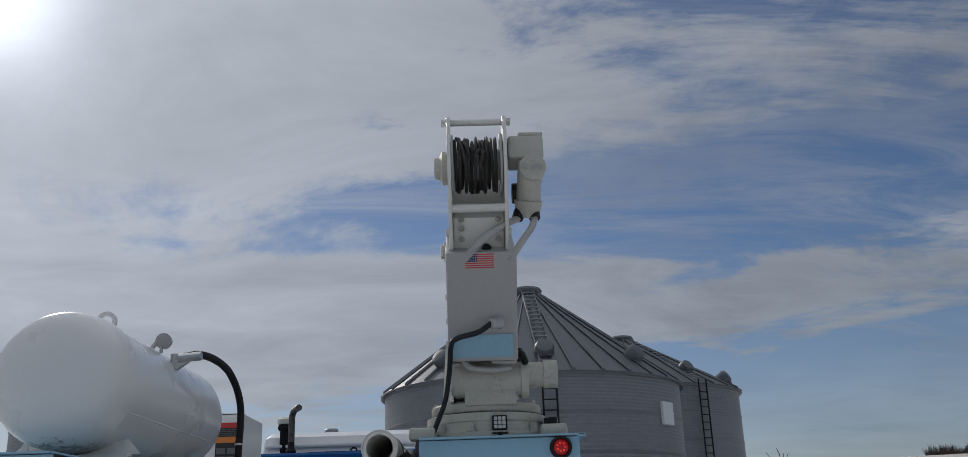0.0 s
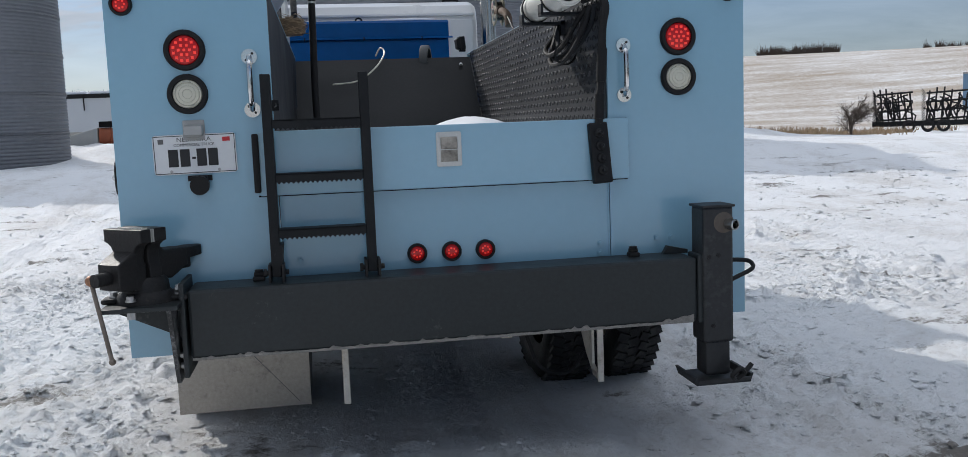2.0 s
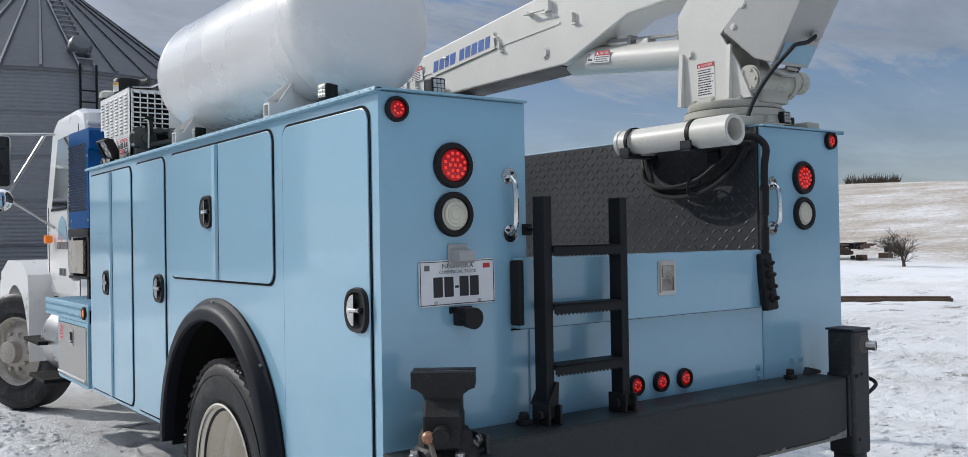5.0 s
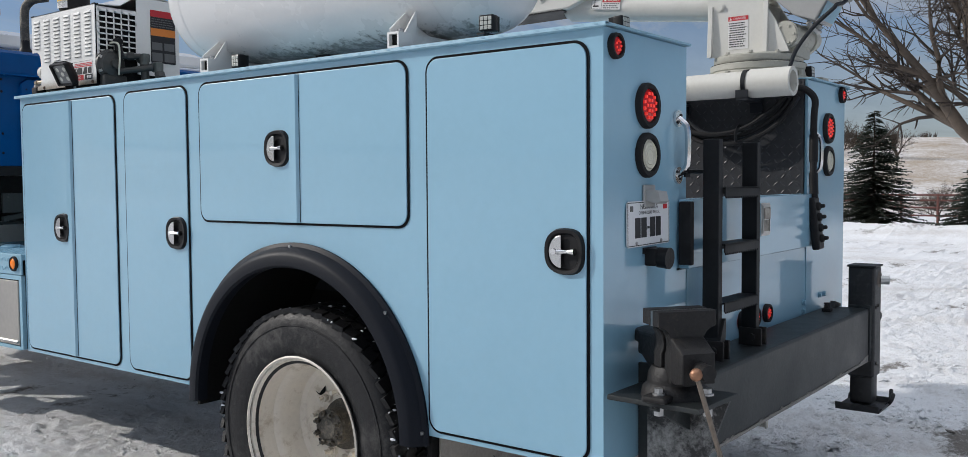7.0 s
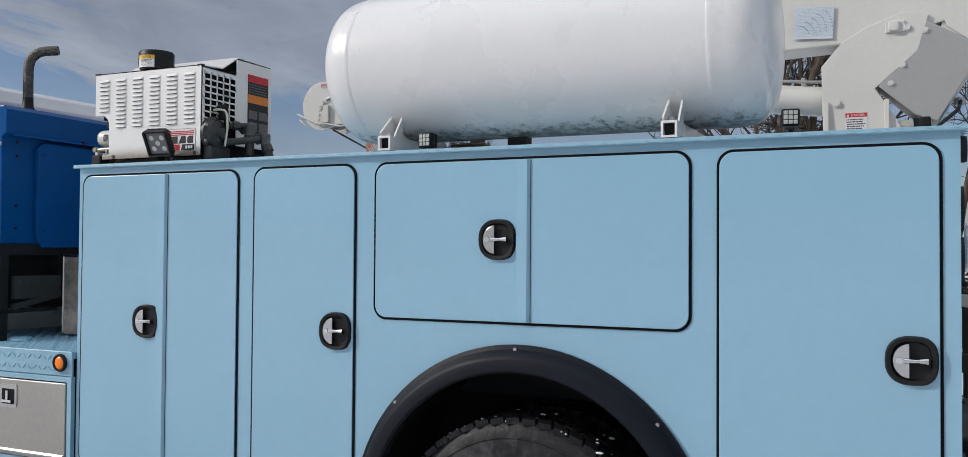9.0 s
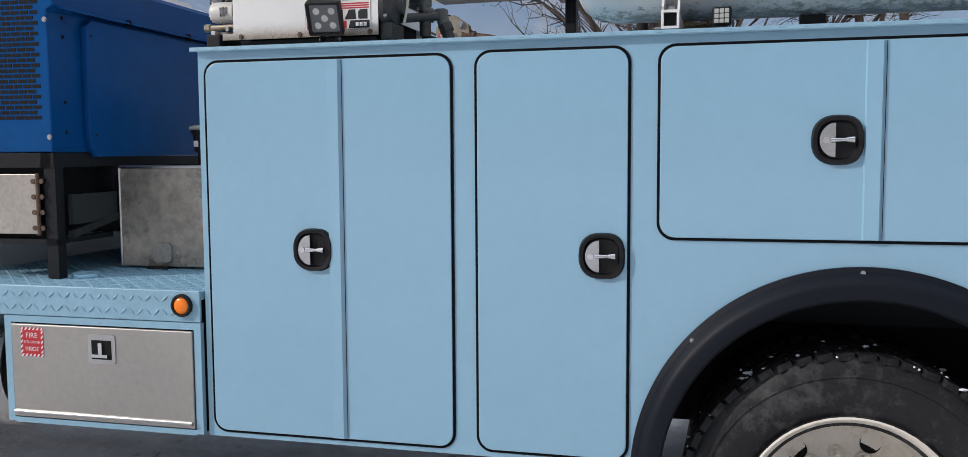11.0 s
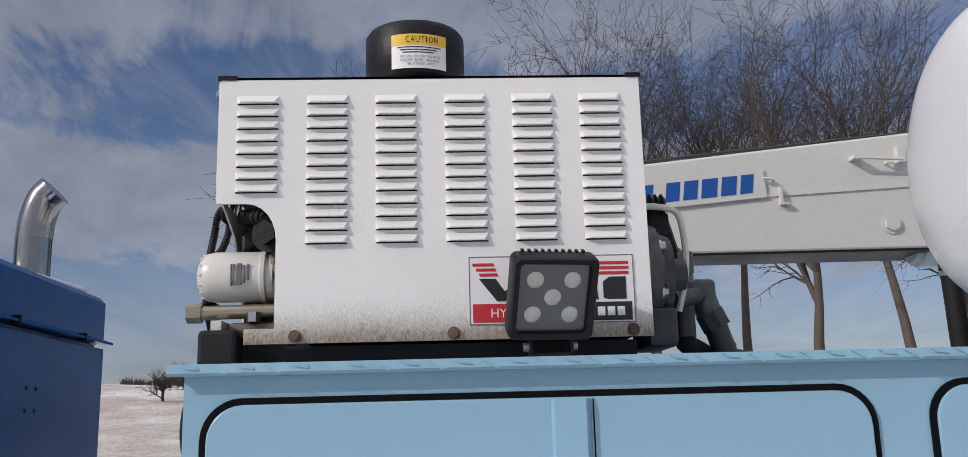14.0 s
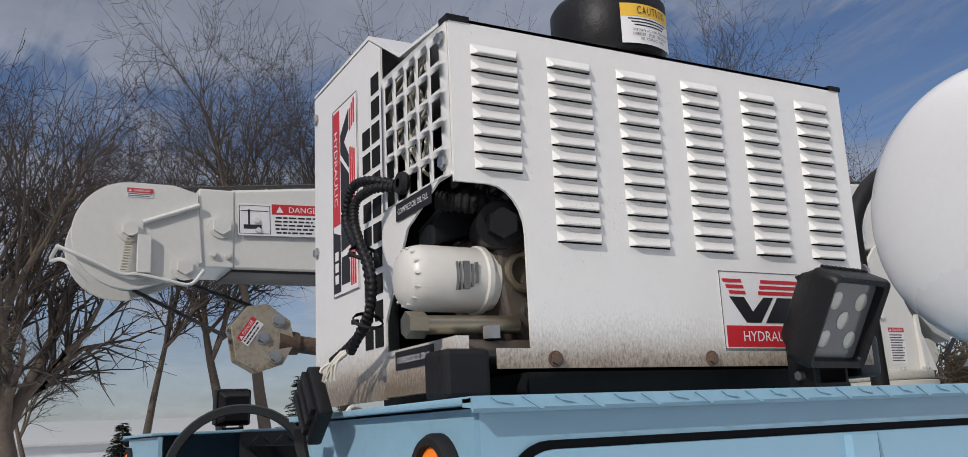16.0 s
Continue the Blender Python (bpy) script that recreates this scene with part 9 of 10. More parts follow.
part("ring_gap", Shape().lathe([(0.218, 0.108), (0.236, 0.1125), (0.2, 0.1135)], (KX, KY, TOP), (0, 0, 1), 40), DARK, crane)
for k in range(12):
    a = 2 * math.pi * (k + 0.5) / 12
    bolt(crane, (KX + 0.252 * math.cos(a), KY + 0.252 * math.sin(a), TOP + 0.036), (0, 0, 1), 0.015, 0.034, CAST)
for k in range(10):
    a = 2 * math.pi * (k + 0.3) / 10
    bolt(crane, (KX + 0.205 * math.cos(a), KY + 0.205 * math.sin(a), TOP + 0.155), (0, 0, 1), 0.011, 0.014, CAST)
for q in (-0.20, 0.20):
    part("mounting_lug", Shape().box(KX + q * 1.25 - 0.05, KX + q * 1.25 + 0.05, KY - 0.27, KY - 0.18, TOP + 0.010, TOP + 0.055, 0.01), CAST, crane)
# mast cheeks
XL, XR = 0.782, 1.048
cheek = [(0.13, 2.10), (0.55, 2.10), (0.56, 2.55), (0.46, 2.67), (0.34, 2.74), (0.18, 2.80), (0.05, 2.78), (0.10, 2.60), (0.30, 2.42), (0.20, 2.26)]
for x0, x1 in ((XL, XL + 0.016), (XR - 0.016, XR)):
    part("mast_cheek", Shape().prism(cheek, "x", x0, x1, 0.002), CRANE, crane, "cream mast side plate")
part("mast_core", Shape().box(XL + 0.016, XR - 0.016, 0.26, 0.50, 2.10, 2.36, 0.01), CAST, crane)
for y in (0.245, 0.535):
    part("mast_rib", Shape().prism([(XL - 0.03, 2.10), (XL, 2.10), (XL, 2.36), (XL - 0.012, 2.36)], "y", y - 0.012, y + 0.012, 0.002), CRANE, crane)
bolt(crane, (XL, 0.485, 2.352), (-1, 0, 0), 0.018, 0.014, CRANE)
bolt(crane, (XL, 0.15, 2.72), (-1, 0, 0), 0.016, 0.012, CRANE)
part("pivot_block", Shape().box(XL - 0.012, XL, 0.16, 0.25, 2.70, 2.76, 0.003).box(XL - 0.026, XL - 0.012, 0.185, 0.235, 2.705, 2.758, 0.008), CRANE, crane)
danger_label(crane, Face((XL - 0.0005, 0.39, 2.215), (0, -1, 0), (0, 0, 1)), 0.105, 0.165, rows=11, seed=3, tall=0.13)
# slew drive across the rear
s = Shape().rod((0.80, 0.16, 2.185), (1.08, 0.16, 2.185), 0.068, n=28).rod((1.08, 0.16, 2.20), (1.20, 0.16, 2.20), 0.050, n=24).rod((1.15, 0.16, 2.20), (1.205, 0.16, 2.20), 0.055, n=24).rod((0.79, 0.16, 2.185), (0.80, 0.16, 2.185), 0.062, n=20).block(0.94, 0.16, 2.11, 0.20, 0.10, 0.06, 0.01).rod((1.06, 0.16, 2.185), (1.09, 0.16, 2.185), 0.078, n=24)
drive = part("slew_drive", s, CAST, crane, "cream cast slewing drive")
for k in range(6):
    a = 2 * math.pi * k / 6
    bolt(drive, (0.795, 0.16 + 0.045 * math.cos(a), 2.185 + 0.045 * math.sin(a)), (-1, 0, 0), 0.008, 0.01, CAST)
s = Shape().tube([(1.04, 0.10, 2.25), (1.06, 0.06, 2.27), (1.08, 0.10, 2.24)], 0.014, 8, 4).rod((1.05, 0.08, 2.24), (1.05, 0.08, 2.29), 0.018, n=8)
part("drive_fitting", s, IRON, crane)
s = Shape().tube([(0.84, 0.06, 2.24), (0.87, 0.05, 2.215), (0.95, 0.05, 2.205), (1.02, 0.06, 2.215)], 0.012, 8, 4).tube([(0.95, 0.06, 2.24), (1.0, 0.05, 2.235), (1.04, 0.07, 2.24)], 0.010, 8, 4)
part("drive_hose", s, CRANE_GREY, crane)
# tilted valve cover at the rear
cov = [(0.075, 2.76), (0.285, 2.43), (0.115, 2.275), (0.010, 2.235), (-0.205, 2.600), (-0.13, 2.64)]
cover = part("valve_cover", Shape().prism(cov, "x", 0.783, 1.047, 0.006), CRANE_GREY, crane, "silver grey valve cover with a flag sticker")
part("cover_patch", Shape().prism([(-0.0015, 2.2465), (-0.0465, 2.324), (-0.0475, 2.3235), (-0.003, 2.2455)], "x", 0.80, 1.03), BLUE_DIRTY, crane, "patch of blue paint")
for y, z in ((0.085, 2.70), (0.19, 2.53), (0.245, 2.44)):
    bolt(crane, (0.783, y - 0.02, z), (-1, 0, 0), 0.012, 0.010, CRANE)
# flag sticker
ax = Vector((0, -0.215, 0.365)).normalized()
ffc = Face((0.909, -0.187, 2.5725), (1, 0, 0), ax)
s = Shape()
ffc.rect(s, -0.056, -0.030, 0.056, 0.030, 0.0005, 0.0014)
fl = part("flag_sticker", s, PAPER, crane, "flag sticker with red and white stripes")
s = Shape()
for k in range(7):
    v = 0.027 - k * 0.0084
    ffc.rect(s, (-0.053 if k > 3 else -0.010), v - 0.0042, 0.053, v, 0.0014, 0.002)
part("flag_stripe", s, INK_RED, fl)
s = Shape()
ffc.rect(s, -0.053, -0.003, -0.010, 0.027, 0.0014, 0.0022)
part("flag_field", s, INK_NAVY, fl)
s = Shape()
for i in range(5):
    for j in range(4):
        ffc.rect(s, -0.050 + i * 0.0085, 0.0 + j * 0.0065, -0.0475 + i * 0.0085, 0.0025 + j * 0.0065, 0.0022, 0.0026)
part("flag_stars", s, PAPER, fl)
# hose lying over the cover
s = Shape().tube([(0.98, -0.075, 2.345), (0.965, -0.098, 2.365), (0.90, -0.092, 2.325), (0.82, -0.085, 2.305), (0.795, -0.07, 2.28), (0.785, 0.02, 2.20), (0.765, 0.09, 2.10), (0.725, 0.11, 2.00), (0.700, 0.11, 1.92), (0.69, 0.10, 1.80)], 0.010, 10, 6)
part("control_cable", s, DARK_GREY, crane, "dark grey control cable")
part("cable_clamp", Shape().rod((0.945, -0.105, 2.352), (0.985, -0.085, 2.36), 0.021, n=12), CRANE_GREY, crane)
# boom
boom_pts = [(-0.10, 2.76), (0.30, 2.67), (0.92, 2.645), (1.42, 2.460), (3.42, 2.445), (3.42, 2.705), (1.30, 2.935), (0.35, 2.99), (-0.02, 2.96)]
BL, BR = 0.800, 1.030
boom = part("boom", Shape().prism(boom_pts, "x", BL, BR, 0.010), CRANE, crane, "cream white tapered boom")
s = Shape().prism([(1.46, 2.70), (1.46, 2.712), (3.38, 2.605), (3.38, 2.590)], "x", BL - 0.006, BL + 0.002)
part("boom_fold", s, CRANE, boom)
part("boom_underline", Shape().prism([(1.45, 2.452), (3.42, 2.438), (3.42, 2.446), (1.45, 2.461)], "x", BL - 0.001, BR + 0.001), BLACK, boom)
for y, z in ((2.06, 2.735), (2.62, 2.70), (1.58, 2.79)):
    s = Shape().tube([(BL, y + 0.02, z), (BL - 0.02, y + 0.02, z), (BL - 0.02, y - 0.015, z - 0.005), (BL, y - 0.015, z - 0.005)], 0.005, 6, 0)
    part("cable_guide", s, CRANE, boom)
for y, z, dz in ((2.02, 2.70, -0.06), (1.34, 2.74, -0.06), (3.0, 2.60, -0.05)):
    s = Shape().box(BL - 0.022, BL, y - 0.005, y + 0.005, z + dz, z).box(BL - 0.022, BL, y - 0.03, y + 0.005, z + dz - 0.008, z + dz)
    part("boom_tab", s, CRANE, boom)
s = Shape().box(BL - 0.05, BL, 1.70, 1.74, 2.80, 2.815).rod((BL - 0.045, 1.73, 2.805), (BL - 0.045, 1.55, 2.795), 0.006, n=6).box(BL - 0.03, BL, 1.53, 1.56, 2.79, 2.85)
part("hook_keeper", s, CRANE, boom)
bolt(boom, (BL, 1.60, 2.555), (-1, 0, 0), 0.030, 0.014, CRANE)
# maker's name on the boom as plain slanted blocks
nf = Face((BL - 0.0105, 2.435, 2.687), (0, -1, 0.095), (0, 0, 1))
s = Shape()
nf.rect(s, -0.36, -0.058, 0.36, 0.058, 0.0, 0.0012)
band = part("name_band", s, CRANE, boom)
s = Shape()
u = -0.335
for w in (0.067, 0.064, 0.051, 0.069, None, 0.062, 0.062, 0.069, 0.067, 0.057):
    if w is None:
        u += 0.034
        continue
    s = Shape()
    nf.poly(s, [(u - 0.008, -0.036), (u + w - 0.017, -0.036), (u + w, 0.036), (u + 0.009, 0.036)], 0.0016, 0.0030)
    part("name_block", s, INK_BLUE, boom, "blue slanted block")
    u += w + 0.007
dl = danger_label(crane, Face((BL - 0.0105, 2.987, 2.643), (0, -1, 0.03), (0, 0, 1)), 0.150, 0.100, rows=5, seed=5, tall=0.32)
danger_label(crane, Face((BL - 0.0105, 3.262, 2.612), (0, -1, 0.03), (0, 0, 1)), 0.285, 0.105, rows=5, seed=6, tall=0.32, pictogram=True)
cf = Face((BL - 0.0105, 0.60, 2.79), (0, -1, -0.06), (0, 0, 1))
s = Shape()
cf.rect(s, -0.10, -0.085, 0.10, 0.085, 0, 0.0014)
ch = part("load_chart", s, CHART, crane, "pale blue load chart sticker")
s = Shape()
for k in range(21):
    cf.rect(s, -0.095 + k * 0.0095, -0.07, -0.0945 + k * 0.0095, 0.08, 0.0014, 0.0018)
    cf.rect(s, -0.095, -0.07 + k * 0.0075, 0.095, -0.0696 + k * 0.0075, 0.0014, 0.0018)
part("chart_grid", s, CHART_INK, ch)
s = Shape()
for k in range(5):
    for q in range(9):
        a = radians(10 + q * 9)
        cf.rect(s, -0.085 + 0.03 * k + 0.06 * math.cos(a), -0.065 + (0.05 + 0.02 * k) * math.sin(a), -0.077 + 0.03 * k + 0.06 * math.cos(a), -0.0615 + (0.05 + 0.02 * k) * math.sin(a), 0.0018, 0.0024)
part("chart_curve", s, CHART_INK, ch)
# lift cylinder under the boom
s = Shape().rod((0.915, 0.44, 2.372), (0.915, 1.45, 2.486), 0.080, n=32).rod((0.915, 0.40, 2.368), (0.915, 0.46, 2.375), 0.086, n=28).rod((0.915, 1.45, 2.486), (0.915, 1.475, 2.489), 0.066, n=24)
cyl = part("lift_cylinder", s, CRANE, crane, "cream lift cylinder")
part("cylinder_rod", Shape().rod((0.915, 1.46, 2.487), (0.915, 1.60, 2.503), 0.036, n=16), CHROME, cyl)
part("port_block", Shape().box(0.885, 0.950, 0.86, 0.95, 2.480, 2.525, 0.006), CRANE, cyl)
for dx, up in ((-0.016, 0.0), (0.018, 0.004)):
    s = Shape().tube([(0.915 + dx, 0.42, 2.492 + up), (0.905 + dx, 0.60, 2.492 + up), (0.915 + dx, 0.85, 2.520 + up), (0.905 + dx, 1.05, 2.543 + up), (0.91 + dx, 1.20, 2.560 + up)], 0.0085, 8, 5)
    part("cylinder_pipe", s, CRANE_GREY, cyl, "grey hydraulic pipe")
for y, z in ((0.66, 2.500), (1.00, 2.540)):
    part("pipe_clamp", Shape().box(0.885, 0.945, y - 0.012, y + 0.012, z - 0.032, z + 0.020, 0.004), CRANE_GREY, cyl)
danger_label(crane, Face((0.832, 1.185, 2.466), (0, -1, -0.12), (0, 0, 1)), 0.185, 0.066, rows=3, seed=7, tall=0.4, pictogram=True)
# winch at the boom's root
for x in (0.806, 1.016):
    pl = [(-0.155, 2.62), (-0.205, 2.66), (-0.30, 2.88), (-0.335, 3.00), (-0.305, 3.105), (-0.225, 3.135), (-0.06, 3.03), (0.02, 2.90), (-0.03, 2.72)]
    part("winch_plate", Shape().prism(pl, "x", x - 0.007, x + 0.007, 0.002), CRANE, crane, "cream winch side plate")
WY, WZ = -0.185, 2.955
part("winch_drum", Shape().rod((0.815, WY, WZ), (1.008, WY, WZ), 0.060, n=28).rod((0.815, WY, WZ), (0.822, WY, WZ), 0.118, n=32).rod((0.998, WY, WZ), (1.006, WY, WZ), 0.122, n=32), CRANE_GREY, crane)
s = Shape()
for k in range(13):
    x = 0.830 + k * 0.0128
    rr = 0.098 + 0.009 * math.sin(k * 2.3)
    s.lathe([(rr, -0.006), (rr + 0.0055, 0), (rr, 0.006)], (x, WY, WZ), (1, 0.05 * math.sin(k), 0.03 * math.cos(k * 1.7)), 36)
for k in range(5):
    a0 = 2.2 + k * 0.35
    s.tube([(0.835 + 0.022 * k, WY + 0.108 * math.cos(a0), WZ + 0.108 * math.sin(a0)), (0.86 + 0.020 * k, WY - 0.109, WZ + 0.01), (0.87 + 0.022 * k, WY + 0.108 * math.cos(a0 + 2.4), WZ + 0.108 * math.sin(a0 + 2.4))], 0.0065, 6, 6)
part("wire_rope", s, ROPE, crane, "dark wire rope wound on the drum")
s = Shape().rod((0.785, -0.25, 3.105), (1.038, -0.25, 3.105), 0.013, n=12).rod((0.780, -0.25, 3.105), (0.79, -0.25, 3.105), 0.017, n=6).rod((1.03, -0.25, 3.105), (1.042, -0.25, 3.105), 0.017, n=6).rod((0.81, -0.23, 2.765), (1.015, -0.23, 2.765), 0.016, n=12)
part("winch_tie_bar", s, CRANE, crane)
s = Shape().prism([(-0.10, 2.60), (-0.13, 2.64), (-0.19, 2.74), (-0.14, 2.80), (-0.02, 2.78), (0.02, 2.62)], "x", 0.815, 1.008, 0.006)
part("winch_foot", s, CRANE, crane)
for x in (0.845, 0.985):
    for z, y in ((2.665, -0.155), (2.70, -0.175), (2.73, -0.192)):
        bolt(crane, (x, y, z), (0, -0.85, 0.5), 0.009, 0.012, CAST)
s = Shape().lathe([(0.062, 0), (0.066, 0.02), (0.045, 0.03), (0.040, 0.05), (0, 0.05)], (0.799, WY, WZ - 0.01), (-1, 0, 0), 24)
hub = part("drum_bearing", s, CAST, crane)
for k in range(6):
    a = 2 * math.pi * k / 6
    bolt(hub, (0.785, WY + 0.052 * math.cos(a), WZ - 0.01 + 0.052 * math.sin(a)), (-1, 0, 0), 0.008, 0.01, CAST)
s = Shape().box(1.03, 1.165, -0.25, -0.11, 2.955, 3.050, 0.012).box(1.07, 1.165, -0.24, -0.12, 3.05, 3.066, 0.006).rod((1.115, -0.20, 3.064), (1.115, -0.20, 3.075), 0.012, n=8)
gb = part("winch_gearbox", s, CAST, crane, "cream cast winch gearbox")
s = Shape().rod((1.120, -0.255, 2.915), (1.120, -0.10, 2.935), 0.050, n=28).rod((1.110, -0.235, 2.95), (1.105, -0.13, 2.800), 0.043, 0.048, 20).rod((1.105, -0.15, 2.82), (1.100, -0.12, 2.765), 0.055, 0.045, 16)
mo = part("winch_motor", s, CAST, crane, "grimy cream hydraulic motor")
for k in range(3):
    bolt(mo, (1.092 + 0.028 * k, -0.257, 2.915 + (0.005 if k == 1 else 0.0)), (0, -1, -0.12), 0.009 if k != 1 else 0.014, 0.006, CRANE_GREY)
part("motor_port", Shape().rod((1.07, -0.14, 2.78), (1.06, -0.15, 2.745), 0.022, n=8).rod((1.125, -0.14, 2.78), (1.125, -0.15, 2.745), 0.022, n=8).rod((1.045, -0.12, 2.86), (1.075, -0.12, 2.86), 0.04, n=12), IRON, crane)
s = Shape().tube([(1.06, -0.15, 2.745), (1.03, -0.19, 2.72), (0.95, -0.215, 2.665), (0.875, -0.20, 2.60), (0.84, -0.16, 2.56)], 0.0135, 10, 5).tube([(1.125, -0.15, 2.745), (1.11, -0.18, 2.70), (1.07, -0.20, 2.64), (1.02, -0.18, 2.57)], 0.0135, 10, 5)
part("winch_hose", s, CRANE_GREY, crane, "grey hydraulic hoses")
s = Shape().rod((0.915, -0.10, 2.60), (0.94, -0.16, 2.635), 0.018, n=10).block(0.92, -0.14, 2.61, 0.12, 0.05, 0.03, 0.01)
part("valve_block", s, IRON, crane)
# rope along the boom
s = Shape().tube([(0.92, -0.16, 3.065), (0.92, 1.0, 2.985), (0.92, 2.2, 2.875), (0.92, 3.62, 2.72)], 0.0065, 6, 4)
part("rope_run", s, ROPE, crane, "wire rope above the boom")
# boom head
s = Shape().box(BL - 0.004, BR + 0.004, 3.415, 3.525, 2.450, 2.700, 0.004)
part("boom_extension", s, CRANE, crane)
bolt(crane, (BL - 0.004, 3.455, 2.582), (-1, 0, 0), 0.030, 0.020, CRANE)
for z in (2.487, 2.487):
    pass
for y, z in ((3.48, 2.490), (3.435, 2.488), (3.34, 2.575), (3.345, 2.605)):
    bolt(crane, (BL - 0.010, y, z), (-1, 0, 0), 0.009, 0.008, CRANE)
hd = [(3.512, 2.462), (3.530, 2.680), (3.60, 2.700)] + [(3.722 + 0.164 * math.cos(radians(a)), 2.536 + 0.164 * math.sin(radians(a))) for a in range(90, -101, -10)] + [(3.60, 2.405), (3.555, 2.43)]
for x0, x1 in ((BL - 0.012, BL + 0.004), (BR - 0.004, BR + 0.012)):
    part("head_plate", Shape().prism(hd, "x", x0, x1, 0.002), CRANE, crane, "cream boom head plate")
part("head_sheave", Shape().lathe([(0, -0.03), (0.14, -0.03), (0.115, 0), (0.14, 0.03), (0, 0.03)], (0.915, 3.70, 2.53), (1, 0, 0), 32), CRANE_GREY, crane)
for y, z, r in ((3.725, 2.552, 0.032), (3.565, 2.445, 0.034)):
    bolt(crane, (BL - 0.012, y, z), (-1, 0, 0), r * 0.75, 0.022, CRANE)
    part("boss", Shape().rod((BL - 0.012, y, z), (BL - 0.018, y, z), r * 1.2, n=20), CRANE, crane)
s = Shape().rod((BL - 0.020, 3.69, 2.575), (BL - 0.020, 3.525, 2.640), 0.008, n=8)
s.box(BL - 0.036, BL - 0.014, 3.665, 3.705, 2.42, 2.535, 0.002)
part("head_arm", s, CRANE, crane)
s = Shape()
for k in range(13):
    s.lathe([(0.0075, -0.002), (0.0105, 0), (0.0075, 0.002)], (BL - 0.03, 3.726 + 0.0012 * k, 2.53 - 0.0085 * k), (0, 0.12, -1), 10)
part("limit_spring", s, CLEAR_LENS, crane, "small coil spring")
s = Shape().tube([(BL - 0.02, 3.92, 2.49), (BL - 0.03, 3.84, 2.455), (BL - 0.03, 3.75, 2.415), (BL - 0.03, 3.70, 2.415), (BL - 0.03, 3.62, 2.40), (BL - 0.03, 3.55, 2.39), (BL - 0.03, 3.51, 2.435)], 0.006, 8, 5).tube([(BL - 0.02, 3.92, 2.49), (0.9, 3.93, 2.47), (BL - 0.02, 3.90, 2.45), (BL - 0.02, 3.83, 2.39)], 0.006, 8, 4)
part("limit_bail", s, CRANE, crane, "bent rod bail")
hw, hh = 0.105, 0.045
danger_label(crane, Face((BL - 0.0125, 3.70, 2.668), (0, -1, 0), (0, 0, 1)), 0.075, 0.028, rows=2, seed=9, tall=0.5)
# rope falls to the hook block
s = Shape().tube([(0.88, 3.70, 2.385), (0.87, 3.42, 2.245)], 0.0065, 6, 0).tube([(0.93, 3.56, 2.43), (0.90, 3.30, 2.335)], 0.0065, 6, 0)
part("rope_fall", s, ROPE, crane)
# boom rest
s = Shape().box(0.935, 1.035, 2.63, 2.69, TOP + 0.008, 2.42, 0.004).box(0.77, 1.05, 2.63, 2.73, 2.42, 2.440, 0.003).box(0.768, 0.782, 2.63, 2.73, 2.405, 2.505, 0.003).box(1.045, 1.06, 2.63, 2.73, 2.42, 2.53, 0.003)
s.box(0.90, 1.07, 2.60, 2.73, TOP + 0.008, TOP + 0.018, 0.002)
solid("boom_rest", s, BLACK, "black steel boom rest on the body top", "boom rest")

# hook block slung back under the head
hk = thing("hook_block", (0.86, 3.33, 2.15), "worn grey hook block with a rusty shackle", "hook block")
HY, HZ = 3.318, 2.237
octo = [(HY + 0.100 * math.cos(radians(a)) * (1.1 if 90 < a < 270 else 1.0), HZ + 0.110 * math.sin(radians(a))) for a in (20, 65, 100, 150, 190, 230, 275, 320)]
for x0, x1 in ((0.83, 0.842), (0.89, 0.902)):
    part("side_plate", Shape().prism(octo, "x", x0, x1, 0.002), HOOK_CAST, hk, "worn cast side plate")
part("sheave", Shape().rod((0.842, HY, HZ), (0.89, HY, HZ), 0.07, n=24), IRON, hk)
for y, z in ((HY - 0.005, HZ + 0.0), (HY - 0.055, HZ + 0.055), (HY - 0.045, HZ - 0.06)):
    bolt(hk, (0.83, y, z), (-1, 0, 0), 0.016, 0.014, ZINC)
danger_label(hk, Face((0.8295, HY + 0.035, HZ + 0.02), (0, -0.55, 0.80), (0, 0.8, 0.55)), 0.085, 0.045, rows=2, seed=11, tall=0.42)
s = Shape().rod((0.866, HY - 0.06, HZ - 0.01), (0.866, HY - 0.13, HZ - 0.015), 0.045, 0.036, 16)
s.tube([(0.866, HY - 0.12, HZ - 0.015), (0.866, HY - 0.24, HZ - 0.035), (0.87, HY - 0.34, HZ - 0.08), (0.87, HY - 0.37, HZ - 0.15)], 0.028, 12, 5)
part("hook", s, RUST, hk, "rusty forged hook")
s = Shape().tube([(0.866, HY - 0.34, HZ - 0.07), (0.86, HY - 0.55, HZ - 0.18), (0.86, HY - 0.72, 1.965)], 0.008, 8, 4)
part("tie_chain", s, IRON, hk)

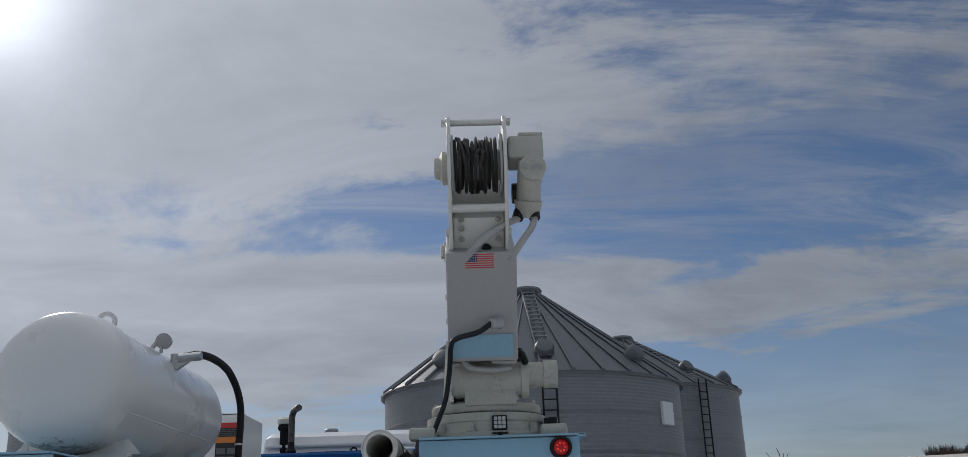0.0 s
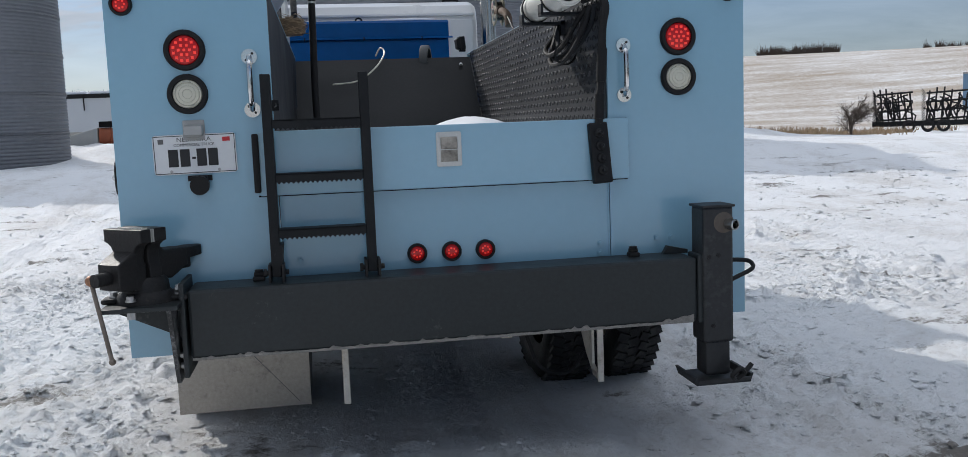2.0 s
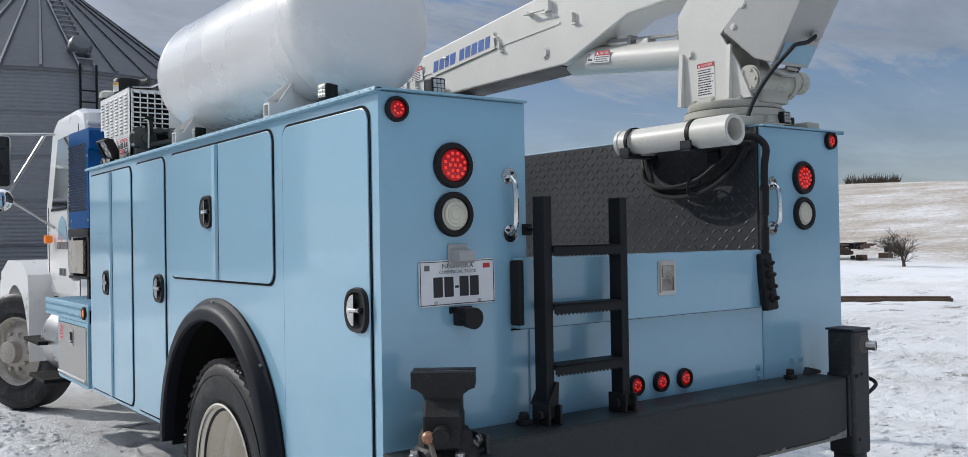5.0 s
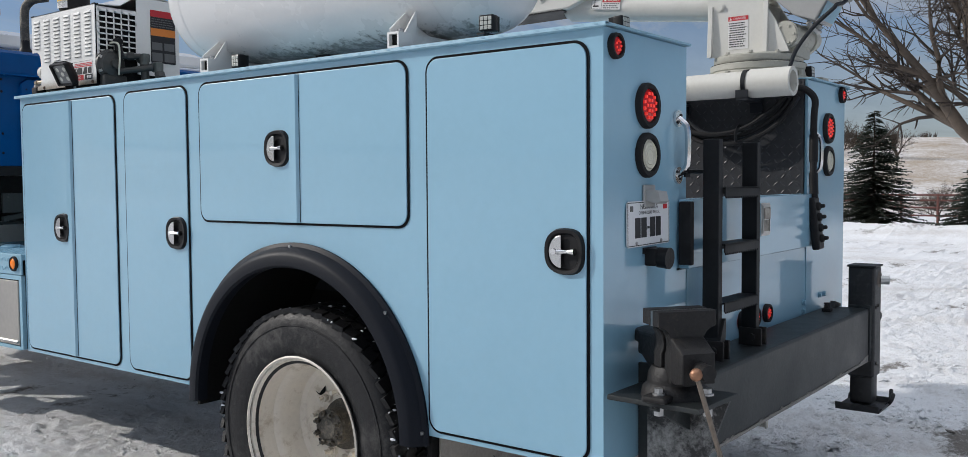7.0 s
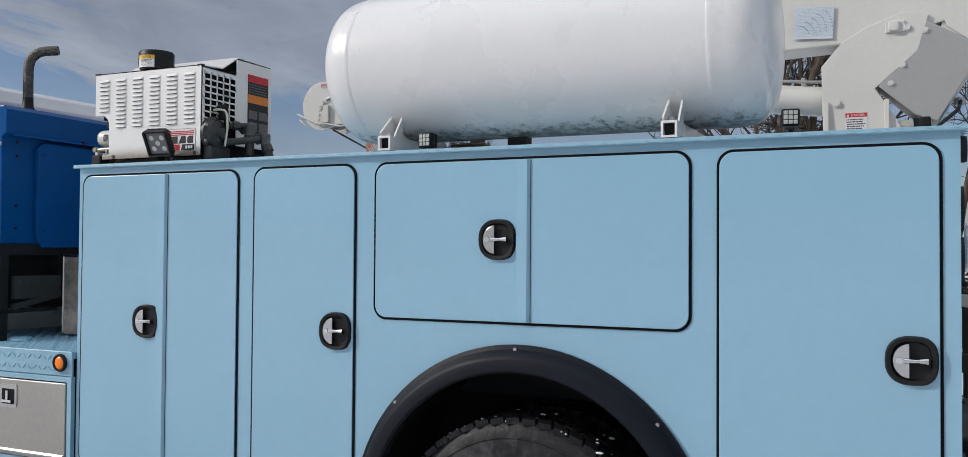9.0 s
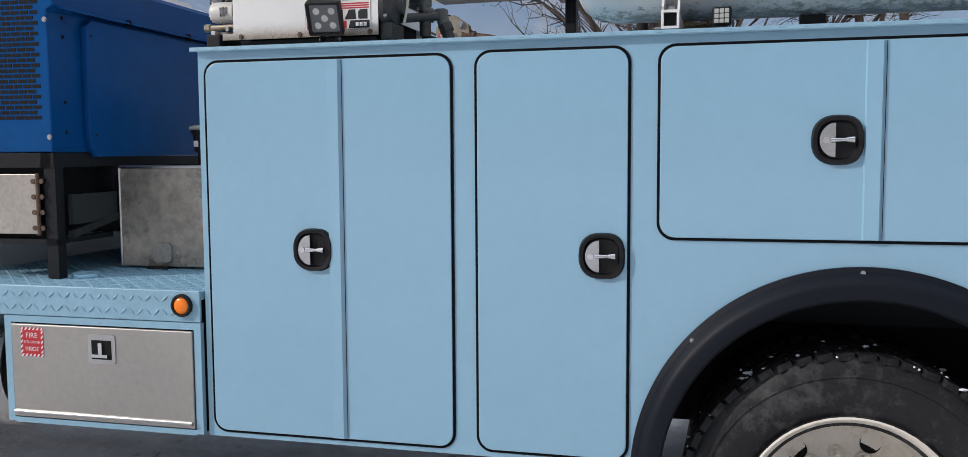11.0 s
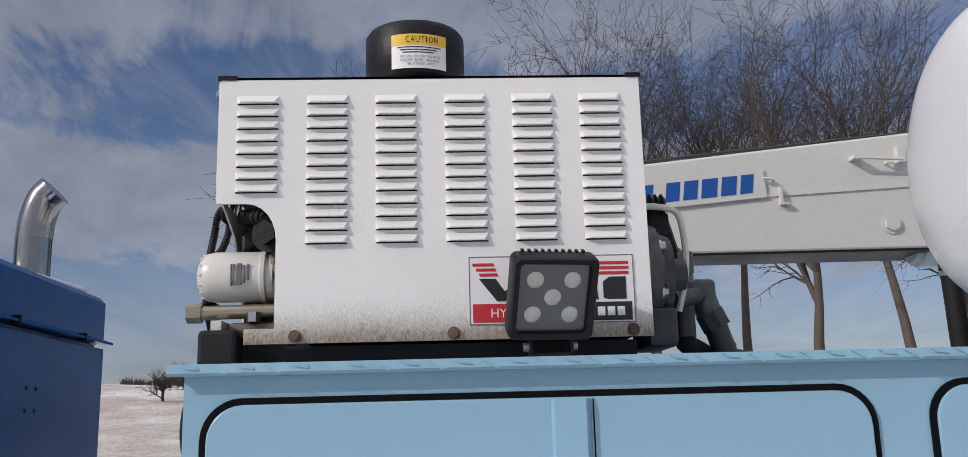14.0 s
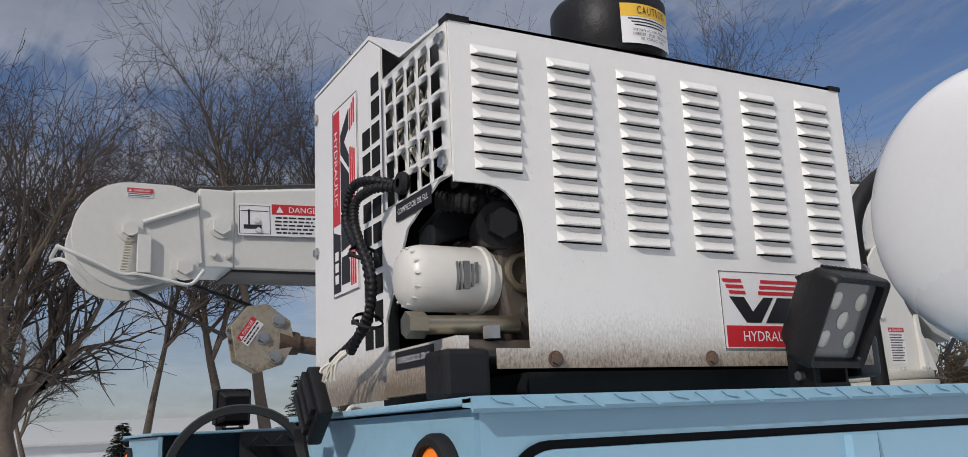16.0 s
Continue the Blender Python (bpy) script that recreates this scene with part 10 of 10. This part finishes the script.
# ---- pipe, hoses and the hanging control pendant ----
tubep = thing("storage_tube", (0.50, 0.4, 1.85), "dirty white plastic storage tube strapped beside the crane", "tube")
PXc, PZc, PR = 0.520, 1.925, 0.062
part("tube_body", Shape().lathe([(PR, 0.02), (PR, 0.70), (PR - 0.012, 0.70), (PR - 0.012, 0.02), (PR, 0.02)], (PXc, 0.0, PZc), (0.02, 1, 0), 32), DUCT_WHITE, tubep)
part("tube_socket", Shape().lathe([(PR + 0.001, 0.02), (PR + 0.006, 0.02), (PR + 0.006, 0.22), (PR + 0.001, 0.22)], (PXc, 0.0, PZc), (0.02, 1, 0), 32), DUCT_WHITE, tubep)
part("tube_end_cap", Shape().rod((PXc + 0.014, 0.69, PZc), (PXc + 0.014, 0.71, PZc), PR + 0.004, n=28), DUCT_WHITE, tubep)
for y in (0.24, 0.62):
    part("strap", Shape().lathe([(PR + 0.002, -0.01), (PR + 0.008, -0.01), (PR + 0.008, 0.01), (PR + 0.002, 0.01)], (PXc + 0.006, y, PZc), (0, 1, 0), 28), BLACK, tubep)
    part("tube_bracket", Shape().box(0.45, 0.655, y - 0.03, y + 0.03, PZc - PR - 0.018, PZc - PR - 0.006).box(0.635, 0.655, y - 0.03, y + 0.03, PZc - 0.13, PZc - PR).box(0.45, 0.46, y - 0.03, y + 0.03, PZc - PR - 0.01, PZc - PR + 0.03), DARK_GREY, tubep)

pend = thing("control_pendant", (0.61, -0.06, 1.15), "black crane control pendant hanging on its cable", "remote control")
pm = Matrix.Translation((0.610, -0.060, 1.265)) @ Matrix.Rotation(radians(-6), 4, "X") @ Matrix.Rotation(radians(-3), 4, "Y")
part("case", Shape().block(0, 0, 0, 0.080, 0.036, 0.245, 0.008, pm), PLASTIC, pend)
s = Shape()
for k in range(4):
    z = 0.078 - 0.050 * k
    s.lathe([(0.020, 0.0), (0.018, 0.012), (0.010, 0.016), (0.009, 0.030), (0.006, 0.034), (0, 0.034)], pm @ Vector((0, -0.018, z)), pm.to_3x3() @ Vector((0, -1, 0)), 14)
part("toggle", s, RUBBER, pend, "black rubber toggles")
s = Shape().tube([(0.612, -0.055, 1.38), (0.618, -0.045, 1.46), (0.632, -0.040, 1.60), (0.640, -0.038, 1.76), (0.655, -0.035, 1.85), (0.64, 0.02, 1.90), (0.60, 0.10, 1.89)], 0.016, 10, 6)
part("cable", s, RUBBER, pend, "thick black taped cable")
part("cable_tape", Shape().rod((0.614, -0.050, 1.40), (0.622, -0.044, 1.50), 0.021, n=12).rod((0.628, -0.042, 1.55), (0.636, -0.040, 1.68), 0.0205, n=12), PLASTIC, pend)
hoses = thing("hydraulic_hoses", (0.55, 0.3, 1.6), "bundle of dark hydraulic hoses looping under the tube", "hoses")
for k, (dx, dy, dz) in enumerate(((0, 0, 0), (0.025, 0.02, -0.012), (-0.02, 0.03, 0.018), (0.03, -0.03, 0.01), (-0.012, -0.02, -0.03))):
    s = Shape().tube([(0.62 + dx * 0.3, 0.06 + dy, 1.86), (0.60 + dx, 0.12 + dy, 1.78 + dz), (0.575 + dx, 0.24 + dy, 1.70 + dz), (0.56 + dx, 0.40 + dy, 1.675 + dz), (0.575 + dx, 0.55 + dy, 1.71 + dz), (0.62, 0.63 + dy, 1.80), (0.645, 0.66 + dy, 1.86)], 0.011, 8, 6)
    part("hose", s, DARK_GREY if k % 2 else RUBBER, hoses)
s = Shape().lathe([(0.045, -0.008), (0.052, 0), (0.045, 0.008)], (0.575, 0.30, 1.69), (0, 1, 0.1), 14)
part("hose_tie", s, BLACK, hoses)

# ---- welder, its stand, fuel tank ----
FX0, FX1, FY0, FY1, FZ1 = -0.715, -0.15, 3.72, 4.375, 1.525
WX0, WX1, WY0, WY1, WZ0, WZ1 = -1.087, 0.640, 4.374, 4.900, 1.590, 2.308
weld = thing("engine_welder", (WX0, WY0, 1.085), "blue engine-driven welder on a black stand behind the cab", "welder")
part("case", Shape().prism([(WY0 + 0.03, WZ0), (WY0 + 0.03, WZ1 - 0.16), (WY0, WZ1 - 0.145), (WY0, WZ1 - 0.02), (WY0 + 0.02, WZ1), (WY1 - 0.02, WZ1), (WY1, WZ1 - 0.02), (WY1, WZ0)], "x", WX0, WX1, 0.006), WELDER_BLUE, weld, "blue sheet-metal case")
lip = Shape().prism([(WY0 + 0.01, WZ1 - 0.138), (WY0 - 0.020, WZ1 - 0.150), (WY0 - 0.022, WZ1 - 0.158), (WY0 + 0.03, WZ1 - 0.154)], "x", WX0 + 0.03, WX1 + 0.030)
part("lid_lip", lip, WELDER_BLUE, weld, "folded drip lip under the lid")
for x in (-0.60, -0.10, 0.40):
    part("lip_clip", Shape().box(x - 0.004, x + 0.004, WY0 - 0.024, WY0 + 0.004, WZ1 - 0.166, WZ1 - 0.140), DARK, weld)
dx0, dx1, dz0, dz1 = WX0 + 0.20, WX1 - 0.004, WZ0 - 0.020, WZ1 - 0.172
part("side_door", Shape().prism([(dx0, dz0 + 0.06), (dx0, dz1 - 0.03), (dx0 + 0.04, dz1), (dx1, dz1), (dx1, dz0), (dx0 + 0.04, dz0)], "y", WY0 - 0.002, WY0 + 0.030, 0.006), WELDER_BLUE, weld, "blue side door panel standing proud")
for x, z in ((0.02, 1.985), (0.085, 1.985), (0.02, 1.925), (0.085, 1.925), (dx0 + 0.03, 2.07), (dx0 + 0.04, 1.66), (0.34, 1.62), (-0.02, 1.62)):
    bolt(weld, (x, WY0 - 0.001, z), (0, -1, 0), 0.0055, 0.003, DARK, "screw")
gs = Shape()
for j in range(24):
    z = WZ0 + 0.13 + j * 0.0205
    for i in range(11):
        y = WY0 + 0.07 + i * 0.042 + (0.021 if j % 2 else 0)
        gs.box(WX0 - 0.0015, WX0 + 0.001, y, y + 0.036, z, z + 0.014)
part("end_grille", gs, DARK, weld, "dark brick-pattern grille slots")
for y, z in ((WY0 + 0.04, WZ1 - 0.2), (WY0 + 0.04, WZ0 + 0.06), (WY1 - 0.06, WZ0 + 0.06)):
    bolt(weld, (WX0, y, z), (-1, 0, 0), 0.008, 0.006, STEEL, "screw")
for z in (WZ0 + 0.08, WZ0 + 0.20, WZ0 + 0.46, WZ0 + 0.535):
    bolt(weld, (WX0 + 0.09, WY0 + 0.030, z), (0, -1, 0), 0.006, 0.004, DARK, "screw")
s = Shape().rod((-0.67, 4.71, WZ1), (-0.67, 4.71, WZ1 + 0.02), 0.055, n=18).lathe([(0.022, 0), (0.042, 0.02), (0.046, 0.045), (0.030, 0.07), (0.028, 0.12)], (-0.67, 4.71, WZ1), (0, 0, 1), 16)
part("exhaust_base", s, BLACK, weld)
part("exhaust_pipe", Shape().tube([(-0.67, 4.71, WZ1 + 0.10), (-0.67, 4.71, WZ1 + 0.28), (-0.665, 4.695, WZ1 + 0.345), (-0.64, 4.65, WZ1 + 0.385), (-0.59, 4.57, WZ1 + 0.398)], 0.028, 12, 5), HUB_GREASE, weld, "short bent exhaust pipe")
part("lift_eye", Shape().lathe([(0.020, -0.006), (0.034, -0.006), (0.034, 0.006), (0.020, 0.006), (0.020, -0.006)], (-0.12, 4.6, WZ1 + 0.02), (0, 1, 0), 16), DARK, weld)
part("top_snow", Shape().prism([(0.05, 4.45), (0.52, 4.40), (0.54, 4.75), (0.10, 4.80)], "z", WZ1 - 0.001, WZ1 + 0.020, 0.008), SNOW_LOOSE, weld, "patch of snow on the case")
s = Shape().box(WX0 - 0.01, WX1, WY0 + 0.02, WY0 + 0.08, WZ0 - 0.06, WZ0 - 0.002).box(WX0 - 0.01, WX0 + 0.05, WY0 + 0.02, WY1, WZ0 - 0.06, WZ0 - 0.002)
s.box(WX0 - 0.01, FX0 - 0.01, WY0 + 0.02, WY0 + 0.07, 1.225, 1.245).box(WX0 - 0.01, WX0 + 0.06, WY0 + 0.02, WY1, 1.225, 1.245)
for x in (WX0 + 0.02, WX1 - 0.06):
    s.box(x - 0.025, x + 0.025, WY0 + 0.02, WY0 + 0.07, 1.085, WZ0 - 0.05)
part("stand", s, BLACK, weld, "black steel stand")
part("stand_box", Shape().box(WX0 + 0.02, FX0 - 0.01, WY0 + 0.09, WY1, 1.245, WZ0 - 0.062).box(FX0 - 0.01, WX1, FY1 + 0.01, WY1, 1.245, WZ0 - 0.062), DARK, weld)
part("stand_plate", Shape().box(WX0 + 0.06, FX0 - 0.012, WY0 - 0.005, WY0 + 0.015, 1.30, 1.42).prism([(WX0 + 0.06, 1.245), (FX0 - 0.012, 1.30), (FX0 - 0.012, 1.33), (WX0 + 0.06, 1.275)], "y", WY0 - 0.01, WY0 + 0.02), BLACK_WORN, weld, "black perforated rail")
d = part("stand_door", Shape().box(WX0 - 0.012, WX0, WY0 + 0.10, WY1 - 0.02, 1.265, 1.505, 0.003), ALU, weld, "bare metal cabinet door")
s = Shape().rod((WX0 - 0.016, WY0 + 0.092, 1.262), (WX0 - 0.016, WY0 + 0.092, 1.508), 0.008, n=8)
for k in range(4):
    for y in (WY0 + 0.075, WY0 + 0.112):
        s.rod((WX0 - 0.012, y, 1.29 + 0.062 * k), (WX0 - 0.019, y, 1.29 + 0.062 * k), 0.010, n=10)
part("door_hinge", s, RUST, d)
weld.rotation_euler = (0, 0, radians(2.2))

ftank = thing("fuel_tank", (-0.45, 4.0, 1.085), "weathered bare aluminium tank with a black filler neck", "tank")
part("shell", Shape().box(FX0, FX1, FY0, FY1, 1.095, FZ1, 0.006), FUEL_ALU, ftank)
s = Shape()
for y in (FY0, FY1):
    s.tube([(FX0, y, 1.10), (FX0, y, FZ1)], 0.007, 6, 0)
s.tube([(FX0, FY0, FZ1), (FX0, FY1, FZ1)], 0.008, 6, 0)
s.tube([(FX0, FY0, FZ1), (FX1, FY0, FZ1)], 0.008, 6, 0)
part("weld_bead", s, STEEL, ftank)
NX, NY = -0.500, 4.088
s = Shape().rod((NX, NY, FZ1), (NX, NY, FZ1 + 0.085), 0.029, n=14).lathe([(0.040, 0.062), (0.043, 0.070), (0.043, 0.100), (0.048, 0.108), (0.049, 0.140), (0.055, 0.146), (0.057, 0.160), (0.0, 0.162)], (NX, NY, FZ1), (0, 0, 1), 22)
part("filler_neck", s, IRON, ftank, "black filler neck")
part("filler_cap", Shape().lathe([(0.060, -0.006), (0.065, 0.0), (0.062, 0.008), (0.045, 0.013), (0, 0.016)], (NX, NY, FZ1 + 0.168), (0, 0, 1), 24), CRANE_GREY, ftank, "pale metal cap")
part("cap_tag", Shape().block(NX - 0.0475, NY + 0.012, FZ1 + 0.100, 0.003, 0.022, 0.026), PAPER, ftank)
part("snow_patch", Shape().ball((-0.38, 4.0, FZ1 + 0.002), 0.13, 14, (1.4, 1.0, 0.28)), SNOW_LOOSE, ftank, "snow on the tank")
s = Shape()
ff2 = Face((FX0 - 0.001, 4.17, 1.155), (0, -1, 0), (0, 0, 1))
ff2.poly(s, rounded(-0.045, -0.04, 0.045, 0.045, 0.02, 3), 0.0, 0.012)
part("drain_boss", s, ALU, ftank)
part("tank_foot", Shape().box(FX0 - 0.02, FX0 + 0.05, 4.14, 4.24, 1.085, 1.097).box(FX0 - 0.02, FX0 + 0.05, 3.75, 3.85, 1.085, 1.097), IRON, ftank)

# two exhaust and intake stacks of the truck behind the cab
stack = thing("exhaust_stack", (1.07, 4.88, 1.085), "chrome curved truck exhaust stack behind the cab", "exhaust stack")
part("pipe", Shape().tube([(1.07, 4.890, 1.085), (1.07, 4.890, 2.45), (1.07, 4.888, 2.62), (1.07, 4.878, 2.70), (1.07, 4.855, 2.765), (1.07, 4.822, 2.800)], 0.068, 20, 5), DULL_CHROME, stack)
pre = thing("intake_stack", (-0.79, 4.99, 2.3), "black intake stack with a pale pre-cleaner bowl", "intake stack")
part("pipe", Shape().rod((-0.79, 4.99, 2.30), (-0.79, 4.99, 2.60), 0.045, n=18).lathe([(0.045, 0), (0.065, 0.02), (0.065, 0.05), (0.05, 0.06)], (-0.79, 4.99, 2.55), (0, 0, 1), 20), DARK, pre)
part("bowl", Shape().lathe([(0.060, 0), (0.070, 0.01), (0.070, 0.045), (0.05, 0.06), (0, 0.062)], (-0.79, 4.99, 2.61), (0, 0, 1), 22), CLEAR_LENS, pre, "pale pre-cleaner bowl")
# spare ring and plate seen over the body's front end
s = Shape().lathe([(0.168, -0.030), (0.186, -0.032), (0.190, -0.022), (0.190, 0.022), (0.186, 0.032), (0.168, 0.030), (0.168, -0.030)], (0.32, 3.50, 1.822), (0.97, -0.22, 0.0), 56)
solid("steel_hoop", s, BLACK_WORN, "black steel hoop standing behind the bulkhead", "hoop")
